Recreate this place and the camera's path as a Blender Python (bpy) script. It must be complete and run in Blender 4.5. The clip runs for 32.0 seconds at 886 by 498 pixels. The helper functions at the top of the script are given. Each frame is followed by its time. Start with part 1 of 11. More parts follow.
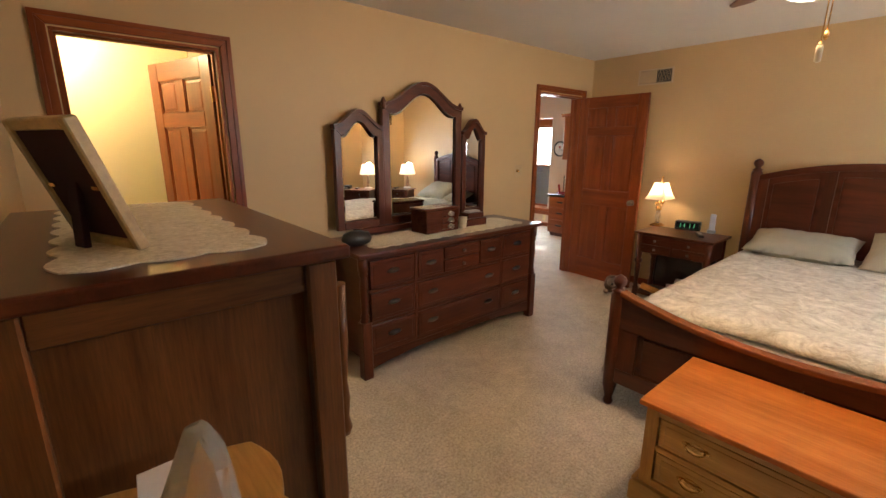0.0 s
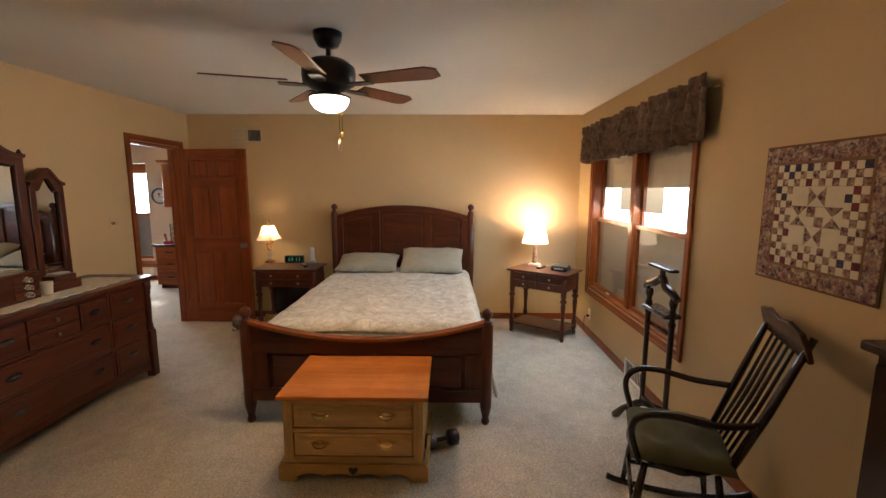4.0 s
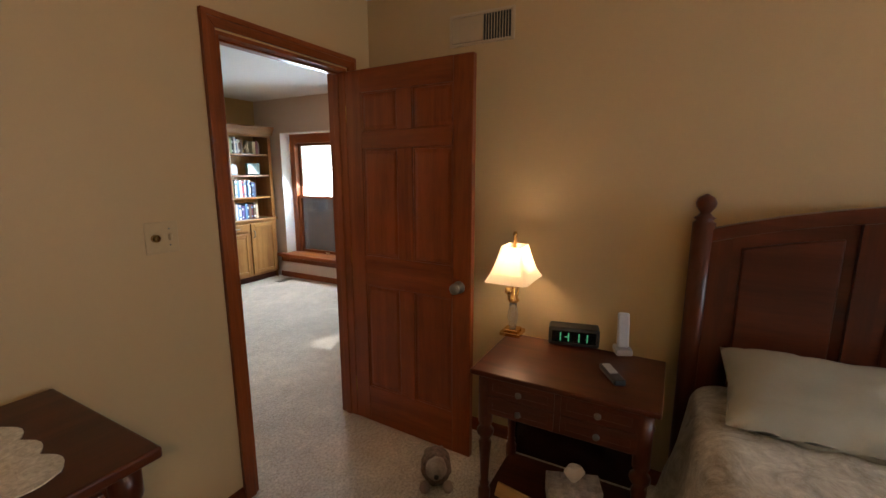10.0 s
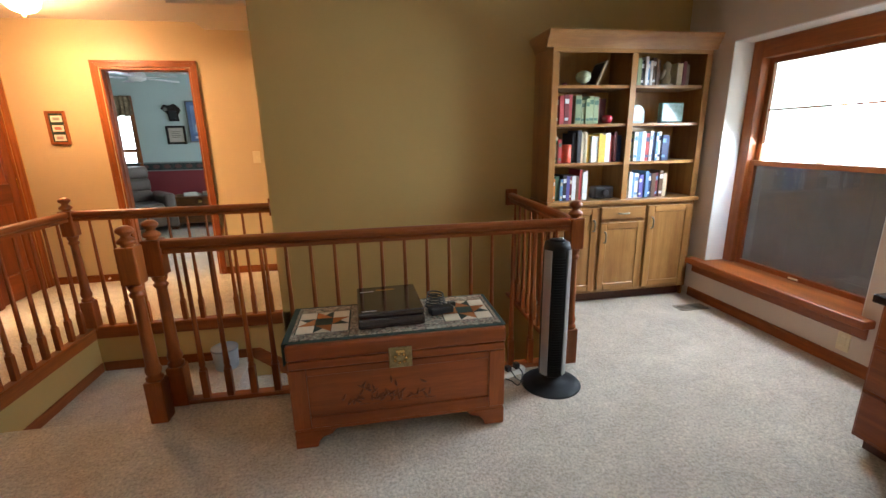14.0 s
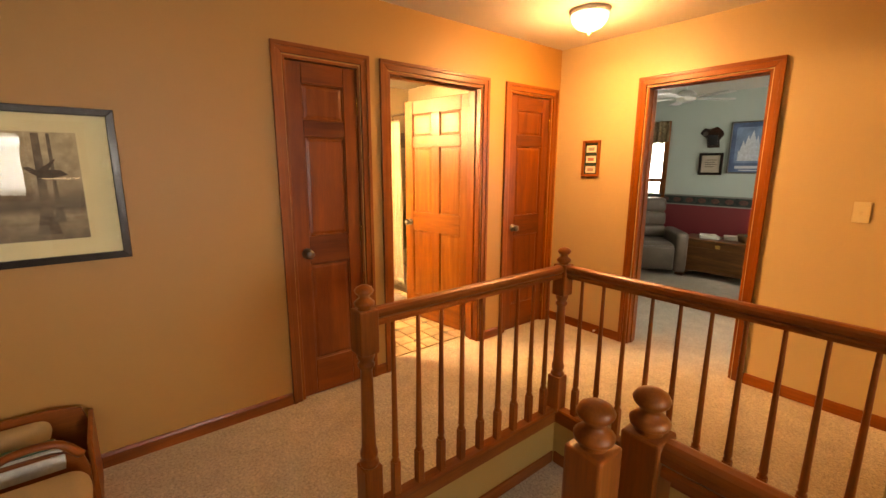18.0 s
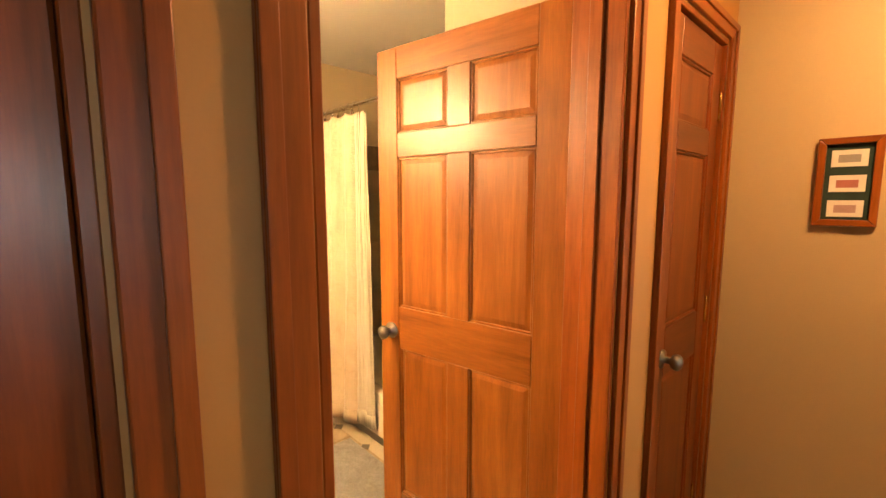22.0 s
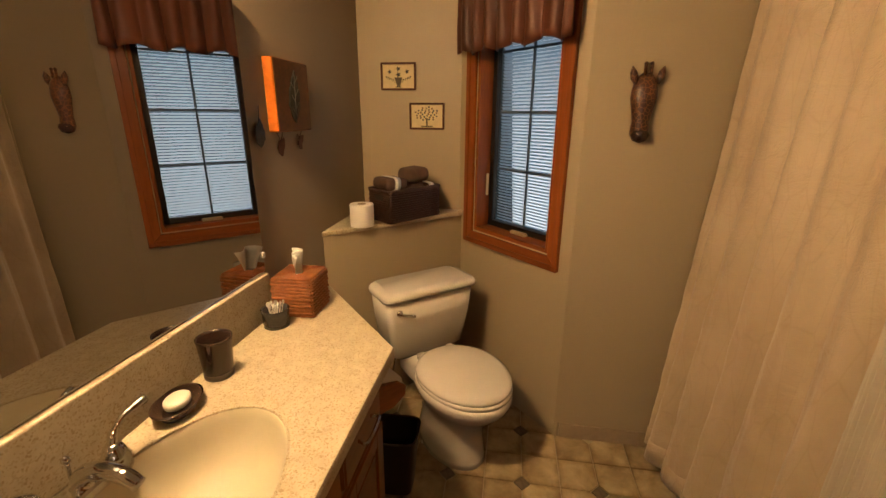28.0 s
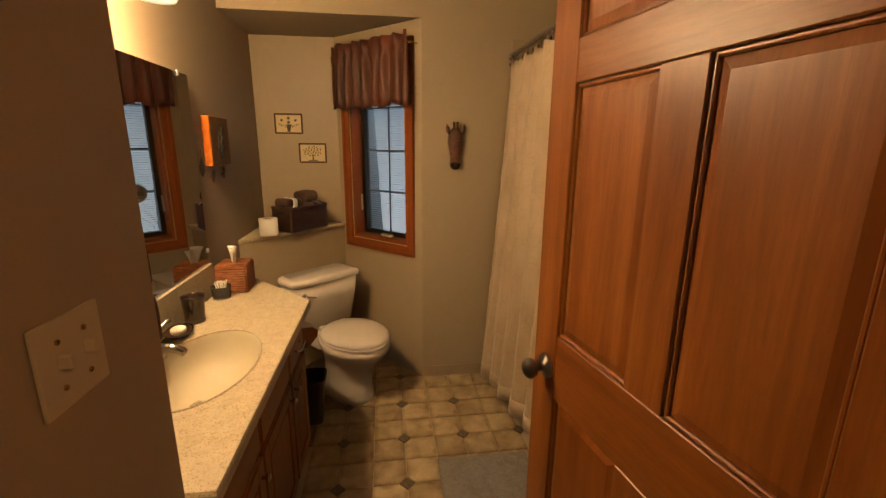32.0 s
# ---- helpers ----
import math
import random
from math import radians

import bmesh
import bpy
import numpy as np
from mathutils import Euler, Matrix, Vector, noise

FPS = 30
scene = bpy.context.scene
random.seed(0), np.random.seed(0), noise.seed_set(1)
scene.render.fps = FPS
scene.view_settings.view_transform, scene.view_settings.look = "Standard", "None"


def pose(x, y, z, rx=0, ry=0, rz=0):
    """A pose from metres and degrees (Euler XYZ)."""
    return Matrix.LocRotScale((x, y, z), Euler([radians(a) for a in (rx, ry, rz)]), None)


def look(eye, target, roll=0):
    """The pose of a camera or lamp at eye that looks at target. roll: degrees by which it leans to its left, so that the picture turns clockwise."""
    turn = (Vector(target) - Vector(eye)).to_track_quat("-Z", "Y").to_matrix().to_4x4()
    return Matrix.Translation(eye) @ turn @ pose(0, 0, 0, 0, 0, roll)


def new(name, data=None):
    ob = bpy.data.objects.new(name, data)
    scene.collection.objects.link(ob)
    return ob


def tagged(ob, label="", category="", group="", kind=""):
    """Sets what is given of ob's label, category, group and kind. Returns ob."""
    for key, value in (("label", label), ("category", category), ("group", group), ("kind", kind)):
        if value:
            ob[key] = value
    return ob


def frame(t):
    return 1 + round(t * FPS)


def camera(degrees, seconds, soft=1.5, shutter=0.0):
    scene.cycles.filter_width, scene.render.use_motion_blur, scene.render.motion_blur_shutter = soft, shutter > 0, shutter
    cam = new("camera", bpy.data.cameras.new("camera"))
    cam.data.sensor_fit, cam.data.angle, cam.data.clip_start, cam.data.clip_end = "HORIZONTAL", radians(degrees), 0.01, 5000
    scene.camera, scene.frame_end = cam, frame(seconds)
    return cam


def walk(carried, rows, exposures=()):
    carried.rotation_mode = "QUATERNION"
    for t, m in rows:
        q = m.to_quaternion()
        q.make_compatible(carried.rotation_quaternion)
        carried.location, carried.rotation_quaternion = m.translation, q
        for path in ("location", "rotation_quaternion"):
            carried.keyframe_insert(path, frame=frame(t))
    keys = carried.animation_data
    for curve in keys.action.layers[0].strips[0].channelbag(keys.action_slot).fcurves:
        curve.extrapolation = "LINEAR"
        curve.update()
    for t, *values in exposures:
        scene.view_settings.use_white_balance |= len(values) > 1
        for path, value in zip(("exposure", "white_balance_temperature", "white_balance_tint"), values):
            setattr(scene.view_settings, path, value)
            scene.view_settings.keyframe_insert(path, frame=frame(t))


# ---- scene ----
cam = camera(92.1, 32.0)
PATH = [
    (0, (0.145, 0.341, 1.516), (1.408, 1.817, 1.04), 0.3),
    (0.5, (0.028, 0.249, 1.528), (1.55, 1.457, 1.056), 0.1),
    (1, (-0.116, 0.173, 1.553), (1.599, 1.092, 1.088), 0.3),
    (1.5, (-0.228, 0.135, 1.57), (1.638, 0.724, 1.158), 0.2),
    (2, (-0.315, 0.13, 1.562), (1.62, 0.475, 1.193), 0.3),
    (2.5, (-0.365, 0.128, 1.575), (1.591, 0.344, 1.217), 0.3),
    (3, (-0.375, 0.102, 1.583), (1.592, 0.226, 1.247), 0.2),
    (3.5, (-0.365, 0.096, 1.589), (1.612, 0.14, 1.293), 0.2),
    (5.5, (-0.006, 0.065, 1.559), (1.977, 0.087, 1.3), 0.1),
    (6, (0.161, 0.123, 1.555), (2.142, 0.211, 1.298), 0.0),
    (6.5, (0.372, 0.206, 1.55), (2.345, 0.405, 1.291), 0.2),
    (7, (0.612, 0.347, 1.559), (2.562, 0.699, 1.288), 0.0),
    (7.5, (0.895, 0.484, 1.556), (2.805, 1.007, 1.28), 0.1),
    (8, (1.173, 0.718, 1.553), (3.056, 1.326, 1.257), -0.2),
    (9, (1.85, 1.287, 1.488), (3.666, 2.054, 1.151), -0.38),
    (10, (2.703, 1.54, 1.502), (4.43, 2.481, 1.139), -0.03),
    (11, (3.411, 2.0, 1.482), (5.029, 3.103, 1.076), -0.43),
    (11.5, (3.687, 2.226, 1.479), (5.103, 3.57, 1.045), -0.96),
    (12, (3.9, 2.469, 1.467), (5.086, 4.019, 1.031), -0.9),
    (12.5, (4.035, 2.701, 1.46), (4.97, 4.414, 1.018), -0.87),
    (13, (4.126, 2.961, 1.389), (4.78, 4.805, 0.976), -1.2),
    (13.5, (4.194, 3.196, 1.363), (4.702, 5.08, 0.922), -1.2),
    (14, (4.211, 3.406, 1.355), (4.54, 5.314, 0.853), -1.1),
    (14.5, (4.207, 3.585, 1.362), (4.207, 5.511, 0.823), -0.6),
    (15, (4.214, 3.728, 1.371), (3.831, 5.617, 0.836), -0.7),
    (15.5, (4.155, 3.896, 1.392), (3.455, 5.689, 0.849), -0.1),
    (17.5, (3.759, 4.621, 1.433), (2.3, 5.914, 0.987), 0.2),
    (18, (3.523, 4.808, 1.449), (1.988, 6.032, 1.068), 0.2),
    (18.5, (3.252, 4.956, 1.456), (1.662, 6.123, 1.129), 0.2),
    (19, (2.925, 5.057, 1.456), (1.319, 6.218, 1.185), 0.1),
    (19.5, (2.608, 5.17, 1.484), (1.029, 6.368, 1.224), 0.1),
    (20, (2.296, 5.301, 1.472), (0.811, 6.619, 1.232), 0.2),
    (20.5, (2.011, 5.407, 1.481), (0.674, 6.875, 1.243), 0.1),
    (21, (1.816, 5.601, 1.459), (0.5, 7.091, 1.24), 0.2),
    (21.5, (1.683, 5.823, 1.454), (0.355, 7.302, 1.237), -0.1),
    (22, (1.545, 6.079, 1.458), (0.096, 7.438, 1.225), 0.0),
    (22.5, (1.441, 6.287, 1.459), (-0.215, 7.384, 1.225), 0.36),
    (23, (1.346, 6.432, 1.464), (-0.48, 7.212, 1.219), 0.25),
    (23.5, (1.215, 6.512, 1.452), (-0.692, 7.053, 1.188), 0.6),
    (24, (1.062, 6.565, 1.445), (-0.893, 6.863, 1.145), 0.7),
    (24.5, (0.953, 6.572, 1.462), (-1.003, 6.721, 1.072), 1.0),
    (25, (0.785, 6.634, 1.426), (-1.171, 6.616, 1.009), 1.0),
    (25.5, (0.631, 6.663, 1.421), (-1.304, 6.488, 0.949), 1.1),
    (26, (0.452, 6.664, 1.426), (-1.457, 6.423, 0.88), 0.9),
    (26.5, (0.301, 6.665, 1.418), (-1.593, 6.386, 0.837), 0.6),
    (28.5, (0.307, 6.629, 1.454), (-1.577, 6.339, 0.851), 0.5),
    (29, (0.353, 6.644, 1.464), (-1.538, 6.397, 0.86), 0.5),
    (29.5, (0.436, 6.667, 1.479), (-1.465, 6.491, 0.884), 0.5),
    (30, (0.538, 6.692, 1.486), (-1.379, 6.561, 0.93), 0.5),
    (30.5, (0.637, 6.703, 1.485), (-1.292, 6.6, 0.967), 0.5),
    (31, (0.74, 6.703, 1.483), (-1.198, 6.631, 0.993), 0.7),
    (31.5, (0.896, 6.697, 1.479), (-1.047, 6.714, 1.005), 0.45),
    (32, (1.137, 6.678, 1.48), (-0.791, 6.941, 1.017), 0.48),
]
STOPS = [(0, 0.65, 6000, 10), (2, 0.5, 6000, 10), (3, 0.2, 5950, 10), (3.5, 0.15, 5950, 10), (6, 0.1, 5950, 10), (7, 0.1, 5950, 10), (8, -0.05, 5950, 10), (9, -0.15, 5950, 10), (10, -0.2, 5900, 10), (11, 0.05, 5850, 10), (12, 0.3, 5750, 10),
         (13, 0.3, 5700, 10), (14, -0.15, 5900, 10), (15.5, -0.15, 8200, 13), (17.5, -0.35, 9000, 18), (20, -0.45, 9100, 18), (21, -0.65, 8300, 15), (22, -0.9, 7300, 11), (23, -1.25, 6600, 9), (24, -1.9, 6400, 9),
         (25, -2.35, 6500, 9), (26, -2.6, 6600, 10), (29, -2.8, 6700, 10), (30, -2.7, 6800, 10), (31, -2.7, 6800, 10), (32, -3.0, 6800, 11)]
walk(cam, [(t, look(eye, target, roll)) for t, eye, target, roll in PATH], STOPS)

# ---- light ----
world = bpy.data.worlds.new("world")
scene.world = world
world.use_nodes = True
wn, wl = world.node_tree.nodes, world.node_tree.links
sky = wn.new("ShaderNodeTexSky")
sky.sky_type, sky.sun_disc = "NISHITA", False
sky.sun_elevation, sky.sun_rotation = radians(45), radians(99)
wl.new(sky.outputs["Color"], wn["Background"].inputs["Color"])
wn["Background"].inputs["Strength"].default_value = 0.12


origin = Vector((0, 0, 0))  # the bedroom is laid out from here
WING = Vector((0.236, 0.087, 0))  # the loft, hall and den from here
BATH = Vector((0.196, 0.149, 0))  # the bathroom from here


def lamp(name, kind, m, power, col, size=0.1, size_y=None, spread=None):
    d = bpy.data.lights.new(name, kind)
    d.energy, d.color = power, col
    if kind == "AREA":
        d.size = size
        if size_y:
            d.shape, d.size_y = "RECTANGLE", size_y
        if spread:
            d.spread = radians(spread)
    elif kind == "SUN":
        d.angle = radians(size)
    else:
        d.shadow_soft_size = size
    ob = new(name, d)
    ob.matrix_world = Matrix.Translation(origin) @ m
    return ob


WARM, LAMPC, DAY = (1.0, 0.55, 0.235), (1.0, 0.64, 0.36), (0.82, 0.92, 1.0)
lamp("sun", "SUN", look((18.5, -3.0, 18.7), (0, 0, 0)), 5.0, (1.0, 0.95, 0.86), 0.5)
lamp("fan_bulb", "POINT", pose(2.175, 0.768, 2.062), 52, LAMPC, 0.05)
lamp("bedside_bulb", "POINT", pose(4.60, -0.93, 1.14), 46, LAMPC, 0.04)
lamp("bedside_bulb", "POINT", pose(4.59, 2.185, 1.09), 7, LAMPC, 0.03)
lamp("closet_bulb", "POINT", pose(0.1, 3.85, 2.2), 30, (1.0, 0.74, 0.38), 0.06)
lamp("window_sky", "AREA", look((3.4, -1.60, 1.35), (3.4, -0.4, 0.0)), 48, DAY, 1.7, 0.9)
origin = WING
lamp("hall_bulb", "POINT", pose(1.53, 7.33, 2.27), 48, WARM, 0.09)
lamp("hall_bulb_down", "AREA", pose(1.53, 7.33, 2.305), 38, WARM, 0.18)
origin = BATH
lamp("vanity_bulb", "POINT", pose(-0.46, 5.82, 1.99), 430, (1.0, 0.63, 0.31), 0.06)
lamp("vanity_bulbs_down", "AREA", look((-0.46, 5.82, 1.92), (-0.46, 6.40, 0.8)), 100, (1.0, 0.63, 0.31), 0.56, 0.09)
lamp("window_sky", "AREA", look((-2.06, 6.66, 1.42), (-1.0, 5.6, 1.3)), 14, DAY, 0.5, 1.1)
origin = WING
lamp("window_sky", "AREA", look((6.96, 5.68, 1.45), (5.2, 4.9, 0.0)), 120, DAY, 1.0, 0.85, 170)
# daylight through the unseen window assumed by the desk
lamp("window_sky", "AREA", look((6.96, 3.68, 1.45), (5.2, 3.8, 0.2)), 34, DAY, 0.5, 0.9)
lamp("window_sky", "AREA", look((0.065, 11.50, 1.4), (0.8, 9.0, 0.9)), 14, DAY, 0.3, 1.1)
# fill light for the den, through a side window added out of view
lamp("window_sky", "AREA", look((4.33, 9.95, 1.45), (2.0, 10.2, 0.9)), 70, DAY, 1.2, 1.0)
origin = Vector((0, 0, 0))


# ---- materials ----
def nodes_of(name):
    m = bpy.data.materials.new(name)
    m.use_nodes = True
    nt = m.node_tree
    return m, nt, nt.nodes["Principled BSDF"]


def put(nt, kind, **vals):
    n = nt.nodes.new(kind)
    for k, v in vals.items():
        n.inputs[k.replace("_", " ")].default_value = v
    return n


def rgb(c, f=1.0):
    return (min(c[0] * f, 1), min(c[1] * f, 1), min(c[2] * f, 1), 1)


def two_tone(nt, vec, c1, c2, scale, detail=4, rough=0.6, dist=0.0):
    n = put(nt, "ShaderNodeTexNoise", Scale=scale, Detail=detail, Roughness=rough, Distortion=dist)
    nt.links.new(vec, n.inputs["Vector"])
    r = nt.nodes.new("ShaderNodeValToRGB")
    r.color_ramp.elements[0].position, r.color_ramp.elements[1].position = 0.32, 0.68
    r.color_ramp.elements[0].color, r.color_ramp.elements[1].color = c1, c2
    nt.links.new(n.outputs["Fac"], r.inputs["Fac"])
    return r.outputs["Color"], n.outputs["Fac"]


def mixed(nt, a, b, fac, blend="MULTIPLY"):
    mx = nt.nodes.new("ShaderNodeMix")
    mx.data_type, mx.blend_type = "RGBA", blend
    mx.inputs[0].default_value = fac
    nt.links.new(a, mx.inputs[6])
    nt.links.new(b, mx.inputs[7])
    return mx.outputs[2]


def bumped(nt, bsdf, height, strength, dist=0.002):
    b = put(nt, "ShaderNodeBump", Strength=strength, Distance=dist)
    nt.links.new(height, b.inputs["Height"])
    nt.links.new(b.outputs["Normal"], bsdf.inputs["Normal"])


def plain(name, col, rough=0.6, var=0.08, scale=3.0, fine=90.0, bump=0.15, metal=0.0, coat=0.0, dist=0.001):
    """A surface with soft blotches and a fine grain."""
    m, nt, b = nodes_of(name)
    tc = nt.nodes.new("ShaderNodeTexCoord")
    v = tc.outputs["Object"]
    a, _ = two_tone(nt, v, rgb(col, 1 - var), rgb(col, 1 + var), scale)
    g, h = two_tone(nt, v, (1 - var * .7,) * 3 + (1,), (1, 1, 1, 1), fine, 3)
    nt.links.new(mixed(nt, a, g, 1.0), b.inputs["Base Color"])
    b.inputs["Roughness"].default_value, b.inputs["Metallic"].default_value = rough, metal
    b.inputs["Coat Weight"].default_value = coat
    if bump:
        bumped(nt, b, h, bump, dist)
    return m


def wood(name, dark, light, axis="z", rough=0.33, grain=26.0, coat=0.25, ring=0.5):
    """Stained timber: long grain along one axis, slow bands and knots of tone, each board a little different."""
    m, nt, b = nodes_of(name)
    tc = nt.nodes.new("ShaderNodeTexCoord")
    info = nt.nodes.new("ShaderNodeObjectInfo")
    mp = nt.nodes.new("ShaderNodeMapping")
    sc = [1.0, 1.0, 1.0]
    sc["xyz".index(axis)] = 0.07
    mp.inputs["Scale"].default_value = sc
    add = nt.nodes.new("ShaderNodeVectorMath")
    add.operation = "MULTIPLY_ADD"
    add.inputs[1].default_value = (7, 5, 3)
    comb = nt.nodes.new("ShaderNodeCombineXYZ")
    for i in range(3):
        nt.links.new(info.outputs["Random"], comb.inputs[i])
    nt.links.new(comb.outputs[0], add.inputs[0])
    nt.links.new(tc.outputs["Object"], add.inputs[2])
    nt.links.new(add.outputs[0], mp.inputs["Vector"])
    v = mp.outputs["Vector"]
    a, _ = two_tone(nt, v, rgb(dark), rgb(light), grain * 0.45, 5, 0.62, 0.6)
    f, h = two_tone(nt, v, (0.62,) * 3 + (1,), (1.08, 1.08, 1.08, 1), grain * 6, 4, 0.7)
    s, _ = two_tone(nt, tc.outputs["Object"], (0.8, 0.78, 0.76, 1), (1.12, 1.1, 1.08, 1), 2.3, 3)
    c = mixed(nt, mixed(nt, a, f, ring), s, 0.8)
    nt.links.new(c, b.inputs["Base Color"])
    b.inputs["Roughness"].default_value = rough
    b.inputs["Specular IOR Level"].default_value = 0.3
    b.inputs["Coat Weight"].default_value, b.inputs["Coat Roughness"].default_value = coat, 0.22
    bumped(nt, b, h, 0.12, 0.0006)
    return m


def woods(name, dark, light, **k):
    return {ax: wood(name + "_" + ax, dark, light, ax, **k) for ax in "xyz"}


def glow(name, col, power, base=(0.8, 0.8, 0.8)):
    m, nt, b = nodes_of(name)
    b.inputs["Base Color"].default_value = rgb(base)
    b.inputs["Emission Color"].default_value, b.inputs["Emission Strength"].default_value = rgb(col), power
    return m


def clear_glass(name, tint=(1, 1, 1), rough=0.0, ior=1.45):
    m, nt, b = nodes_of(name)
    b.inputs["Base Color"].default_value = rgb(tint)
    b.inputs["Transmission Weight"].default_value, b.inputs["Roughness"].default_value, b.inputs["IOR"].default_value = 1.0, rough, ior
    return m


def carpet(name, c1, c2):
    m, nt, b = nodes_of(name)
    v = nt.nodes.new("ShaderNodeTexCoord").outputs["Object"]
    a, h = two_tone(nt, v, rgb(c1), rgb(c2), 75, 6, 0.8)
    s, _ = two_tone(nt, v, (0.84, 0.84, 0.84, 1), (1.08, 1.08, 1.08, 1), 1.6, 4)
    p, _ = two_tone(nt, v, (0.80, 0.79, 0.77, 1), (1.06, 1.06, 1.06, 1), 8.5, 5, 0.7, 0.9)
    nt.links.new(mixed(nt, mixed(nt, a, s, 1.0), p, 1.0), b.inputs["Base Color"])
    b.inputs["Roughness"].default_value = 1.0
    b.inputs["Specular IOR Level"].default_value = 0.1
    b.inputs["Sheen Weight"].default_value = 0.3
    bumped(nt, b, h, 0.9, 0.012)
    return m


PAINT = plain("wall_paint_beige", (0.48, 0.345, 0.172), 0.55, 0.03, 1.2, 220, 0.08)
PAINT_OLIVE = plain("wall_paint_olive", (0.44, 0.295, 0.095), 0.5, 0.03, 1.2, 220, 0.08)
PAINT_HALL = plain("wall_paint_tan", (0.43, 0.222, 0.062), 0.5, 0.03, 1.2, 220, 0.08)
PAINT_ENTRY = plain("wall_paint_sand", (0.53, 0.40, 0.22), 0.5, 0.03, 1.2, 220, 0.08)
PAINT_PALE = plain("wall_paint_pale", (0.55, 0.45, 0.36), 0.55, 0.03, 1.2, 220, 0.08)
PAINT_BATH = plain("wall_paint_greige", (0.40, 0.325, 0.215), 0.5, 0.03, 1.2, 220, 0.08)
PAINT_CREAM = plain("wall_paint_cream", (0.74, 0.66, 0.42), 0.55, 0.03, 1.2, 220, 0.08)
PAINT_TEAL = plain("wall_paint_teal", (0.46, 0.54, 0.51), 0.55, 0.03, 1.2, 220, 0.08)
PAINT_RED = plain("wall_paint_red", (0.20, 0.025, 0.03), 0.5, 0.05, 1.2, 220, 0.08)
WHITE = plain("ceiling_white", (0.62, 0.60, 0.55), 0.8, 0.03, 1.0, 160, 0.25)
CARPET = carpet("carpet_beige", (0.285, 0.232, 0.165), (0.87, 0.775, 0.625))
OAK = woods("oak_trim", (0.17, 0.040, 0.007), (0.33, 0.095, 0.017), rough=0.38, coat=0.1)
DOORW = woods("door_wood", (0.14, 0.029, 0.005), (0.26, 0.066, 0.012), rough=0.34, coat=0.15)
# door wood lightened to carry the bathroom lamp's light on one door
DOORLIT = woods("honey_door", (0.175, 0.052, 0.0085), (0.315, 0.113, 0.023), rough=0.38, coat=0.12)
CHERRY = woods("cherry", (0.050, 0.011, 0.004), (0.105, 0.026, 0.009), rough=0.3, coat=0.15)
DARKOAK = woods("dark_oak", (0.085, 0.030, 0.008), (0.21, 0.083, 0.023), rough=0.38, coat=0.12, ring=0.85)
PINE = woods("pine_body", (0.42, 0.22, 0.06), (0.58, 0.34, 0.10), rough=0.35)
PINETOP = woods("pine_top", (0.44, 0.13, 0.02), (0.60, 0.20, 0.035), rough=0.22, coat=0.5)
BOOKOAK = woods("bookcase_oak", (0.25, 0.11, 0.03), (0.40, 0.205, 0.064), rough=0.35)
MAHOG = woods("mahogany_black", (0.012, 0.005, 0.004), (0.03, 0.012, 0.009), rough=0.2, coat=0.5)
CARVED = woods("cedar_carving", (0.11, 0.025, 0.006), (0.20, 0.050, 0.011), rough=0.4)
CEDAR = woods("cedar_chest", (0.19, 0.042, 0.008), (0.31, 0.082, 0.017), rough=0.34, coat=0.12)
BRASS = plain("brass", (0.70, 0.46, 0.16), 0.22, 0.06, 20, 200, 0.0, 1.0)
PEWTER = plain("pewter", (0.20, 0.19, 0.17), 0.35, 0.1, 20, 200, 0.0, 1.0)
CHROME = plain("chrome", (0.82, 0.82, 0.82), 0.08, 0.02, 20, 200, 0.0, 1.0)
BLACK = plain("black_plastic", (0.012, 0.012, 0.013), 0.4, 0.1, 20, 300, 0.05)
BLACKMETAL = plain("black_metal", (0.02, 0.018, 0.016), 0.35, 0.1, 20, 200, 0.05, 0.5)
IVORY = plain("ivory_plastic", (0.66, 0.57, 0.36), 0.35, 0.03, 10, 200, 0.0)
WHITEPLASTIC = plain("white_plastic", (0.75, 0.74, 0.70), 0.35, 0.03, 10, 200, 0.0)
GLASS = clear_glass("window_glass")
MIRROR = plain("mirror_silver", (0.86, 0.87, 0.86), 0.0, 0.0, 1, 1, 0.0, 1.0)

# ---- tools ----
def mesh_of(bm, mats, name):
    me = bpy.data.meshes.new(name)
    bm.normal_update()
    bm.to_mesh(me)
    bm.free()
    for m in mats if isinstance(mats, (list, tuple)) else [mats]:
        me.materials.append(m)
    return me


def part(name, bm, material, parent=None, label="", m=None, smooth=False):
    """One mesh object under a thing or a part."""
    me = mesh_of(bm, material, name)
    if smooth:
        me.polygons.foreach_set("use_smooth", [True] * len(me.polygons))
    ob = new(name, me)
    if parent is not None:
        ob.parent = parent
    ob.matrix_basis = (m or Matrix.Identity(4)) if parent is not None else Matrix.Translation(origin) @ (m or Matrix.Identity(4))
    if label:
        ob["label"] = label
    return ob


def again(ob, parent, m):
    """Another part on the same mesh."""
    o = new(ob.name.split(".")[0], ob.data)
    o.parent, o.matrix_basis = parent, m
    return o


def thing(name, m, label, category, group="", kind=""):
    ob = new(name)
    ob.empty_display_size = 0.1
    ob.matrix_basis = Matrix.Translation(origin) @ m
    return tagged(ob, label, category, group, kind)


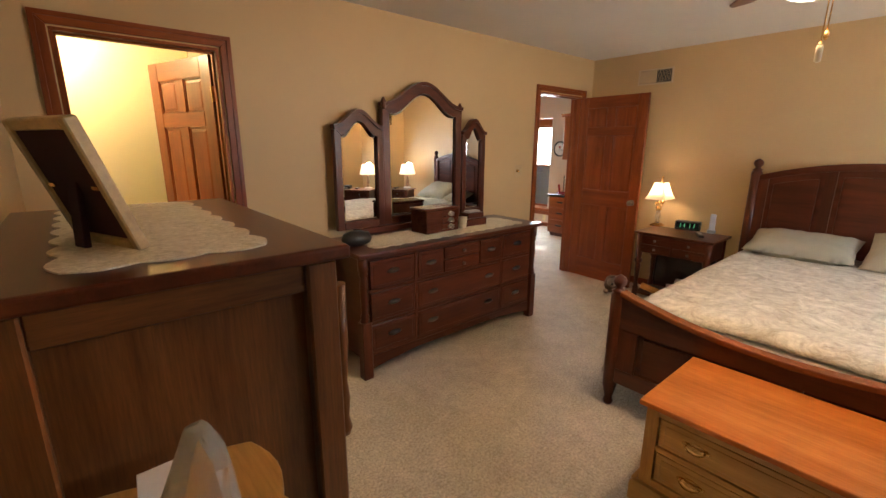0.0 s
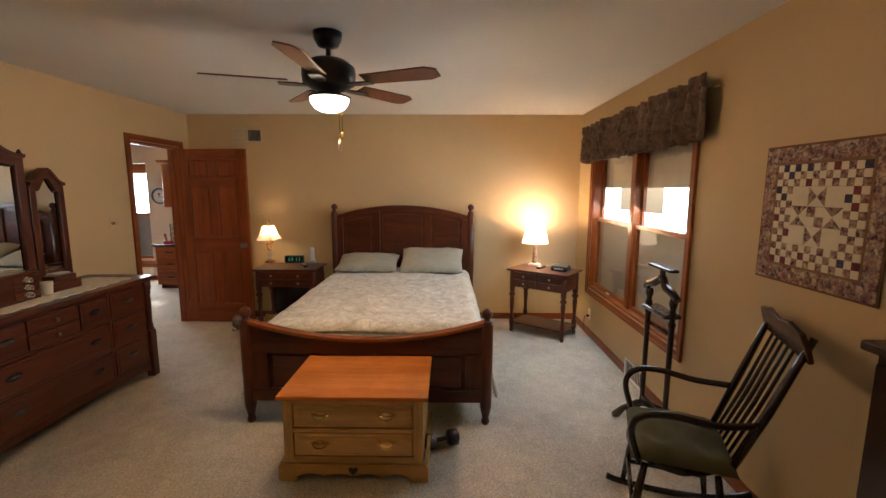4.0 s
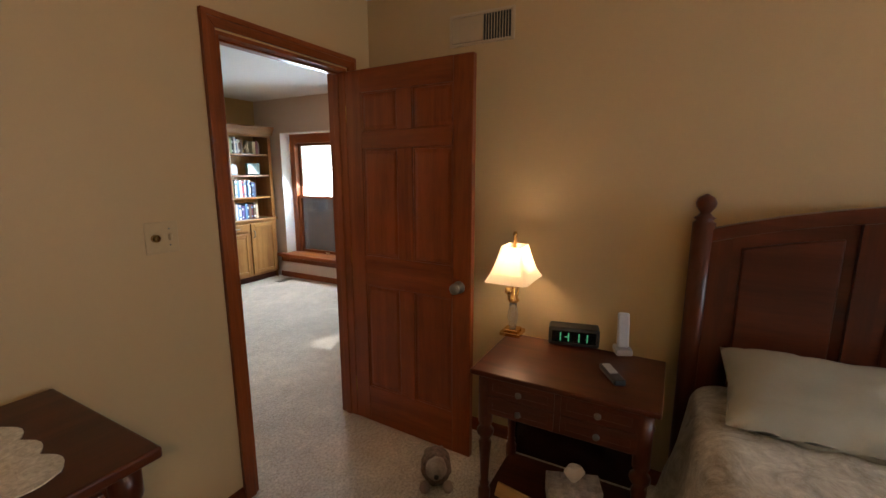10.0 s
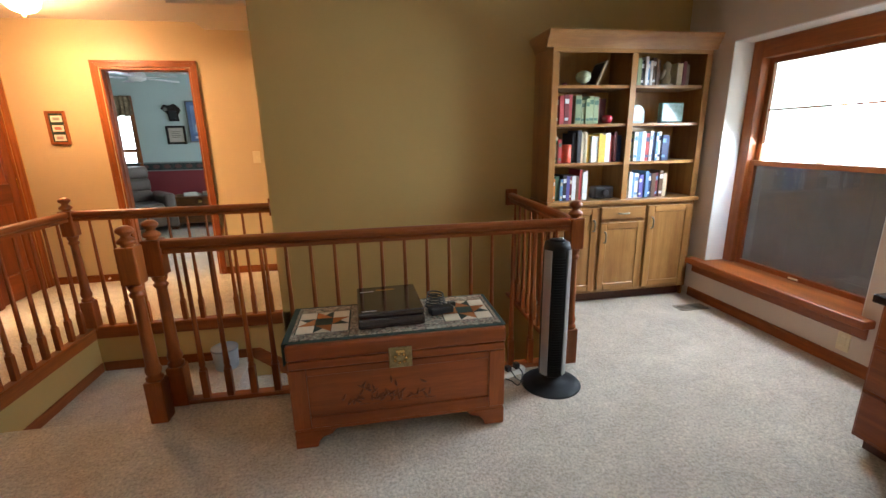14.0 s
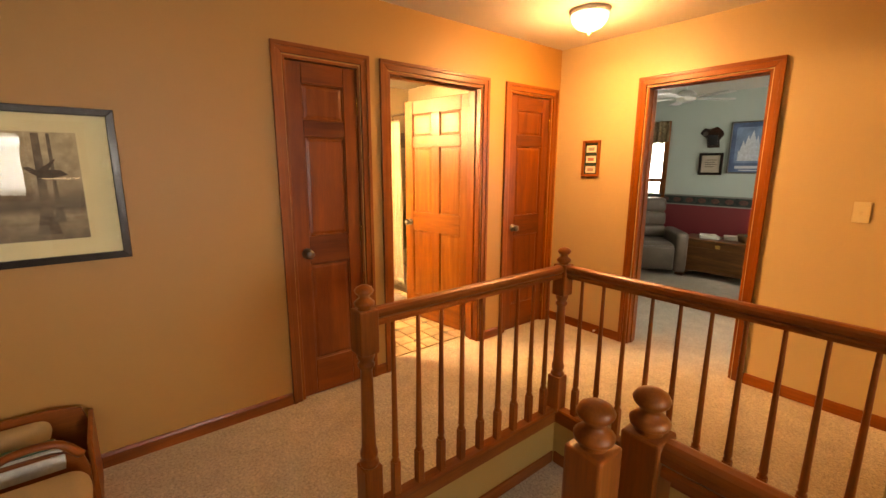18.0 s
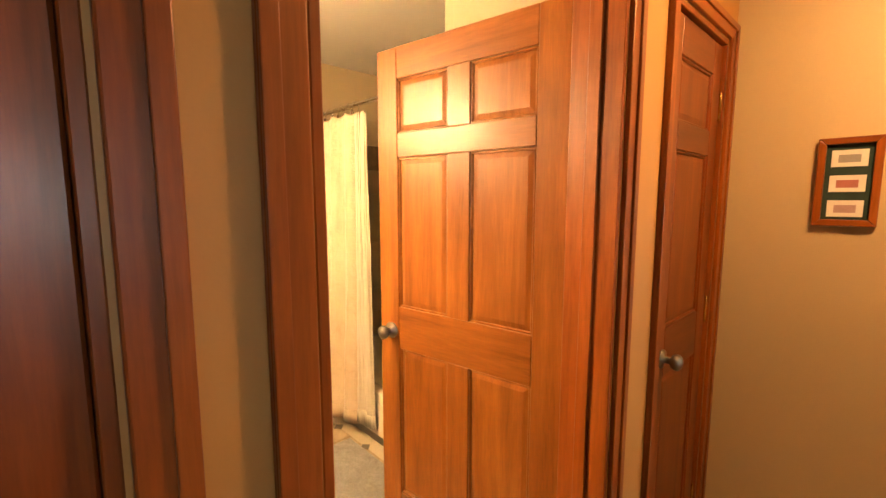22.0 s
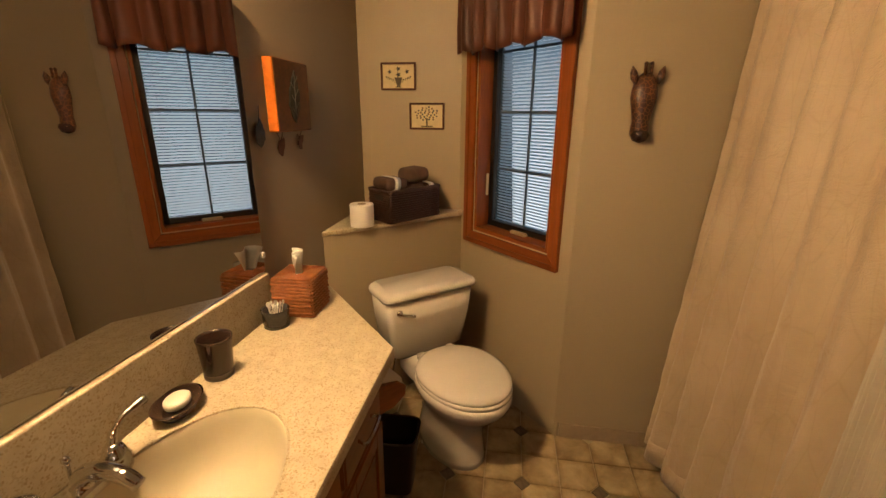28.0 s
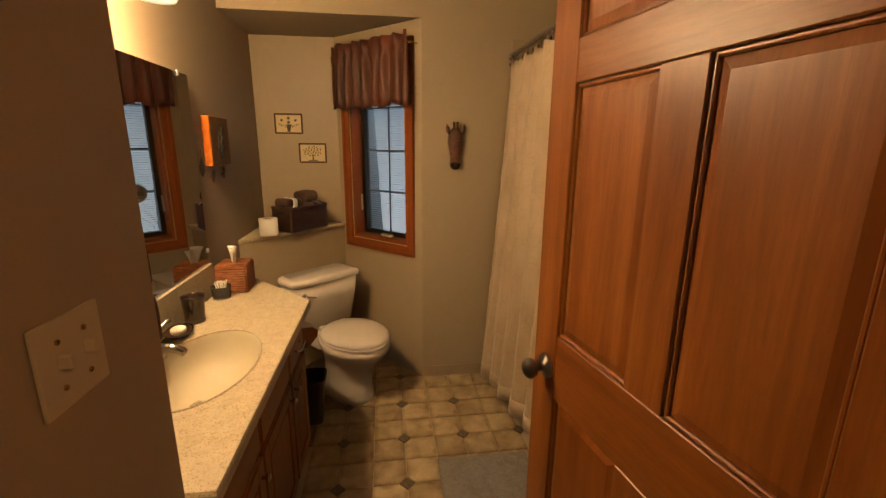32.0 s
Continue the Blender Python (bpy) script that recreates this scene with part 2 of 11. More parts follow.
def box(x0, x1, y0, y1, z0, z1, bevel=0.0, seg=2, bm=None):
    bm2 = bmesh.new()
    bmesh.ops.create_cube(bm2, size=1)
    for v in bm2.verts:
        v.co = Vector((x0 + (v.co.x + .5) * (x1 - x0), y0 + (v.co.y + .5) * (y1 - y0), z0 + (v.co.z + .5) * (z1 - z0)))
    if bevel:
        bmesh.ops.bevel(bm2, geom=bm2.edges[:], offset=bevel, segments=seg, profile=0.5, affect="EDGES")
    if bm is None:
        return bm2
    join(bm, bm2)
    return bm


def join(bm, other):
    me = bpy.data.meshes.new("tmp")
    other.to_mesh(me)
    other.free()
    bm.from_mesh(me)
    bpy.data.meshes.remove(me)
    return bm


def moved(bm, m):
    bmesh.ops.transform(bm, matrix=m, verts=bm.verts)
    return bm


def lathe(profile, seg=16, bm=None):
    """A turned body round z from (radius, height) pairs, bottom to top, closed at both ends."""
    b = bmesh.new()
    rings = []
    for r, z in profile:
        rings.append([b.verts.new((max(r, 1e-4) * math.cos(2 * math.pi * i / seg), max(r, 1e-4) * math.sin(2 * math.pi * i / seg), z)) for i in range(seg)])
    for a, c in zip(rings, rings[1:]):
        for i in range(seg):
            f = b.faces.new((a[i], a[(i + 1) % seg], c[(i + 1) % seg], c[i]))
            f.smooth = True
    b.faces.new(rings[0][::-1])
    b.faces.new(rings[-1])
    return join(bm, b) if bm is not None else b


def prism(outline, h0, h1, axis="z", bevel=0.0):
    """A plate of that outline (a, b), from h0 to h1 along the axis: z (x, y), y (x, z), x (y, z)."""
    b = bmesh.new()
    def at(p, h):
        return {"z": (p[0], p[1], h), "y": (p[0], h, p[1]), "x": (h, p[0], p[1])}[axis]
    lo = [b.verts.new(at(p, h0)) for p in outline]
    hi = [b.verts.new(at(p, h1)) for p in outline]
    n = len(outline)
    b.faces.new(lo)
    b.faces.new(hi[::-1])
    for i in range(n):
        b.faces.new((lo[i], hi[i], hi[(i + 1) % n], lo[(i + 1) % n]))
    bmesh.ops.recalc_face_normals(b, faces=b.faces)
    if bevel:
        es = [e for e in b.edges if len(e.link_faces) == 2 and abs(e.calc_face_angle(0)) > 0.5]
        bmesh.ops.bevel(b, geom=es, offset=bevel, segments=2, profile=0.5, affect="EDGES")
    return b


def tube(points, r, seg=8, closed=False, taper=None):
    """A round bar along points; r may be a list."""
    b = bmesh.new()
    pts = [Vector(p) for p in points]
    n = len(pts)
    rs = r if isinstance(r, (list, tuple)) else [r] * n
    rings = []
    side = None
    for i, p in enumerate(pts):
        d = (pts[min(i + 1, n - 1)] - pts[max(i - 1, 0)]).normalized()
        if side is None:
            side = d.orthogonal().normalized()
        side = (side - d * side.dot(d)).normalized()
        up = d.cross(side)
        rings.append([b.verts.new(p + (side * math.cos(2 * math.pi * k / seg) + up * math.sin(2 * math.pi * k / seg)) * rs[i]) for k in range(seg)])
    for a, c in zip(rings, rings[1:]):
        for i in range(seg):
            f = b.faces.new((a[i], a[(i + 1) % seg], c[(i + 1) % seg], c[i]))
            f.smooth = True
    b.faces.new(rings[0][::-1])
    b.faces.new(rings[-1])
    return b


def curve_pts(pts, n=8):
    """A smooth line through points (Catmull-Rom)."""
    p = [Vector(q) for q in pts]
    p = [p[0] * 2 - p[1]] + p + [p[-1] * 2 - p[-2]]
    out = []
    for i in range(1, len(p) - 2):
        for k in range(n):
            t = k / n
            out.append(0.5 * (2 * p[i] + (p[i + 1] - p[i - 1]) * t + (2 * p[i - 1] - 5 * p[i] + 4 * p[i + 1] - p[i + 2]) * t * t + (3 * p[i] - p[i - 1] - 3 * p[i + 1] + p[i + 2]) * t ** 3))
    return out + [p[-2]]


def wall(name, axis, p0, p1, a0, a1, z0, z1, mats, holes=()):
    """A wall across `axis` from p0 to p1, running a0..a1, with openings (a0, a1, z0, z1) right through. mats: low side, high side."""
    b = bmesh.new()
    aa = sorted({a0, a1, *[h[0] for h in holes], *[h[1] for h in holes]})
    zz = sorted({z0, z1, *[h[2] for h in holes], *[h[3] for h in holes]})
    aa, zz = [a for a in aa if a0 <= a <= a1], [z for z in zz if z0 <= z <= z1]
    cache = {}
    def v(p, a, z):
        k = (p, a, z)
        if k not in cache:
            cache[k] = b.verts.new((p, a, z) if axis == "x" else (a, p, z))
        return cache[k]
    def solid(i, j):
        if not (0 <= i < len(aa) - 1 and 0 <= j < len(zz) - 1):
            return False
        ca, cz = (aa[i] + aa[i + 1]) / 2, (zz[j] + zz[j + 1]) / 2
        return not any(h[0] < ca < h[1] and h[2] < cz < h[3] for h in holes)
    for i in range(len(aa) - 1):
        for j in range(len(zz) - 1):
            if not solid(i, j):
                continue
            A0, A1, Z0, Z1 = aa[i], aa[i + 1], zz[j], zz[j + 1]
            for p, k in ((p0, 0), (p1, 1)):
                b.faces.new((v(p, A0, Z0), v(p, A1, Z0), v(p, A1, Z1), v(p, A0, Z1))).material_index = k
            for (di, dj, q) in ((-1, 0, ((A0, Z0), (A0, Z1))), (1, 0, ((A1, Z0), (A1, Z1))), (0, -1, ((A0, Z0), (A1, Z0))), (0, 1, ((A0, Z1), (A1, Z1)))):
                if not solid(i + di, j + dj):
                    (qa, qz), (ra, rz) = q
                    b.faces.new((v(p0, qa, qz), v(p0, ra, rz), v(p1, ra, rz), v(p1, qa, qz)))
    bmesh.ops.recalc_face_normals(b, faces=b.faces)
    return tagged(part(name, b, mats), "painted plaster wall", "wall", kind="structure")


def slab(name, outline, z0, z1, material, label, category):
    return tagged(part(name, prism(outline, z0, z1), material), label, category, kind="structure")


def rect(x0, x1, y0, y1):
    return [(x0, y0), (x1, y0), (x1, y1), (x0, y1)]

# ---- structure ----
H, T = 2.44, 0.12
DOOR = 2.04
# bedroom
NB = 3.172
wall("wall_bedroom_east", "x", 4.805, 4.925, -1.572, NB, -0.3, H, [PAINT, PAINT])
wall("wall_bedroom_north", "y", NB, NB + T, -1.9, 7.06, -0.3, H, [PAINT, PAINT_OLIVE], [(0.155, 0.877, -0.02, DOOR), (3.845, 4.60, -0.02, DOOR)])
wall("wall_bedroom_south", "y", -1.572, -1.452, -1.9, 4.805, -0.3, H, [PAINT, PAINT], [(2.45, 4.30, 0.52, 2.03)])
wall("wall_bedroom_west", "x", -0.175, -0.055, -1.452, NB, -0.3, H, [PAINT, PAINT], [(-0.36, 0.55, -0.02, DOOR)])
wall("wall_entry_west", "x", -1.9, -1.78, -1.452, NB, -0.3, H, [PAINT, PAINT])
# cream room behind the bedroom's far door
wall("wall_closet_east", "x", 1.0, 1.12, NB + T, 4.15, -0.3, H, [PAINT_CREAM, PAINT_HALL])
wall("wall_closet_north", "y", 4.15, 4.27, -1.9, 1.12, -0.3, H, [PAINT_CREAM, PAINT_HALL])
wall("wall_closet_west", "x", -1.0, -0.88, NB + T, 4.15, -0.3, H, [PAINT_CREAM, PAINT_CREAM])
wall("wall_closet_back", "y", NB + T + 0.002, NB + T + 0.01, -0.88, 0.1, 0, H, [PAINT_CREAM, PAINT_CREAM])
# loft and hall
origin = WING
SW = 6.75
wall("wall_loft_east", "x", 6.66, 6.93, 3.205, SW + T, -0.3, H, [PAINT_PALE, PAINT_PALE], [(5.10, 6.27, 0.30, 2.0), (3.36, 3.98, 0.95, 1.95)])
wall("wall_stair", "y", SW, SW + T, 3.23, 6.66, -2.8, H, [PAINT_OLIVE, PAINT_HALL])
wall("wall_hall_east", "x", 3.23, 3.35, SW + T, 8.01, -0.3, H, [PAINT_ENTRY, PAINT_ENTRY])
wall("wall_hall_north", "y", 8.01, 8.13, 0.70, 4.4, -0.3, H, [PAINT_ENTRY, PAINT_TEAL], [(1.612, 2.383, -0.02, DOOR)])
wall("wall_hall_west", "x", 0.68, 0.82, 3.205, 8.01, -0.3, H, [PAINT_BATH, PAINT_HALL], [(5.57, 6.03, -0.02, DOOR), (6.235, 7.065, -0.02, DOOR), (7.375, 7.905, -0.02, DOOR)])
# bathroom
origin = BATH
MY = 5.69
wall("wall_bath_switch", "y", 6.00, 6.13, 0.185, 0.735, -0.3, H, [PAINT_BATH, PAINT_BATH])
wall("wall_bath_return", "x", 0.185, 0.30, MY, 6.00, -0.3, H, [PAINT_BATH, PAINT_BATH])
wall("wall_bath_mirror", "y", MY - T, MY, -2.275, 0.30, -0.3, H, [PAINT_BATH, PAINT_BATH])
wall("wall_bath_alcove", "x", -2.275, -2.155, MY, 6.22, -0.3, H, [PAINT_BATH, PAINT_BATH])
wall("wall_bath_west", "x", -1.74, -1.62, 6.75, 8.12, -0.3, H, [PAINT_BATH, PAINT_BATH])
wall("wall_bath_north", "y", 8.0, 8.12, -1.62, 0.735, -0.3, H, [PAINT_BATH, PAINT_BATH])
wall("wall_bath_tub_end", "x", -0.06, 0.06, 7.27, 8.0, -0.3, H, [PAINT_BATH, PAINT_BATH])
wall("wall_bath_closet", "y", 7.15, 7.27, 0.06, 0.735, -0.3, H, [PAINT_BATH, PAINT_BATH])
DIAG = Matrix.Translation((-2.155, 6.22, 0)) @ Matrix.Rotation(math.atan2(0.53, 0.535), 4, "Z")
DLEN = math.hypot(0.53, 0.535)
diag = wall("wall_bath_window", "y", 0, T, 0, DLEN, -0.3, H, [PAINT_BATH, PAINT_BATH], [(0.13, 0.63, 0.87, 2.02)])
diag.matrix_basis = Matrix.Translation(BATH) @ DIAG
slab("soffit_bath", [(-2.155, MY), (-1.62, MY), (-1.62, 6.75), (-2.155, 6.22)], 2.17, H, PAINT_BATH, "painted plaster soffit over the alcove", "soffit")
# den
origin = WING
wall("wall_den_west", "x", -0.42, -0.30, 8.13, 11.52, -0.3, H, [PAINT_TEAL, PAINT_TEAL])
# the opening here is added, unseen, to let the den's fill light in
wall("wall_den_east", "x", 4.28, 4.40, 8.13, 11.52, -0.3, H, [PAINT_TEAL, PAINT_TEAL], [(9.3, 10.6, 0.9, 2.0)])
# unseen slab, added only to keep direct sun off the loft's main window
slab("roof_eave", rect(6.94, 7.95, 4.7, 6.7), 2.12, 2.2, WHITE, "unseen white slab added to keep direct sun out of the loft window", "eave")
wall("wall_den_north", "y", 11.40, 11.52, -0.30, 4.28, -0.3, H, [PAINT_TEAL, PAINT_TEAL], [(-0.10, 0.23, 0.75, 2.05)])
# floors
slab("floor", rect(0.70, 6.82, 3.14, 5.47), -0.25, 0, CARPET, "beige cut-pile carpet floor", "floor")
slab("floor_hall", rect(0.70, 1.85, 5.47, 8.13), -0.25, 0, CARPET, "beige cut-pile carpet floor", "floor")
slab("floor_hall_north", rect(1.85, 3.35, 6.75, 8.13), -0.25, 0, CARPET, "beige cut-pile carpet floor", "floor")
slab("floor_loft_east", rect(5.20, 6.82, 5.47, SW + T), -0.25, 0, CARPET, "beige cut-pile carpet floor", "floor")
slab("floor_loft_rim", rect(2.86, 5.20, 5.47, 5.60), -0.25, 0, CARPET, "beige cut-pile carpet floor", "floor")
slab("floor_den", rect(-0.42, 4.4, 8.13, 11.52), -0.25, 0, CARPET, "beige cut-pile carpet floor", "floor")
origin = BATH
slab("floor_bath", [(-2.275, MY - T), (0.735, MY - T), (0.735, 8.12), (-1.74, 8.12), (-1.74, 6.8), (-2.275, 6.25)], -0.25, -0.004, plain("grout", (0.46, 0.40, 0.29), 0.8), "pale sandy grout under the floor tiles", "floor")
# ceilings
origin = WING
slab("ceiling_hall", rect(-2.4, 4.4, SW + T, 8.13), H, H + 0.15, WHITE, "white textured ceiling", "ceiling")
slab("ceiling_den", rect(-0.42, 4.4, 8.13, 11.52), H, H + 0.15, WHITE, "white textured ceiling", "ceiling")
slab("ceiling_loft", rect(0.70, 6.82, 3.14, SW + T), H, H + 0.15, WHITE, "white textured ceiling", "ceiling")
slab("ceiling_bath", rect(-2.4, 0.70, 5.5, SW + T), H, H + 0.15, WHITE, "white textured ceiling", "ceiling")
origin = Vector((0, 0, 0))
slab("floor_bedroom", rect(-1.9, 7.06, -1.572, 3.227), -0.25, 0, CARPET, "beige cut-pile carpet floor", "floor")
slab("floor_closet", rect(-1.9, 0.936, 3.227, 4.27), -0.25, 0, CARPET, "beige cut-pile carpet floor", "floor")
slab("ceiling_closet", rect(-1.9, 0.936, 3.227, 4.4), H, H + 0.15, WHITE, "white textured ceiling", "ceiling")
slab("ceiling_bedroom", rect(-1.9, 7.06, -1.572, 3.227), H, H + 0.15, WHITE, "white textured ceiling", "ceiling")
slab("ground", rect(-60, 60, -60, 60), -3.2, -3.0, plain("lawn", (0.06, 0.10, 0.03), 0.9, 0.3, 2, 40, 0.5), "green lawn around the house", "ground")

# ---- doors, windows, trim ----
def along(axis, p, a, z):
    return (p, a, z) if axis == "x" else (a, p, z)


def abox(axis, p0, p1, a0, a1, z0, z1, bevel=0.002):
    return box(p0, p1, a0, a1, z0, z1, bevel, 1) if axis == "x" else box(a0, a1, p0, p1, z0, z1, bevel, 1)


def casing_boards(axis, p, out, a0, a1, z0, z1, w, parent, wd, foot=False):
    """Mitred casing boards round an opening on the wall face p; out is +1 or -1, the way the face looks. foot: a board below too."""
    t = 0.014 * out
    e = 0.006
    ax = axis
    h = "y" if axis == "x" else "x"
    zb = z0 - (w if foot else 0)
    zi = z0 - (e if foot else 0)
    loops = {"casing_left": ([(a0 - w, zb), (a0 - e, zi), (a0 - e, z1 + e), (a0 - w, z1 + w)], "z"),
             "casing_right": ([(a1 + e, zi), (a1 + w, zb), (a1 + w, z1 + w), (a1 + e, z1 + e)], "z"),
             "casing_head": ([(a0 - e, z1 + e), (a1 + e, z1 + e), (a1 + w, z1 + w), (a0 - w, z1 + w)], h)}
    if foot:
        loops["casing_foot"] = ([(a0 - w, zb), (a1 + w, zb), (a1 + e, zi), (a0 - e, zi)], h)
    for n, (o, g) in loops.items():
        b = prism(o, p, p + t, ax, 0.003)
        c = (sum(q[0] for q in o) / 4, sum(q[1] for q in o) / 4)
        k = 0.62
        if n in ("casing_left", "casing_right"):
            lo, hi = min(q[0] for q in o), max(q[0] for q in o)
            s0, s1 = (lo, lo + (hi - lo) * 0.4) if n == "casing_left" else (hi - (hi - lo) * 0.4, hi)
            band = prism([(s0, zb + 0.001), (s1, zb + 0.001), (s1, z1 + w * 0.8), (s0, z1 + w * 0.8)], p + t * 0.9, p + t * 1.5, ax, 0.002)
        else:
            lo, hi = min(q[1] for q in o), max(q[1] for q in o)
            s0, s1 = (hi - (hi - lo) * 0.4, hi) if n == "casing_head" else (lo, lo + (hi - lo) * 0.4)
            band = prism([(a0 - w, s0), (a1 + w, s0), (a1 + w, s1), (a0 - w, s1)], p + t * 0.9, p + t * 1.5, ax, 0.002)
        join(b, band)
        part(n, b, wd[g], parent)


def door_frame(name, axis, p0, p1, a0, a1, wd, sides=(1, 1), label="stained oak door frame with moulded casing", w=0.064, z1=DOOR):
    f = thing(name, Matrix.Identity(4), label, "door frame", kind="structure")
    h = "y" if axis == "x" else "x"
    part("jamb", abox(axis, p0 - 0.002, p1 + 0.002, a0, a0 + 0.016, 0, z1 - 0.016), wd["z"], f)
    part("jamb", abox(axis, p0 - 0.002, p1 + 0.002, a1 - 0.016, a1, 0, z1 - 0.016), wd["z"], f)
    part("jamb_head", abox(axis, p0 - 0.002, p1 + 0.002, a0, a1, z1 - 0.016, z1), wd[h], f)
    m = (p0 + p1) / 2
    part("stop", abox(axis, m - 0.018, m + 0.018, a0 + 0.016, a0 + 0.026, 0, z1 - 0.026), wd["z"], f)
    part("stop", abox(axis, m - 0.018, m + 0.018, a1 - 0.026, a1 - 0.016, 0, z1 - 0.026), wd["z"], f)
    part("stop", abox(axis, m - 0.018, m + 0.018, a0 + 0.016, a1 - 0.016, z1 - 0.026, z1 - 0.016), wd[h], f)
    if sides[0]:
        casing_boards(axis, p0, -1, a0, a1, 0, z1, w, f, wd)
    if sides[1]:
        casing_boards(axis, p1, 1, a0, a1, 0, z1, w, f, wd)
    return f


def raised_panel(x0, x1, z0, z1, half=0.002, high=0.0105, slope=0.032):
    """A panel with sloped raised fields on both faces, thin at its rim."""
    b = bmesh.new()
    for s in (-1, 1):
        o = [b.verts.new((x, s * half, z)) for x, z in ((x0, z0), (x1, z0), (x1, z1), (x0, z1))]
        k = min(slope, (x1 - x0) * 0.25)
        i = [b.verts.new((x, s * high, z)) for x, z in ((x0 + k, z0 + k), (x1 - k, z0 + k), (x1 - k, z1 - k), (x0 + k, z1 - k))]
        for q in range(4):
            b.faces.new((o[q], o[(q + 1) % 4], i[(q + 1) % 4], i[q]))
        b.faces.new(i)
    bmesh.ops.recalc_face_normals(b, faces=b.faces)
    return b


def knob_bm(r=0.027):
    return lathe([(0.032, 0), (0.032, 0.006), (0.012, 0.010), (0.011, 0.028), (r * 0.8, 0.034), (r, 0.045), (r * 0.95, 0.055), (r * 0.6, 0.063), (0.004, 0.066)], 16)


DARKRAIL = woods("door_rail_dark", (0.085, 0.018, 0.004), (0.17, 0.040, 0.008), rough=0.34, coat=0.15)


def panel_door(name, m, w, label, wd, cols=2, z1=2.02, knob=PEWTER, hinge=BRASS, hinge_side=1, kind="structure"):
    """A raised-panel door leaf: local x from the hinge edge, z up, thickness along y."""
    d = thing(name, m, label, "door", kind=kind)
    t = 0.0175
    st, mu = 0.105, 0.095
    if cols == 1:
        st = 0.085
    rows = ((0.235, 0.86), (1.03, 1.615), (1.705, 1.905))
    part("stile", box(0, st, -t, t, 0.008, z1, 0.003, 1), wd["z"], d)
    part("stile", box(w - st, w, -t, t, 0.008, z1, 0.003, 1), wd["z"], d)
    edges = [0.008] + [e for r in rows for e in r] + [z1]
    for k in range(0, len(edges), 2):
        part("rail", box(st, w - st, -t, t, edges[k], edges[k + 1], 0.0025, 1), DARKRAIL["x"] if cols == 1 and k in (2, 4) else wd["x"], d)
    cs = [(st, w - st)] if cols == 1 else [(st, (w - mu) / 2), ((w + mu) / 2, w - st)]
    for z0, z2 in rows:
        if cols == 2:
            part("mullion", box((w - mu) / 2, (w + mu) / 2, -t, t, z0, z2, 0.0025, 1), wd["z"], d)
        for x0, x2 in cs:
            bm = raised_panel(x0 - 0.004, x2 + 0.004, z0 - 0.004, z2 + 0.004)
            for s in (-1, 1):
                for (u0, u1, v0, v1) in ((x0, x0 + .009, z0, z2), (x2 - .009, x2, z0, z2), (x0, x2, z0, z0 + .009), (x0, x2, z2 - .009, z2)):
                    ya, yb = sorted((s * 0.001, s * 0.0125))
                    box(u0, u1, ya, yb, v0, v1, 0.003, 1, bm)
            part("panel", bm, wd["z"], d)
    for s in (-1, 1):
        part("knob", moved(knob_bm(), Matrix.Translation((w - 0.065, s * t, 0.93)) @ Matrix.Rotation(-s * math.pi / 2, 4, "X")), knob, d, "round metal door knob", smooth=True)
    for z in (0.22, 1.02, 1.80):
        b = box(-0.004, 0.003, -t, t + 0.004, z - 0.045, z + 0.045, 0.001, 1)
        join(b, moved(lathe([(0.006, z - 0.05), (0.006, z + 0.05), (0.004, z + 0.056)], 8), Matrix.Translation((-0.003, hinge_side * (t + 0.004), 0))))
        part("hinge", b, hinge, d, "metal butt hinge")
    return d


# bedroom doorway to the loft, its door standing open against the wall
# bedroom trim: same wood as the hall's, its darker colour paints in dim light
BT = {a: DOORW[a] for a in "xyz"}
door_frame("door_frame_1", "y", NB, NB + T, 3.845, 4.60, BT, label="door frame with moulded casing, wood darkened for the dim room")
panel_door("door_1", pose(4.592, NB - 0.012, 0, 0, 0, -92.5), 0.775, "dark-stained six-panel wooden door standing wide open", DOORW, hinge_side=1)
door_frame("door_frame_2", "y", NB, NB + T, 0.155, 0.877, BT, label="door frame with moulded casing, wood darkened for the dim room")
panel_door("door_2", pose(0.860, NB + T - 0.01, 0, 0, 0, 108), 0.70, "stained six-panel wooden door ajar into the cream room", DOORW, hinge_side=-1)
# pale wood colour stands in for the entry light on this frame
door_frame("door_frame_3", "x", -0.175, -0.055, -0.36, 0.55, PINE, label="oak door frame in pale wood for the entry light on it")
origin = WING
door_frame("door_frame_4", "x", 0.70, 0.82, 5.57, 6.03, OAK, (0, 1))
panel_door("door_4", pose(0.79, 6.012, 0, 0, 0, -90), 0.424, "closed narrow three-panel wooden closet door", DOORW, 1, hinge_side=1)
door_frame("door_frame_5", "x", 0.68, 0.82, 6.235, 7.065, OAK)
panel_door("door_5", pose(0.651, 7.118, 0, 0, 0, 188.3), 0.79, "six-panel bathroom door standing open, honey wood lightened for the bath light", DOORLIT, hinge_side=-1)
door_frame("door_frame_6", "x", 0.70, 0.82, 7.375, 7.905, OAK, (0, 1))
panel_door("door_6", pose(0.79, 7.887, 0, 0, 0, -90), 0.494, "closed narrow three-panel wooden closet door", DOORW, 1, hinge_side=1)
door_frame("door_frame_7", "y", 8.01, 8.13, 1.612, 2.383, OAK)


# closed backs of the two closets
for y0, y1 in ((5.50, 5.99), (7.29, 7.99)):
    wall("wall_closet_inner", "x", 0.58, 0.60, y0, y1, 0, H, [PAINT_BATH, PAINT_BATH])


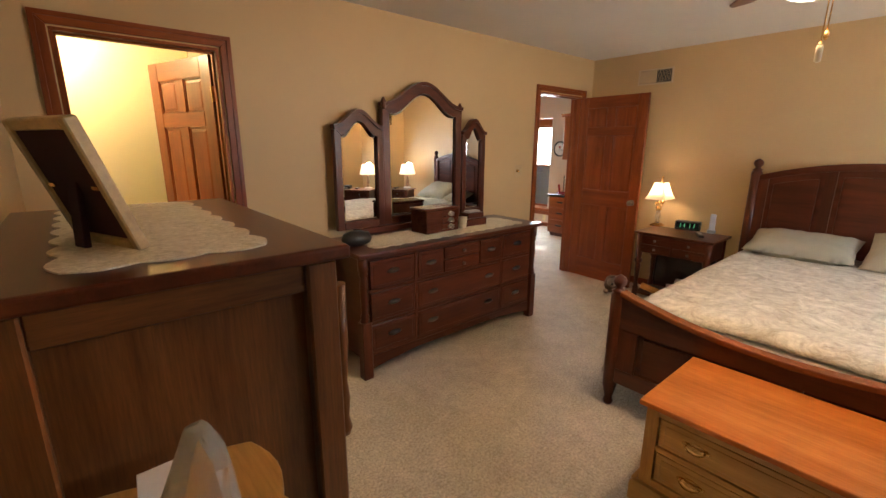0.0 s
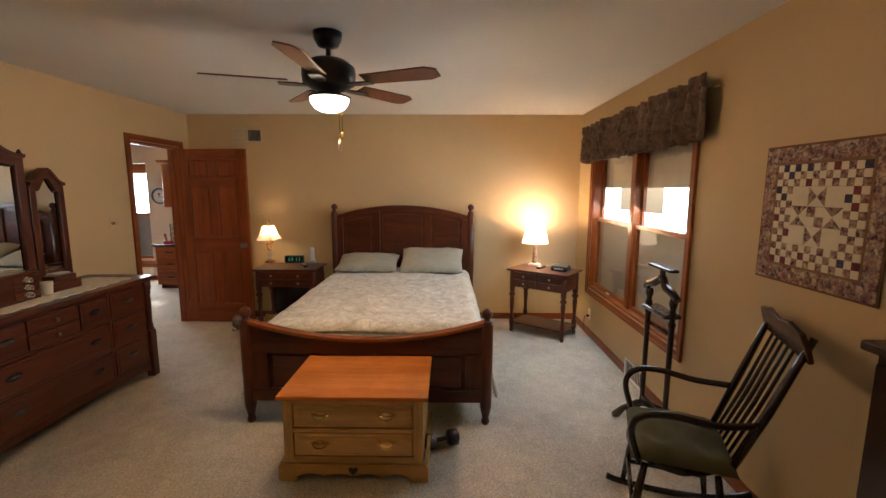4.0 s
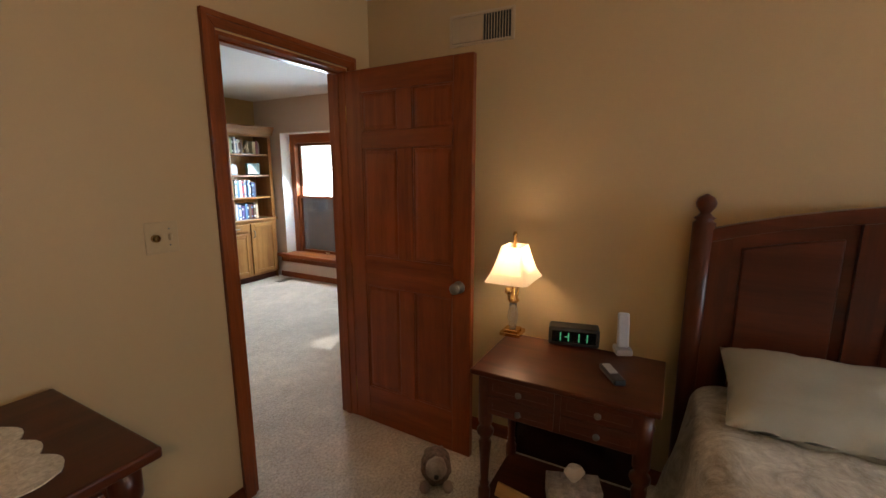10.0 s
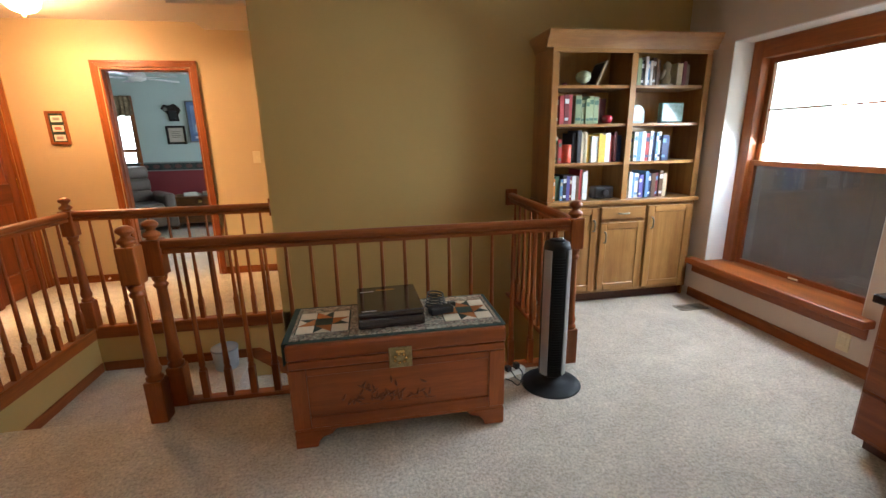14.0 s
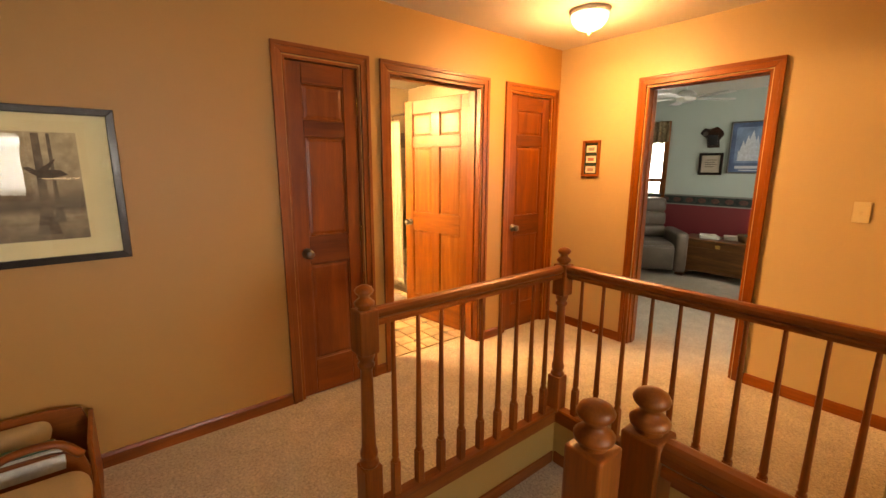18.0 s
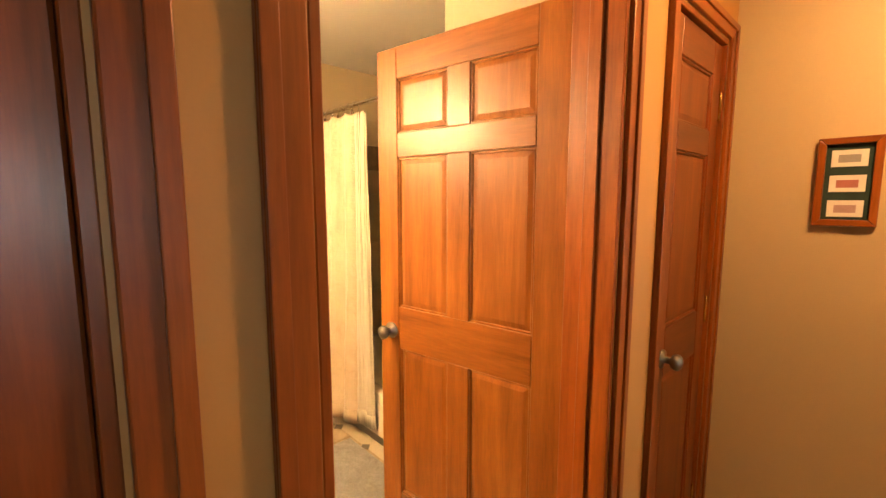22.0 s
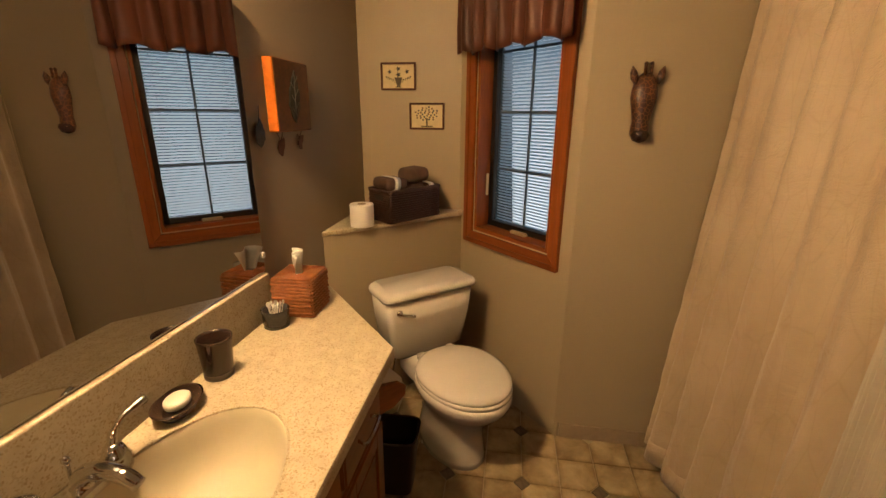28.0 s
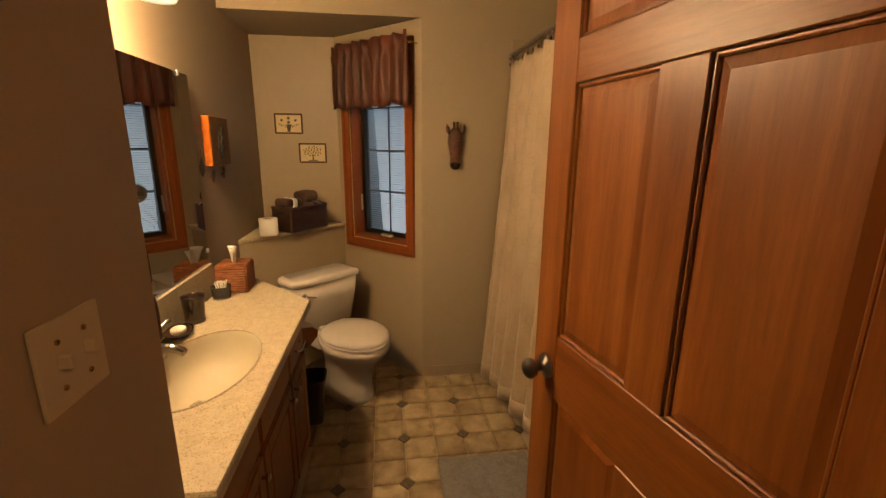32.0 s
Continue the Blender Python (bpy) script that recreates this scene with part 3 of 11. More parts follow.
def baseboard(axis, p, out, a0, a1, wd, hgt=0.075, material=None):
    g = "y" if axis == "x" else "x"
    t = 0.012 * out
    if axis == "x":
        b = prism([(p, 0), (p + t, 0), (p + t, hgt - 0.015), (p + t * 0.5, hgt), (p, hgt)], a0, a1, "y")
    else:
        b = prism([(p, 0), (p + t, 0), (p + t, hgt - 0.015), (p + t * 0.5, hgt), (p, hgt)], a0, a1, "x")
    return tagged(part("baseboard", b, material or wd[g]), "stained oak baseboard along the wall" if material is None else "beige ceramic tile baseboard", "baseboard", kind="structure")


origin = Vector((0, 0, 0))
baseboard("x", 4.805, -1, -1.452, NB, BT)
baseboard("y", NB, -1, 0.942, 3.78, BT)
baseboard("y", NB, -1, 4.665, 4.793, BT)
baseboard("y", -1.452, 1, -0.055, 4.793, BT)
baseboard("x", -0.055, 1, -1.44, -0.426, BT)
baseboard("x", -0.055, 1, 0.616, NB - 0.012, BT)
origin = WING
baseboard("x", 0.82, 1, 4.27, 5.505, OAK)
baseboard("x", 0.82, 1, 6.095, 6.17, OAK)
baseboard("x", 0.82, 1, 7.13, 7.31, OAK)
baseboard("x", 0.82, 1, 7.97, 7.998, OAK)
baseboard("y", 8.01, -1, 0.832, 1.547, OAK)
baseboard("y", 8.01, -1, 2.448, 3.218, OAK)
baseboard("x", 3.23, -1, 6.90, 7.998, OAK)
baseboard("x", 6.66, -1, 4.62, 6.40, OAK)
origin = Vector((0, 0, 0))
baseboard("y", NB + T, 1, 4.67, 6.89, OAK)
baseboard("y", NB + T, 1, 1.07, 3.78, OAK)


# windows
REVEAL = plain("reveal_white", (0.72, 0.70, 0.66), 0.5, 0.03, 2, 200, 0.05)
SHADE = plain("shade_fabric", (0.42, 0.37, 0.29), 0.9, 0.06, 8, 300, 0.2)
SCREEN = plain("insect_screen_grey", (0.16, 0.16, 0.15), 0.8, 0.1, 5, 500, 0.2)
PANE = clear_glass("pane_glass")


def sash(parent, name, axis, p, a0, a1, z0, z1, wd, fr=0.038, t=0.032, rail=None):
    """A glazed sash lying across axis at p."""
    h = "y" if axis == "x" else "x"
    s = new(name)
    s.parent = parent
    part("stile", abox(axis, p - t / 2, p + t / 2, a0, a0 + fr, z0, z1), wd["z"], s)
    part("stile", abox(axis, p - t / 2, p + t / 2, a1 - fr, a1, z0, z1), wd["z"], s)
    part("sash_rail", abox(axis, p - t / 2, p + t / 2, a0 + fr, a1 - fr, z0, z0 + fr), wd[h], s)
    part("sash_rail", abox(axis, p - t / 2, p + t / 2, a0 + fr, a1 - fr, z1 - fr, z1), wd[h], s)
    g = part("pane", abox(axis, p - 0.003, p + 0.003, a0 + fr - 0.004, a1 - fr + 0.004, z0 + fr - 0.004, z1 - fr + 0.004, 0), PANE, s, "clear glass pane")
    g.visible_shadow = False
    return s


def double_hung(win, axis, pin, out, a0, a1, z0, z1, mid, wd, shade_top, shade_mat):
    """Two sashes: the upper one further out. A fabric shade hangs behind the glass over shade_top's part and the lower sash."""
    sash(win, "upper_sash", axis, pin + out * 0.052, a0, a1, mid - 0.02, z1, wd)
    sash(win, "lower_sash", axis, pin + out * 0.014, a0, a1, z0, mid + 0.02, wd)
    q = pin + out * 0.040
    part("lower_shade", abox(axis, q - 0.002, q + 0.002, a0, a1, z0, mid - 0.005, 0), shade_mat, win, "drawn fabric shade behind the glass")
    if shade_top < z1:
        q = pin + out * 0.075
        part("upper_shade", abox(axis, q - 0.002, q + 0.002, a0, a1, shade_top, z1, 0), shade_mat, win, "half-drawn fabric shade behind the glass")
    part("sash_lift", abox(axis, pin - out * 0.010, pin + out * 0.002, (a0 + a1) / 2 - 0.035, (a0 + a1) / 2 + 0.035, z0 + 0.008, z0 + 0.02), IVORY, win)
    c = pin + out * 0.03
    part("sash_lock", abox(axis, c - 0.015, c + 0.012, (a0 + a1) / 2 - 0.03, (a0 + a1) / 2 + 0.03, mid + 0.021, mid + 0.033), IVORY, win)


w1 = thing("window_1", Matrix.Identity(4), "pair of oak double-hung windows with half-drawn shades", "window", kind="structure")
casing_boards("y", -1.452, 1, 2.45, 4.30, 0.52, 2.03, 0.066, w1, OAK, foot=True)
for a0, a1 in ((2.45, 2.468), (4.282, 4.30)):
    part("jamb", box(a0, a1, -1.574, -1.45, 0.52, 2.03, 0.002, 1), OAK["z"], w1)
part("jamb_head", box(2.468, 4.282, -1.574, -1.45, 2.012, 2.03, 0.002, 1), OAK["x"], w1)
part("sill", box(2.468, 4.282, -1.574, -1.45, 0.52, 0.545, 0.004, 1), OAK["x"], w1)
part("mullion", box(3.335, 3.415, -1.574, -1.475, 0.545, 2.012, 0.004, 1), OAK["z"], w1)
for a0, a1 in ((2.468, 3.335), (3.415, 4.282)):
    double_hung(w1, "y", -1.500, -1, a0, a1, 0.545, 2.012, 1.27, OAK, 1.60, SHADE)

origin = WING
w2 = thing("window_2", Matrix.Identity(4), "oak double-hung window in a deep white reveal", "window", kind="structure")
for a0, a1 in ((5.10, 5.19), (6.18, 6.27)):
    part("jamb_board", box(6.825, 6.935, a0, a1, 0.345, 1.99, 0.004, 1), OAK["z"], w2)
part("head_board", box(6.825, 6.935, 5.19, 6.18, 1.87, 1.99, 0.004, 1), OAK["y"], w2)
for a0, a1 in ((5.098, 5.106), (6.264, 6.272)):
    part("reveal_side", box(6.662, 6.824, a0, a1, 0.346, 1.998, 0.001, 1), REVEAL, w2, "white painted reveal")
part("reveal_head", box(6.662, 6.824, 5.107, 6.263, 1.992, 2.0, 0.001, 1), REVEAL, w2, "white painted reveal")
part("window_seat", box(6.585, 6.935, 5.03, 6.40, 0.295, 0.345, 0.008, 2), OAK["y"], w2)
part("sill_apron", box(6.645, 6.658, 5.05, 6.38, 0.22, 0.294, 0.004, 1), OAK["y"], w2)
double_hung(w2, "x", 6.86, 1, 5.19, 6.18, 0.345, 1.87, 1.13, OAK, 1.87, SCREEN)
part("glazing_bar", box(6.906, 6.918, 5.22, 6.15, 1.505, 1.517, 0.001, 1), OAK["y"], w2)

# unseen window, assumed and sized so the sun patch falls on the carpet
w3 = thing("window_3", Matrix.Identity(4), "unseen oak window assumed from the sun patch on the carpet", "window", kind="structure")
for a0, a1 in ((3.36, 3.40), (3.94, 3.98)):
    part("jamb_board", box(6.66, 6.825, a0, a1, 0.95, 1.95, 0.004, 1), OAK["z"], w3)
part("head_board", box(6.66, 6.825, 3.40, 3.94, 1.91, 1.95, 0.004, 1), OAK["y"], w3)
part("sill", box(6.64, 6.825, 3.40, 3.94, 0.95, 0.99, 0.004, 1), OAK["y"], w3)
sash(w3, "upper_sash", "x", 6.80, 3.40, 3.94, 0.99, 1.91, OAK)

origin = BATH
w4 = thing("window_4", DIAG, "narrow oak casement window with white mini blinds", "window", kind="structure")
casing_boards("y", 0, -1, 0.13, 0.63, 0.87, 2.02, 0.066, w4, OAK, foot=True)
for a0, a1 in ((0.13, 0.146), (0.614, 0.63)):
    part("jamb", box(a0, a1, -0.002, 0.118, 0.87, 2.02, 0.002, 1), OAK["z"], w4)
part("jamb_head", box(0.146, 0.614, -0.002, 0.118, 2.004, 2.02, 0.002, 1), OAK["x"], w4)
part("sill", box(0.146, 0.614, -0.002, 0.118, 0.87, 0.89, 0.002, 1), OAK["x"], w4)
sash(w4, "casement", "y", 0.095, 0.146, 0.614, 0.89, 2.004, {a: BLACKMETAL for a in "xyz"}, 0.03)
# bluish grey paints in the muntins' silhouette against the bright blind
MUNT = plain("muntin_grey", (0.20, 0.24, 0.27), 0.5)
part("muntin", box(0.374, 0.386, 0.104, 0.114, 0.92, 1.975, 0.001, 1), MUNT, w4)
for z in (1.18, 1.45, 1.72):
    part("muntin", box(0.176, 0.584, 0.104, 0.114, z, z + 0.012, 0.001, 1), MUNT, w4)
part("crank", box(0.34, 0.44, 0.05, 0.075, 0.89, 0.905, 0.004, 1), IVORY, w4, "ivory casement crank")
part("lock_lever", box(0.146, 0.156, 0.055, 0.07, 1.05, 1.16, 0.003, 1), IVORY, w4)

origin = WING
w5 = thing("window_5", Matrix.Identity(4), "oak double-hung window in the den", "window", kind="structure")
casing_boards("y", 11.40, -1, -0.10, 0.23, 0.75, 2.05, 0.06, w5, OAK, foot=True)
sash(w5, "upper_sash", "y", 11.46, -0.10, 0.23, 1.24, 2.05, OAK)
sash(w5, "lower_sash", "y", 11.43, -0.10, 0.23, 0.75, 1.26, OAK)

origin = Vector((0, 0, 0))
# bright overcast distance outside the windows
def backdrop(name, pts, c1, c2, power):
    m, nt, b = nodes_of(name + "_glow")
    v = nt.nodes.new("ShaderNodeTexCoord").outputs["Object"]
    c, _ = two_tone(nt, v, rgb(c1), rgb(c2), 0.6, 5)
    nt.links.new(c, b.inputs["Emission Color"])
    b.inputs["Base Color"].default_value = (0, 0, 0, 1)
    b.inputs["Emission Strength"].default_value = power
    bm = bmesh.new()
    bm.faces.new([bm.verts.new(p) for p in pts])
    tagged(part("backdrop", bm, m), "bright hazy trees and sky outside", "backdrop", kind="structure")


backdrop("backdrop_south", [(-14, -9, -3), (18, -9, -3), (18, -9, 7), (-14, -9, 7)], (0.75, 0.95, 0.8), (1, 1, 1), 5.0)
backdrop("backdrop_east", [(15, -6, -3), (15, 18, -3), (15, 18, 6), (15, -6, 6)], (0.75, 0.95, 0.8), (1, 1, 1), 5.0)
backdrop("backdrop_north", [(-10, 20, -3), (14, 20, -3), (14, 20, 7), (-10, 20, 7)], (0.75, 0.95, 0.85), (1, 1, 1), 4.0)
backdrop("backdrop_west", [(-10, 0, -3), (-10, 18, -3), (-10, 18, 7), (-10, 0, 7)], (0.05, 0.09, 0.09), (0.16, 0.24, 0.27), 0.7)

# ---- bedroom ----
origin = Vector((0, 0, 0))


def turned(profile, seg=14):
    return lathe(profile, seg)


def bail_pull(parent, m, material, w=0.09, label="dark metal bail pull"):
    """A drawer pull on a back plate; local x along the drawer, y outwards (towards -y)."""
    n = 10
    o = [(w * .62 * math.cos(2 * math.pi * i / 20), 0.016 * math.sin(2 * math.pi * i / 20) * (1 + .25 * math.cos(8 * math.pi * i / 20))) for i in range(20)]
    b = prism(o, -0.003, 0.0, "y")
    pts = [(-w * .42, -0.003, 0.004), (-w * .40, -0.02, -0.002), (-w * .2, -0.026, -0.012), (0, -0.027, -0.014), (w * .2, -0.026, -0.012), (w * .40, -0.02, -0.002), (w * .42, -0.003, 0.004)]
    join(b, tube(pts, 0.004, 6))
    for s in (-1, 1):
        join(b, moved(lathe([(0.007, 0), (0.006, 0.01), (0.002, 0.014)], 8), Matrix.Translation((s * w * .42, 0, 0.004)) @ Matrix.Rotation(math.pi / 2, 4, "X")))
    return part("pull", b, material, parent, label, m)


def cup_pull(parent, m, material):
    b = bmesh.new()
    bmesh.ops.create_uvsphere(b, u_segments=14, v_segments=8, radius=1)
    for v in list(b.verts):
        v.co = Vector((v.co.x * 0.045, -abs(v.co.y) * 0.022, v.co.z * 0.016))
    join(b, prism([(0.055 * math.cos(a), 0.021 * math.sin(a)) for a in [2 * math.pi * i / 18 for i in range(18)]], -0.003, 0.0, "y"))
    return part("pull", b, material, parent, "dark metal cup pull", m, True)


def drawer_front(parent, x0, x1, z0, z1, wd, y=0.0, proud=0.012, name="drawer"):
    """A drawer front with a moulded rim; its face looks to -y."""
    b = box(x0, x1, y - proud, y + 0.008, z0, z1, 0.004, 2)
    box(x0 + 0.022, x1 - 0.022, y - proud - 0.003, y - proud + 0.002, z0 + 0.022, z1 - 0.022, 0.002, 1, b)
    return part(name, b, wd["x"], parent)


# bed
bed = thing("bed", pose(2.40, 0.635, 0), "dark cherry panel bed with turned posts and arched headboard", "bed")
YW = 0.80
def post_profile(h, r=0.042):
    return [(0.022, 0), (0.03, 0.02), (0.022, 0.05), (0.034, 0.10), (0.040, 0.13), (0.040, h * .42), (r, h * .45), (r, h - 0.115), (0.030, h - 0.105), (0.040, h - 0.095), (0.026, h - 0.085), (0.018, h - 0.075), (0.036, h - 0.05), (0.038, h - 0.035), (0.030, h - 0.015), (0.012, h - 0.004), (0.006, h)]
for y in (-YW, YW):
    part("head_post", turned(post_profile(1.41)), CHERRY["z"], bed, m=pose(2.29, y, 0))
    part("foot_post", turned(post_profile(0.81)), CHERRY["z"], bed, m=pose(0, y, 0))
arc = lambda y, z0, dz: z0 + dz * (1 - (y / YW) ** 2)
n = 28
ys = [-YW + 2 * YW * i / n for i in range(n + 1)]
def arched(za, zb0, dzb, x0, x1, y0=-YW + .02, y1=YW - .02, k=26):
    q = [y0 + (y1 - y0) * i / k for i in range(k + 1)]
    return prism([(y0, za), (y1, za)] + [(y, arc(y, zb0, dzb)) for y in q[::-1]], x0, x1, "x")
part("headboard_panel", arched(0.45, 1.22, 0.125, 2.28, 2.30), CHERRY["y"], bed)
q = [-YW + .02 + (2 * YW - .04) * i / 26 for i in range(27)]
part("headboard_cap", prism([(y, arc(y, 1.215, 0.125)) for y in q] + [(y, arc(y, 1.265, 0.13)) for y in q[::-1]], 2.262, 2.318, "x", 0.006), CHERRY["y"], bed)
for y0, y1 in ((-0.77, -0.70), (-0.335, -0.265), (0.265, 0.335), (0.70, 0.77)):
    part("headboard_stile", arched(0.45, 1.215, 0.125, 2.258, 2.281, y0, y1, 4), CHERRY["z"], bed)
part("headboard_rail", box(2.257, 2.282, -0.77, 0.77, 0.45, 0.60, 0.004, 1), CHERRY["y"], bed)
for y0, y1 in ((-0.70, -0.335), (-0.265, 0.265), (0.335, 0.70)):
    qq = [y0 + .035 + (y1 - y0 - .07) * i / 10 for i in range(11)]
    part("headboard_field", prism([(y0 + .035, 0.63), (y1 - .035, 0.63)] + [(y, arc(y, 1.165, 0.125)) for y in qq[::-1]], 2.268, 2.281, "x", 0.008), CHERRY["y"], bed)
dip = lambda y: 0.605 + 0.125 * (y / YW) ** 2
part("footboard_panel", prism([(-YW + .02, 0.17), (YW - .02, 0.17)] + [(y, dip(y) - .02) for y in q[::-1]], -0.006, 0.018, "x"), CHERRY["y"], bed)
# cap in a paler, glossier cherry than the rest of the bed
part("footboard_cap", prism([(y, dip(y) - .03) for y in q] + [(y, dip(y)) for y in q[::-1]], -0.032, 0.034, "x", 0.007), woods("cherry_worn", (0.17, 0.05, 0.016), (0.28, 0.09, 0.028), rough=0.22)["y"], bed, "glossy paler top rail")
part("footboard_rail", box(-0.024, 0.02, -0.77, 0.77, 0.16, 0.25, 0.004, 1), CHERRY["y"], bed)
part("footboard_rail", prism([(-0.77, 0.50), (0.77, 0.50)] + [(y, dip(y) - .025) for y in q[::-1]], -0.024, -0.005, "x"), CHERRY["y"], bed)
for y0, y1 in ((-0.77, -0.66), (-0.06, 0.06), (0.66, 0.77)):
    part("footboard_stile", box(-0.023, -0.005, y0, y1, 0.25, 0.50, 0.003, 1), CHERRY["z"], bed)
for y0, y1 in ((-0.64, -0.08), (0.08, 0.64)):
    part("footboard_field", box(-0.018, -0.004, y0 + .01, y1 - .01, 0.27, 0.48, 0.007, 2), CHERRY["y"], bed)
for y in (-0.77, 0.77):
    part("side_rail", box(0.03, 2.26, y - 0.014, y + 0.014, 0.22, 0.40, 0.004, 1), CHERRY["x"], bed)
TICK = plain("mattress_ticking", (0.55, 0.52, 0.46), 0.8)
tagged(part("mattress", box(2.45, 4.63, -0.12, 1.39, 0.30, 0.625, 0.05, 3), TICK), "thick mattress under the bedspread", "mattress")


def spread_mat():
    m, nt, b = nodes_of("bedspread_floral")
    v = nt.nodes.new("ShaderNodeTexCoord").outputs["Object"]
    a, _ = two_tone(nt, v, rgb((0.34, 0.29, 0.21)), rgb((0.80, 0.75, 0.64)), 7.0, 6, 0.75, 1.6)
    g, h2 = two_tone(nt, v, (0.72, 0.70, 0.66, 1), (1.05, 1.05, 1.02, 1), 24, 5, 0.7, 0.8)
    nt.links.new(mixed(nt, a, g, 1.0), b.inputs["Base Color"])
    b.inputs["Roughness"].default_value = 0.85
    b.inputs["Sheen Weight"].default_value = 0.3
    bumped(nt, b, h2, 1.0, 0.009)
    return m


SPREAD = spread_mat()
bm = bmesh.new()
nx, ny = 84, 96
grid = []
for i in range(nx + 1):
    row = []
    for j in range(ny + 1):
        u, s = i / nx, -1 + 2 * j / ny
        x = 2.455 + 2.16 * u
        L = s * 1.20
        half = 0.79
        r = 0.09
        flat = half - r
        a = abs(L)
        if a < flat:
            y, z = a, 0.0
        elif a < flat + r * math.pi / 2:
            th = (a - flat) / r
            y, z = flat + r * math.sin(th), -r * (1 - math.cos(th))
        else:
            d = a - flat - r * math.pi / 2
            y, z = half + 0.22 * d + 0.022 * math.sin(x * 13 + 2 * noise.noise((x * 3, 0, 5))) * min(1, d * 5), -r - d * 0.97
        y = math.copysign(y, L)
        puff = 0.012 * noise.noise((x * 2.2, y * 2.2, 0)) + 0.005 * noise.noise((x * 9, y * 9, 1))
        crown = 0.02 * (1 - (y / half) ** 2) if a < flat else 0
        foot = -0.05 * max(0, 1 - (x - 2.455) / 0.10) ** 2
        row.append(bm.verts.new((x, 0.635 + y * 1.0, 0.652 + z + puff + crown + foot)))
    grid.append(row)
for i in range(nx):
    for j in range(ny):
        bm.faces.new((grid[i][j], grid[i + 1][j], grid[i + 1][j + 1], grid[i][j + 1])).smooth = True
hems = [[row[j].co.copy() for row in grid] for j in (0, ny)]
sp = part("bedspread", bm, SPREAD, smooth=True)
for hem in hems:
    part("binding", tube(hem, 0.007, 6), SPREAD, sp, "rolled edge binding", smooth=True)
md = sp.modifiers.new("thick", "SOLIDIFY")
md.thickness = 0.012
tagged(sp, "pale grey-green floral quilted bedspread on the bed", "bedspread")


def pillow(m, label, w=0.68, d=0.42, h=0.15, seed=0):
    b = bmesh.new()
    bmesh.ops.create_grid(b, x_segments=28, y_segments=20, size=1)
    top = b.verts[:]
    for v in top:
        x, y = v.co.x, v.co.y
        e = max(0, (1 - abs(x) ** 3.2)) ** .55 * max(0, (1 - abs(y) ** 3.2)) ** .55
        v.co = Vector((x * w / 2 * (1 - .05 * (1 - abs(y))), y * d / 2 * (1 - .06 * (1 - abs(x))), e * h / 2 * (1 + .12 * noise.noise((x * 2, y * 2, seed))) + .012 * noise.noise((x * 4.5, y * 4.5, seed)) + .004 * noise.noise((x * 11, y * 11, seed))))
    g = bmesh.ops.duplicate(b, geom=b.verts[:] + b.edges[:] + b.faces[:])
    for v in [q for q in g["geom"] if isinstance(q, bmesh.types.BMVert)]:
        v.co.z = -v.co.z
    bmesh.ops.remove_doubles(b, verts=b.verts, dist=0.003)
    bmesh.ops.recalc_face_normals(b, faces=b.faces)
    tagged(part("pillow", b, SHEET, m=m, smooth=True), label, "pillow", "pillows on the bed")


SHEET = plain("pillowcase_sage", (0.35, 0.33, 0.26), 0.85, 0.05, 6, 240, 0.25)
pillow(pose(4.43, 1.00, 0.755, 0, 0, 90) @ pose(0, 0, 0, -16, 0, 0), "sage grey pillow lying flat against the headboard", seed=1)
pillow(pose(4.43, 0.28, 0.785, 0, 0, 88) @ pose(0, 0, 0, -26, 0, 0), "sage grey pillow propped against the headboard", 0.70, 0.46, 0.17, 4)

# blanket chest with two drawers
pc = thing("blanket_chest", pose(1.80, 0.602, 0, 0, 0, -90), "honey pine blanket chest with two drawers and orange top", "chest")
W = 0.815
part("lid", box(-W / 2, W / 2, 0, 0.577, 0.465, 0.49, 0.006, 3), PINETOP["x"], pc, "glossy orange-stained pine lid")
part("body", box(-W / 2 + .03, W / 2 - .03, 0.035, 0.565, 0.10, 0.465, 0.003, 1), PINE["x"], pc)
for s in (-1, 1):
    part("front_stile", box(s * (W / 2 - .055) - .026, s * (W / 2 - .055) + .026, 0.018, 0.036, 0.10, 0.465, 0.002, 1), PINE["z"], pc)
for z0, z1 in ((0.435, 0.465), (0.275, 0.30), (0.10, 0.135)):
    part("front_rail", box(-W / 2 + .08, W / 2 - .08, 0.018, 0.036, z0, z1, 0.002, 1), PINE["x"], pc)
for z0, z1 in ((0.305, 0.43), (0.14, 0.27)):
    d = drawer_front(pc, -W / 2 + .088, W / 2 - .088, z0, z1, PINE, 0.030, 0.008)
    for x in (-0.18, 0.18):
        bail_pull(d, pose(x, 0.018, (z0 + z1) / 2 + .008), BRASS, 0.085, "aged brass bail pull")
o = [(-W / 2, 0), (-W / 2 + .10, 0)]
for i in range(0, 33):
    x = -W / 2 + .10 + (W - .2) * i / 32
    o.append((x, 0.028 + 0.020 * abs(math.sin(math.pi * 4 * i / 32))))
o += [(W / 2 - .10, 0), (W / 2, 0), (W / 2, 0.085), (W / 2 - .012, 0.10), (-W / 2 + .012, 0.10), (-W / 2, 0.085)]
part("plinth", prism(o, 0.0, 0.02, "y"), PINE["x"], pc)
for s in (-1, 1):
    part("plinth_side", box(s * (W / 2 - .01) - .01, s * (W / 2 - .01) + .01, 0.02, 0.575, 0, 0.10, 0.002, 1), PINE["y"], pc)
heart = [(0.026 * (math.sin(a) ** 3), 0.066 + 0.0017 * (13 * math.cos(a) - 5 * math.cos(2 * a) - 2 * math.cos(3 * a) - math.cos(4 * a))) for a in [2 * math.pi * i / 26 for i in range(26)]]
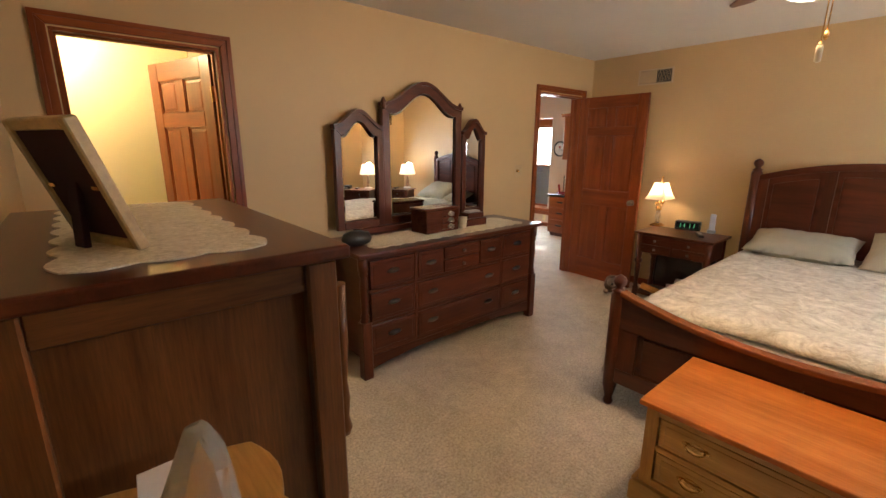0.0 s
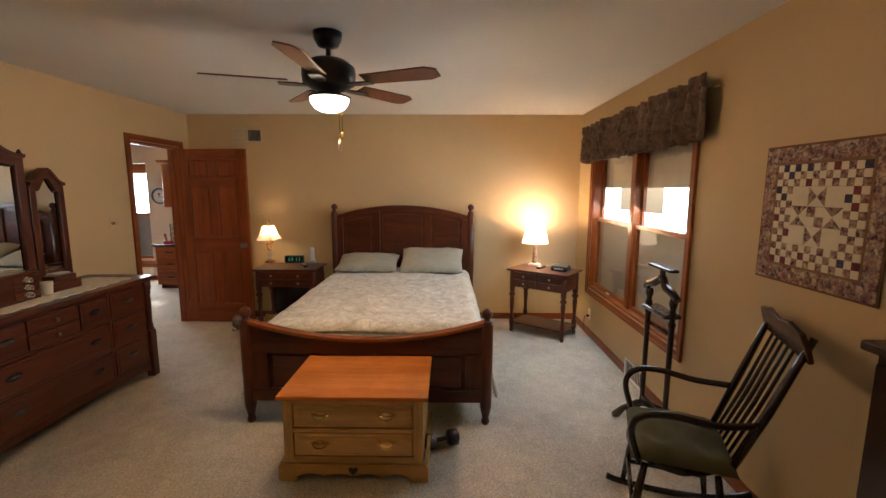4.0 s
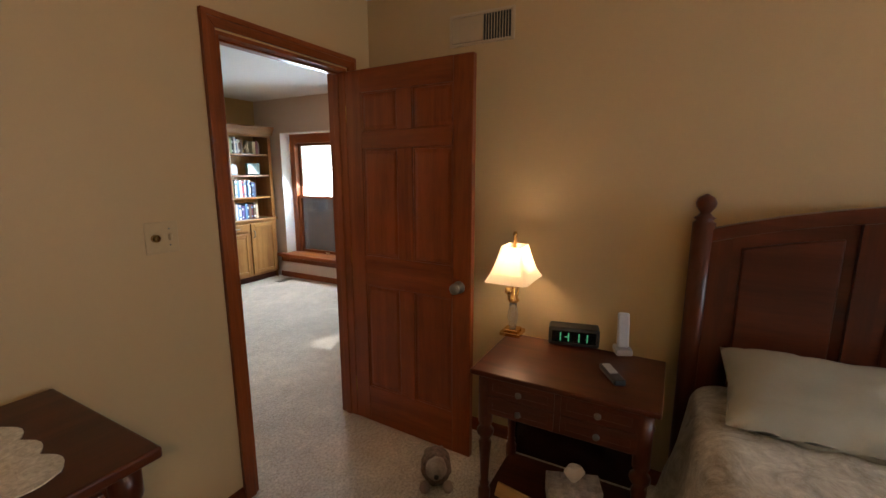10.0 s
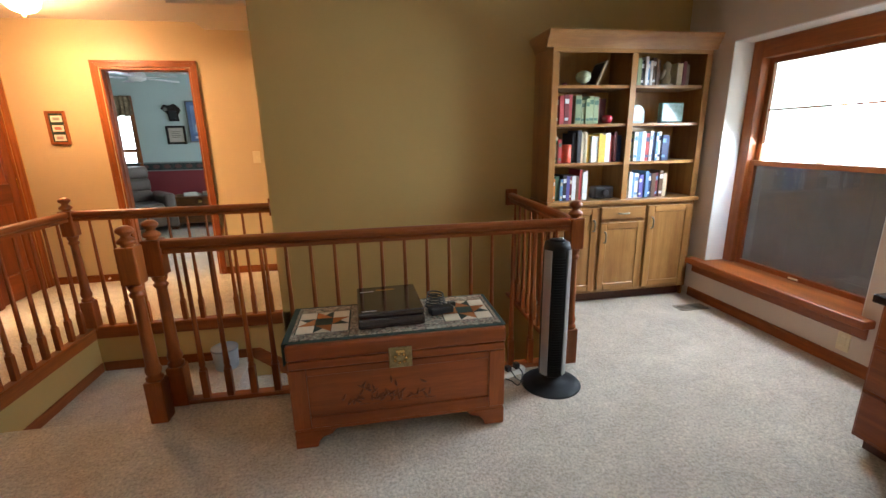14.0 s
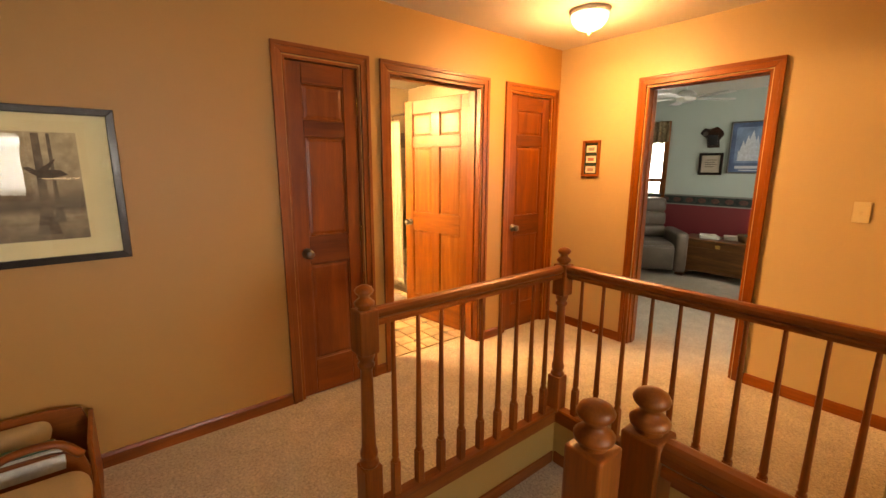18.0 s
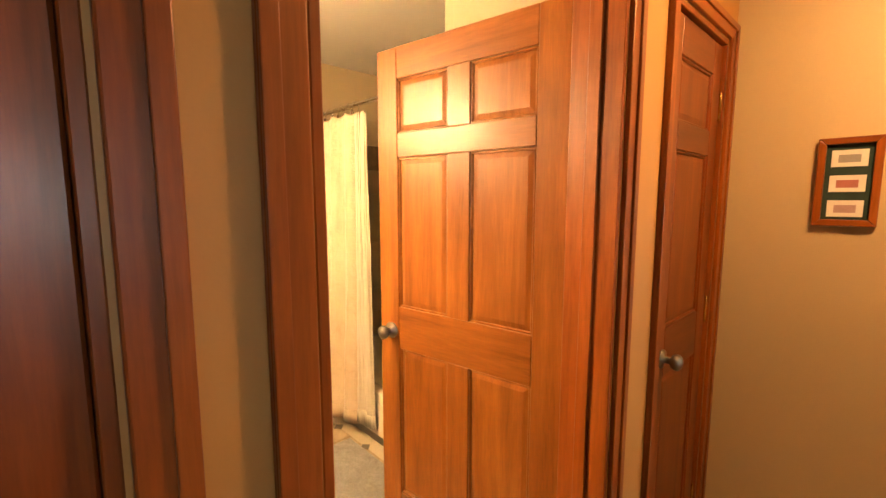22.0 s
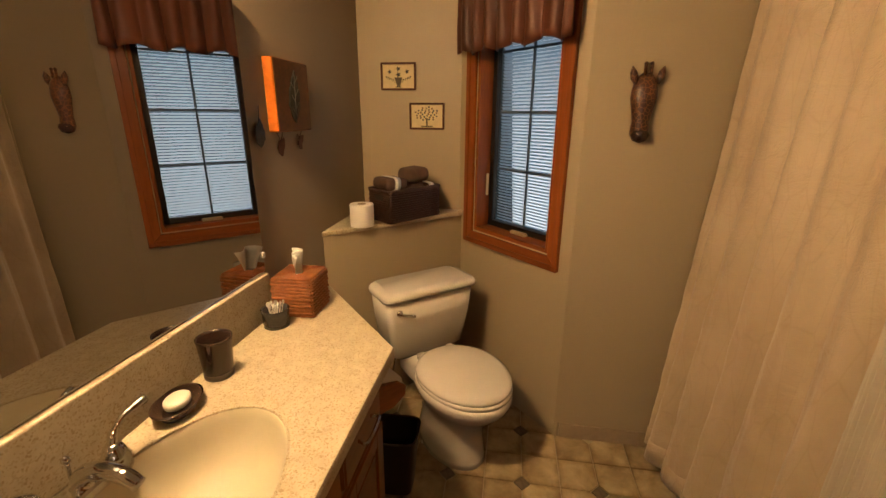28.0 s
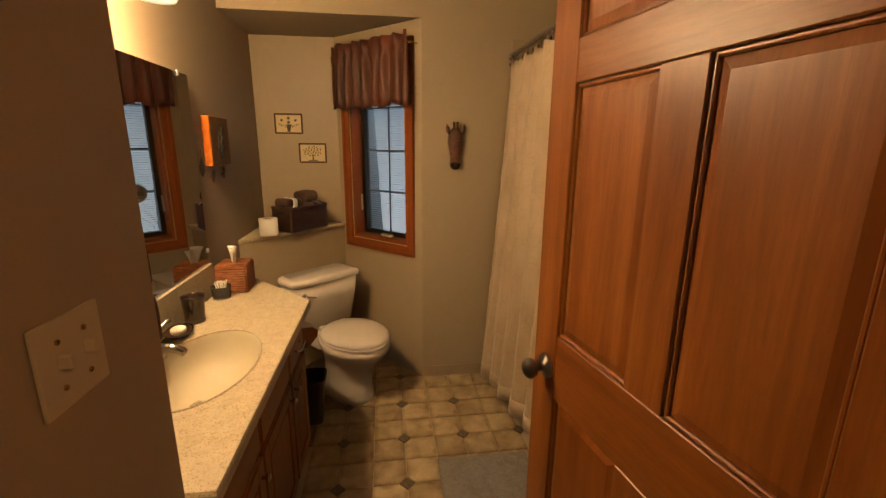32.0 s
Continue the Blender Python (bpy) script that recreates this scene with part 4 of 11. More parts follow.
# nothing is cut: a black plate paints in the darkness of the heart
part("heart_cutout", prism(heart, -0.0015, 0.001, "y"), BLACK, pc, "black heart plate for the dark of a cut-out")

# dumb-bell on the carpet
db = thing("dumbbell", pose(2.13, 0.13, 0.052, 0, 0, 20), "black cast-iron dumbbell lying on the carpet", "dumbbell")
part("bar", moved(lathe([(0.014, -0.10), (0.014, 0.10)], 10), Matrix.Rotation(math.pi / 2, 4, "X")), BLACKMETAL, db)
for s in (-1, 1):
    part("weight", moved(lathe([(0.03, -0.038), (0.05, -0.026), (0.052, 0), (0.05, 0.026), (0.03, 0.038)], 8), Matrix.Translation((0, s * 0.075, 0)) @ Matrix.Rotation(math.pi / 2, 4, "X")), BLACK, db)

# dresser
dr = thing("dresser", pose(2.275, 2.60, 0), "wide dark cherry dresser with many drawers", "dresser")
DW = 0.845
part("top", box(-DW - .055, DW + .065, -0.04, 0.54, 0.83, 0.86, 0.007, 3), CHERRY["x"], dr)
part("carcass", box(-DW + .03, DW - .03, 0.02, 0.52, 0.10, 0.83, 0.003, 1), CHERRY["x"], dr)
for s in (-1, 1):
    for y in (0.0, 0.49):
        part("corner_post", box(s * DW - .035, s * DW + .035, y - .02, y + .045, 0.0, 0.40, 0.005, 1), CHERRY["z"], dr)
        c = turned([(0.030, 0.40), (0.034, 0.41), (0.026, 0.425), (0.030, 0.44), (0.022, 0.46), (0.027, 0.62), (0.022, 0.70), (0.031, 0.72), (0.024, 0.735), (0.034, 0.75), (0.034, 0.83)])
        part("turned_column", moved(c, Matrix.Translation((s * DW, y + .01, 0))), CHERRY["z"], dr)
    part("side_panel", box(s * (DW - .005) - .012, s * (DW - .005) + .012, 0.045, 0.475, 0.12, 0.81, 0.004, 1), CHERRY["y"], dr)
o = [(-DW + .03, 0.05)] + [(-DW + .03 + (2 * DW - .06) * i / 30, 0.05 + 0.055 * min(1, 4 * i / 30, 4 * (30 - i) / 30) ** .6) for i in range(31)] + [(DW - .03, 0.15), (-DW + .03, 0.15)]
part("apron", prism(o, 0.0, 0.02, "y"), CHERRY["x"], dr)
rows = ((0.165, 0.365), (0.385, 0.585), (0.605, 0.80))
for x in (-0.435, 0.435):
    part("divider", box(x - .012, x + .012, 0.002, 0.021, 0.15, 0.825, 0.002, 1), CHERRY["z"], dr)
for z in (0.15, 0.365, 0.585, 0.80):
    part("front_rail", box(-DW + .035, DW - .035, 0.004, 0.021, z, z + 0.02, 0.002, 1), CHERRY["x"], dr)
for s in (-1, 1):
    for z0, z1 in rows:
        a, b_ = sorted((s * 0.452, s * 0.800))
        d = drawer_front(dr, a, b_, z0 + .004, z1 - .004, CHERRY, 0.012)
        cup_pull(d, pose((a + b_) / 2, 0.0, (z0 + z1) / 2 + .01), PEWTER)
    a, b_ = sorted((s * 0.19, s * 0.418))
    d = drawer_front(dr, a, b_, 0.609, 0.796, CHERRY, 0.012)
    cup_pull(d, pose((a + b_) / 2, 0.0, 0.71), PEWTER)
for z0, z1 in rows[:2]:
    d = drawer_front(dr, -0.418, 0.418, z0 + .004, z1 - .004, CHERRY, 0.012)
    for x in (-0.29, 0.29):
        cup_pull(d, pose(x, 0.0, (z0 + z1) / 2 + .01), PEWTER)
for z0, z1 in ((0.609, 0.698), (0.708, 0.796)):
    d = drawer_front(dr, -0.178, 0.178, z0, z1, CHERRY, 0.012)
    part("knob", moved(lathe([(0.006, 0), (0.006, 0.01), (0.014, 0.016), (0.012, 0.024), (0.003, 0.027)], 10), pose(0, 0, (z0 + z1) / 2) @ Matrix.Rotation(math.pi / 2, 4, "X")), PEWTER, d)

# tri-fold mirror on the dresser
def mirror_leaf(parent, name, m, w, zb, zs, zt, fr=0.062, crest=False):
    """A framed mirror: width w, springing height zs, crown height zt, in the plane y=0 looking to -y."""
    leaf = new(name)
    leaf.parent, leaf.matrix_basis = parent, m
    k = 24
    def top(x, ww, a, b2):
        t = abs(x) / (ww / 2)
        return a + (b2 - a) * (0.5 + 0.5 * math.cos(math.pi * min(1, t * 1.08)))
    xs = [-w / 2 + w * i / k for i in range(k + 1)]
    wi = w - 2 * fr
    xi = [-wi / 2 + wi * i / k for i in range(k + 1)]
    for nm, xa, xb in (("stile", -w / 2, -wi / 2), ("stile", wi / 2, w / 2)):
        part(nm, prism([(xa, zb), (xb, zb), (xb, top(xb, w, zs, zt) - 0.012), (xa, top(xa, w, zs, zt) - 0.012)], -0.02, 0.02, "y", 0.005), CHERRY["z"], leaf)
    part("bottom_rail", box(-wi / 2, wi / 2, -0.02, 0.02, zb, zb + fr, 0.005, 1), CHERRY["x"], leaf)
    lo = [(x, top(x, wi, zs - fr * .9, zt - fr)) for x in xi]
    hi = [(x, top(x, w, zs, zt)) for x in xs]
    part("arched_rail", prism(lo + hi[::-1], -0.024, 0.022, "y"), CHERRY["x"], leaf)
    crown = [(x, top(x, w, zs, zt) - .004) for x in xs] + [(x * 1.02, top(x, w, zs, zt) + .022) for x in xs[::-1]]
    part("crown_moulding", prism(crown, -0.036, 0.022, "y"), CHERRY["x"], leaf)
    part("mirror_glass", prism([(-wi / 2 - .004, zb + fr - .004), (wi / 2 + .004, zb + fr - .004)] + [(x * 1.01, top(x, wi, zs - fr * .9, zt - fr) + .004) for x in xi[::-1]], 0.0, 0.006, "y"), MIRROR, leaf, "bevelled mirror glass")
    bev = 0.014
    fo = [(-wi / 2, zb + fr), (wi / 2, zb + fr)] + [(x, top(x, wi, zs - fr * .9, zt - fr)) for x in xi[::-1]]
    fi = [(-wi / 2 + bev, zb + fr + bev), (wi / 2 - bev, zb + fr + bev)] + [(x * (1 - 2 * bev / wi), top(x, wi, zs - fr * .9, zt - fr) - bev) for x in xi[::-1]]
    bb = bmesh.new()
    vo, vi = [bb.verts.new((x, -0.0005, z)) for x, z in fo], [bb.verts.new((x, -0.004, z)) for x, z in fi]
    for i in range(len(vo)):
        j = (i + 1) % len(vo)
        bb.faces.new((vo[i], vi[i], vi[j], vo[j]))
    part("glass_bevel", bb, MIRROR, leaf)
    return leaf


tm = thing("dresser_mirror", pose(2.275, 3.10, 0.862), "dark cherry tri-fold arched mirror on the dresser", "mirror")
mirror_leaf(tm, "centre_mirror", pose(0.02, 0.0, 0, 0, 0, -2.4), 0.76, 0.05, 0.93, 1.095)
mirror_leaf(tm, "side_mirror", pose(-0.36, 0.005, 0) @ pose(0, 0, 0, 0, 0, 2) @ pose(-0.205, 0, 0), 0.40, 0.05, 0.76, 0.865, 0.055)
mirror_leaf(tm, "side_mirror", pose(0.40, -0.022, 0) @ pose(0, 0, 0, 0, 0, 0.5) @ pose(0.145, 0, 0), 0.28, 0.05, 0.74, 0.845, 0.05)
part("mirror_base", box(-0.62, 0.60, -0.03, 0.03, 0.0, 0.05, 0.006, 1), CHERRY["x"], tm)
for x in (-0.355, 0.395):
    part("finial", moved(lathe([(0.012, 0.90), (0.02, 0.92), (0.012, 0.935), (0.022, 0.95), (0.006, 0.985)], 12), Matrix.Translation((x, -0.015, 0))), CHERRY["z"], tm)


def lace_mat():
    m, nt, b = nodes_of("lace")
    v = nt.nodes.new("ShaderNodeTexCoord").outputs["Object"]
    a, h2 = two_tone(nt, v, rgb((0.50, 0.44, 0.33)), rgb((0.80, 0.74, 0.61)), 55, 4, 0.7, 1.0)
    nt.links.new(a, b.inputs["Base Color"])
    b.inputs["Roughness"].default_value = 0.95
    bumped(nt, b, h2, 0.8, 0.003)
    return m


LACE = lace_mat()
def scalloped(x0, x1, y0, y1, step=0.11, amp=0.022):
    o = []
    def run(ax, ay, bx, by):
        L = math.hypot(bx - ax, by - ay)
        k = max(2, round(L / step))
        nx_, ny_ = (by - ay) / L, -(bx - ax) / L
        for i in range(k * 6):
            t = i / (k * 6)
            o.append((ax + (bx - ax) * t + nx_ * amp * abs(math.sin(math.pi * k * t)), ay + (by - ay) * t + ny_ * amp * abs(math.sin(math.pi * k * t))))
    run(x0, y0, x1, y0), run(x1, y0, x1, y1), run(x1, y1, x0, y1), run(x0, y1, x0, y0)
    return o


tagged(part("lace_runner", prism(scalloped(1.56, 3.03, 2.66, 2.99), 0.8605, 0.864, "z"), LACE), "cream lace runner on the dresser top", "runner")

jb = thing("jewelry_box", pose(2.22, 2.86, 0.866, 0, 0, 4), "dark mahogany jewelry box with three drawers", "jewelry box")
DARKRED = woods("mahogany_red", (0.05, 0.012, 0.007), (0.10, 0.028, 0.014), rough=0.2)
part("case", box(-0.17, 0.17, -0.09, 0.09, 0.0, 0.17, 0.006, 2), DARKRED["x"], jb)
part("lid", box(-0.175, 0.175, -0.095, 0.095, 0.172, 0.188, 0.005, 2), DARKRED["x"], jb)
for z in (0.02, 0.068, 0.116):
    d = part("drawer", box(-0.02, 0.155, -0.098, -0.088, z, z + 0.042, 0.004, 1), DARKRED["x"], jb)
    bail_pull(d, pose(0.068, -0.098, z + 0.022), CHROME, 0.05, "small chrome pull")
vb = thing("valet_box", pose(2.62, 2.86, 0.866, 0, 0, -3), "small dark wooden box beside the mirror", "box")
part("case", box(-0.11, 0.11, -0.06, 0.06, 0.0, 0.06, 0.005, 1), CHERRY["x"], vb)
part("upper_tray", box(-0.085, 0.085, -0.05, 0.05, 0.061, 0.105, 0.005, 1), CHERRY["x"], vb)
tagged(part("paperback", box(2.56, 2.68, 2.83, 2.90, 0.9725, 0.986, 0.002, 1), plain("paper_grey", (0.35, 0.33, 0.32), 0.6)), "thin grey book lying on the small box", "book")
tagged(part("tumbler", lathe([(0.026, 0.866), (0.03, 0.87), (0.036, 0.955), (0.033, 0.955), (0.027, 0.875)], 16, None), plain("cream_plastic", (0.6, 0.52, 0.38), 0.5), m=pose(2.455, 2.80, 0)), "cream plastic tumbler on the lace runner", "cup")
tagged(part("camera_bag", moved(lathe([(0.03, 0), (0.075, 0.02), (0.085, 0.05), (0.07, 0.085), (0.03, 0.10)], 14), Matrix.Diagonal((1.3, 0.8, 1, 1))), BLACK, m=pose(1.50, 2.80, 0.862)), "soft black pouch on the dresser", "pouch")

# tall chest of drawers
tc_ = thing("chest_of_drawers", pose(0.56, 1.71, 0, 0, 0, 90), "tall dark oak chest of drawers", "chest of drawers")
part("top", box(-0.535, 0.535, -0.03, 0.59, 1.268, 1.30, 0.008, 3), CHERRY["x"], tc_, "polished dark cherry top")
part("carcass", box(-0.48, 0.48, 0.03, 0.57, 0.10, 1.268, 0.003, 1), DARKOAK["z"], tc_)
for s in (-1, 1):
    for y in (0.035, 0.55):
        part("corner_stile", box(s * 0.49 - .022, s * 0.49 + .022, y - .04, y + .03, 0.0, 1.265, 0.005, 1), DARKOAK["z"], tc_)
    part("side_rail", box(s * 0.487 - .012, s * 0.487 + .012, 0.065, 0.51, 1.20, 1.265, 0.003, 1), DARKOAK["y"], tc_)
    part("side_rail", box(s * 0.487 - .012, s * 0.487 + .012, 0.065, 0.51, 0.08, 0.17, 0.003, 1), DARKOAK["y"], tc_)
    part("turned_column", moved(turned([(0.014, 0.80), (0.02, 0.82), (0.013, 0.85), (0.018, 0.90), (0.013, 0.95), (0.02, 1.05), (0.02, 1.20)]), Matrix.Translation((s * 0.49, -0.012, 0))), DARKOAK["z"], tc_)
for i in range(5):
    z0 = 0.14 + i * 0.222
    d = drawer_front(tc_, -0.455, 0.455, z0, z0 + 0.205, CHERRY, 0.02)
    for x in (-0.24, 0.24):
        cup_pull(d, pose(x, 0.006, z0 + 0.11), PEWTER)
tagged(part("lace_runner", prism(scalloped(0.10, 0.44, 1.28, 2.17, 0.12, 0.02), 1.3005, 1.304, "z"), LACE), "cream lace runner on the tall chest", "runner")
pf = thing("picture_frame", pose(0.186, 1.491, 1.305, 0, 0, -67.3), "gilt picture frame seen from behind with maroon velvet back", "picture frame")
tilt = Matrix.Rotation(radians(19), 4, "X")
VELVET = plain("maroon_velvet", (0.035, 0.005, 0.008), 0.9, 0.2, 12, 200, 0.3)
GILT = plain("dull_gilt", (0.42, 0.31, 0.15), 0.45, 0.15, 20, 160, 0.3)
part("back", moved(box(-0.10, 0.10, -0.004, 0.006, 0.022, 0.248, 0.002, 1), tilt), VELVET, pf)
for x0, x1, z0, z1 in ((-0.1215, -0.099, 0, 0.27), (0.099, 0.1215, 0, 0.27), (-0.099, 0.099, 0, 0.022), (-0.099, 0.099, 0.248, 0.27)):
    part("frame_bar", moved(box(x0, x1, -0.009, 0.014, z0, z1, 0.003, 1), tilt), GILT, pf)
for x, z in ((-0.085, 0.135), (0.085, 0.135)):
    part("turn_button", moved(box(x - 0.012, x + 0.012, -0.008, -0.004, z - 0.004, z + 0.004, 0.001, 1), tilt), BRASS, pf)
part("easel_leg", prism([(-0.045, 0.002), (-0.058, 0.002), (-0.050, 0.17), (-0.040, 0.17)], -0.02, 0.02, "x", 0.002), VELVET, pf)

# small oak stand with a crystal ornament
st_ = thing("oak_stand", pose(0.135, 0.86, 0), "golden oak stand with a scalloped top", "stand")
part("top", prism([(x * 1.0, y) for x, y in scalloped(-0.15, 0.19, -0.25, 0.25, 0.16, 0.02)], 0.945, 0.968, "z", 0.004), PINE["y"], st_)
for x in (-0.12, 0.15):
    for y in (-0.21, 0.21):
        part("leg", moved(turned([(0.016, 0), (0.022, 0.03), (0.014, 0.06), (0.022, 0.3), (0.016, 0.33), (0.024, 0.36), (0.018, 0.6), (0.026, 0.80), (0.026, 0.945)], 10), Matrix.Translation((x, y, 0))), PINE["z"], st_)
part("apron", box(-0.12, 0.15, -0.21, 0.21, 0.87, 0.944, 0.003, 1), PINE["y"], st_)
part("shelf", box(-0.12, 0.15, -0.21, 0.21, 0.30, 0.32, 0.003, 1), PINE["y"], st_)
k = 60
tagged(part("doily", prism([(0.20 + (0.125 + .011 * abs(math.sin(9 * 2 * math.pi * i / k / 2 * 2))) * math.cos(2 * math.pi * i / k), 0.78 + (0.125 + .011 * abs(math.sin(9 * 2 * math.pi * i / k / 2 * 2))) * math.sin(2 * math.pi * i / k)) for i in range(k)], 0.9685, 0.973, "z"), LACE), "round cream lace doily on the oak stand", "doily")
tagged(part("mirror_tray", lathe([(0.09, 0.973), (0.097, 0.976), (0.097, 0.982), (0.09, 0.981), (0.088, 0.977), (0.001, 0.977)], 28), BRASS, m=pose(0.20, 0.80, 0)), "round brass-rimmed tray on the doily", "tray")
CRYSTAL = clear_glass("crystal", (0.90, 0.91, 0.89), 0.12, 1.5)
CRYSTAL.node_tree.nodes["Principled BSDF"].inputs["Transmission Weight"].default_value = 0.85
LACEW = plain("white_crochet", (0.76, 0.74, 0.64), 0.95, 0.12, 60, 200, 0.6)
rf = bmesh.new()
for i in range(26):
    a = 2 * math.pi * i / 26
    join(rf, moved(lathe([(0.004, -0.007), (0.017, -0.003), (0.021, 0.004), (0.013, 0.011), (0.003, 0.009)], 9), Matrix.Translation((0.20 + 0.128 * math.cos(a), 0.78 + 0.128 * math.sin(a), 0.982 + 0.005 * (i % 2))) @ Matrix.Rotation(0.5 * math.sin(i * 1.7), 4, "X")))
tagged(part("ruffled_doily", rf, LACEW, smooth=True), "white crocheted ruffle round the lace doily", "doily", kind="")
rp2 = random.Random(9)
for i in range(16):
    a, r = rp2.uniform(0, 6.28), 0.04 + 0.045 * rp2.random()
    pt = thing("potpourri_piece", pose(0.20 + r * math.cos(a), 0.80 + r * math.sin(a), 0.981), "dried potpourri pieces in gold and green on the tray", "potpourri", "potpourri on the tray")
    part("piece", lathe([(0.002, 0), (0.011, 0.004), (0.012, 0.010), (0.006, 0.017), (0.001, 0.019)], 8), (BRASS, plain("dry_green", (0.18, 0.17, 0.05), 0.7), plain("dry_cream", (0.5, 0.42, 0.28), 0.8))[i % 3], pt, smooth=True)
cr = bmesh.new()
for k2, (r, z) in enumerate(((0.046, 0.982), (0.055, 1.02), (0.053, 1.08), (0.044, 1.14), (0.031, 1.19), (0.014, 1.218))):
    for i in range(7):
        a = 2 * math.pi * i / 7 + k2 * 0.35
        cr.verts.new((0.78 * r * math.cos(a) * (1 + .5 * noise.noise((i * .7, k2 * .9, 3))), 0.78 * r * math.sin(a) * (1 + .5 * noise.noise((i * .8, k2 * .7, 9))), z))
bmesh.ops.convex_hull(cr, input=cr.verts)
tagged(part("crystal_ornament", cr, CRYSTAL, m=pose(0.205, 0.82, 0)), "clear cut-crystal obelisk ornament on the tray", "ornament")
cr = bmesh.new()
for r, z in ((0.03, 0.982), (0.036, 1.01), (0.02, 1.07), (0.003, 1.11)):
    for i in range(6):
        cr.verts.new((r * math.cos(i * 1.047 + z * 9), r * math.sin(i * 1.047 + z * 9), z))
bmesh.ops.convex_hull(cr, input=cr.verts)
tagged(part("glass_cone", cr, plain("frosted_white", (0.75, 0.74, 0.74), 0.3, 0.04), m=pose(0.245, 0.71, 0)), "small frosted white glass cone on the tray", "ornament")
tagged(part("card", box(-0.028, 0.028, -0.001, 0.001, 0, 0.08, 0.0), plain("card_white", (0.7, 0.7, 0.72), 0.6), m=pose(0.165, 0.845, 1.08, -14, 12, 20)), "small white card leaning on the crystal", "card")


# nightstands
def nightstand(m, label, back=False):
    ns = thing("nightstand", m, label, "nightstand", "nightstands beside the bed")
    w, d, h = 0.345, 0.22, 0.72
    part("top", box(-w, w, -d - .01, d, h - .022, h, 0.006, 3), CHERRY["x"], ns)
    part("case", box(-w + .035, w - .035, -d + .03, d - .02, h - .20, h - .022, 0.003, 1), CHERRY["x"], ns)
    for sx in (-1, 1):
        for sy in (-1, 1):
            part("leg", moved(turned([(0.018, 0), (0.024, 0.03), (0.016, 0.05), (0.026, 0.07), (0.026, 0.16), (0.018, 0.175), (0.022, 0.19), (0.016, 0.20), (0.023, 0.33), (0.027, 0.385), (0.019, 0.40), (0.036, 0.425), (0.036, 0.44), (0.02, 0.46), (0.03, 0.475), (0.03, h - .022)], 12), Matrix.Translation((sx * (w - .05), sy * (d - .05) - .005, 0))), CHERRY["z"], ns)
    part("shelf", box(-w + .04, w - .04, -d + .04, d - .05, 0.095, 0.115, 0.004, 1), CHERRY["x"], ns)
    # dark sheet added for the shade that the top throws behind the shelf
    if back:
        part("back_panel", box(-w + .05, w - .05, d - .045, d - .03, 0.116, h - .205, 0.002, 1), MAHOG["x"], ns, "dark sheet for the shade behind the shelf")
    for x0, x1 in ((-w + .065, -0.012), (0.012, w - .065)):
        for z0, z1 in ((h - .112, h - .034), (h - .192, h - .118)):
            dd = drawer_front(ns, x0, x1, z0, z1, CHERRY, -d + .03, 0.008)
            part("knob", moved(lathe([(0.006, 0), (0.005, 0.01), (0.013, 0.016), (0.011, 0.023), (0.003, 0.026)], 10), pose((x0 + x1) / 2, -d + .022, (z0 + z1) / 2) @ Matrix.Rotation(math.pi / 2, 4, "X")), PEWTER, dd)
    return ns


nightstand(pose(4.385, 1.865, 0, 0, 0, -90), "dark cherry nightstand with turned legs beside the open door", True)
nightstand(pose(4.303, -0.962, 0, 0, 0, -126.3), "dark cherry nightstand with turned legs set across the corner")


def shade_bm(r0, r1, z0, z1, seg=28, square=False, wave=0.0):
    b = bmesh.new()
    lo, hi = [], []
    for i in range(seg):
        a = 2 * math.pi * i / seg + math.pi / seg
        f = 1.0
        if square:
            f = 1 / max(abs(math.cos(a)), abs(math.sin(a))) * 0.86
        rows_ = []
        for k in range(5):
            t = k / 4
            r = (r0 + (r1 - r0) * (t ** (0.7 if square else 1.0))) * f
            rows_.append(b.verts.new((r * math.cos(a), r * math.sin(a) * (0.75 if square else 1), z0 + (z1 - z0) * t)))
        lo.append(rows_)
    for i in range(seg):
        for k in range(4):
            b.faces.new((lo[i][k], lo[(i + 1) % seg][k], lo[(i + 1) % seg][k + 1], lo[i][k + 1])).smooth = not square
    return b


def shade_mat(name, col, power):
    m, nt, b = nodes_of(name)
    b.inputs["Base Color"].default_value = rgb(col)
    b.inputs["Roughness"].default_value = 0.9
    b.inputs["Emission Color"].default_value, b.inputs["Emission Strength"].default_value = rgb((1.0, 0.72, 0.42)), power
    tr = nt.nodes.new("ShaderNodeBsdfTranslucent")
    tr.inputs["Color"].default_value = rgb(col)
    mx = nt.nodes.new("ShaderNodeMixShader")
    mx.inputs[0].default_value = 0.55
    nt.links.new(b.outputs[0], mx.inputs[1])
    nt.links.new(tr.outputs[0], mx.inputs[2])
    nt.links.new(mx.outputs[0], nt.nodes["Material Output"].inputs["Surface"])
    return m


LSHADE = shade_mat("lamp_shade_cream", (0.72, 0.60, 0.42), 0.22)
LSHADE2 = shade_mat("lamp_shade_white", (0.80, 0.72, 0.58), 1.6)
tl = thing("table_lamp", pose(4.590, 2.185, 0.722), "lit brass and crystal lamp with a square cream shade", "table lamp")
b = box(-0.05, 0.05, -0.05, 0.05, 0, 0.018, 0.003, 1)
box(-0.035, 0.035, -0.035, 0.035, 0.018, 0.03, 0.003, 1, b)
part("base", b, BRASS, tl)
part("crystal_column", lathe([(0.016, 0.03), (0.02, 0.06), (0.028, 0.09), (0.02, 0.13), (0.016, 0.16)], 12), CRYSTAL, tl)
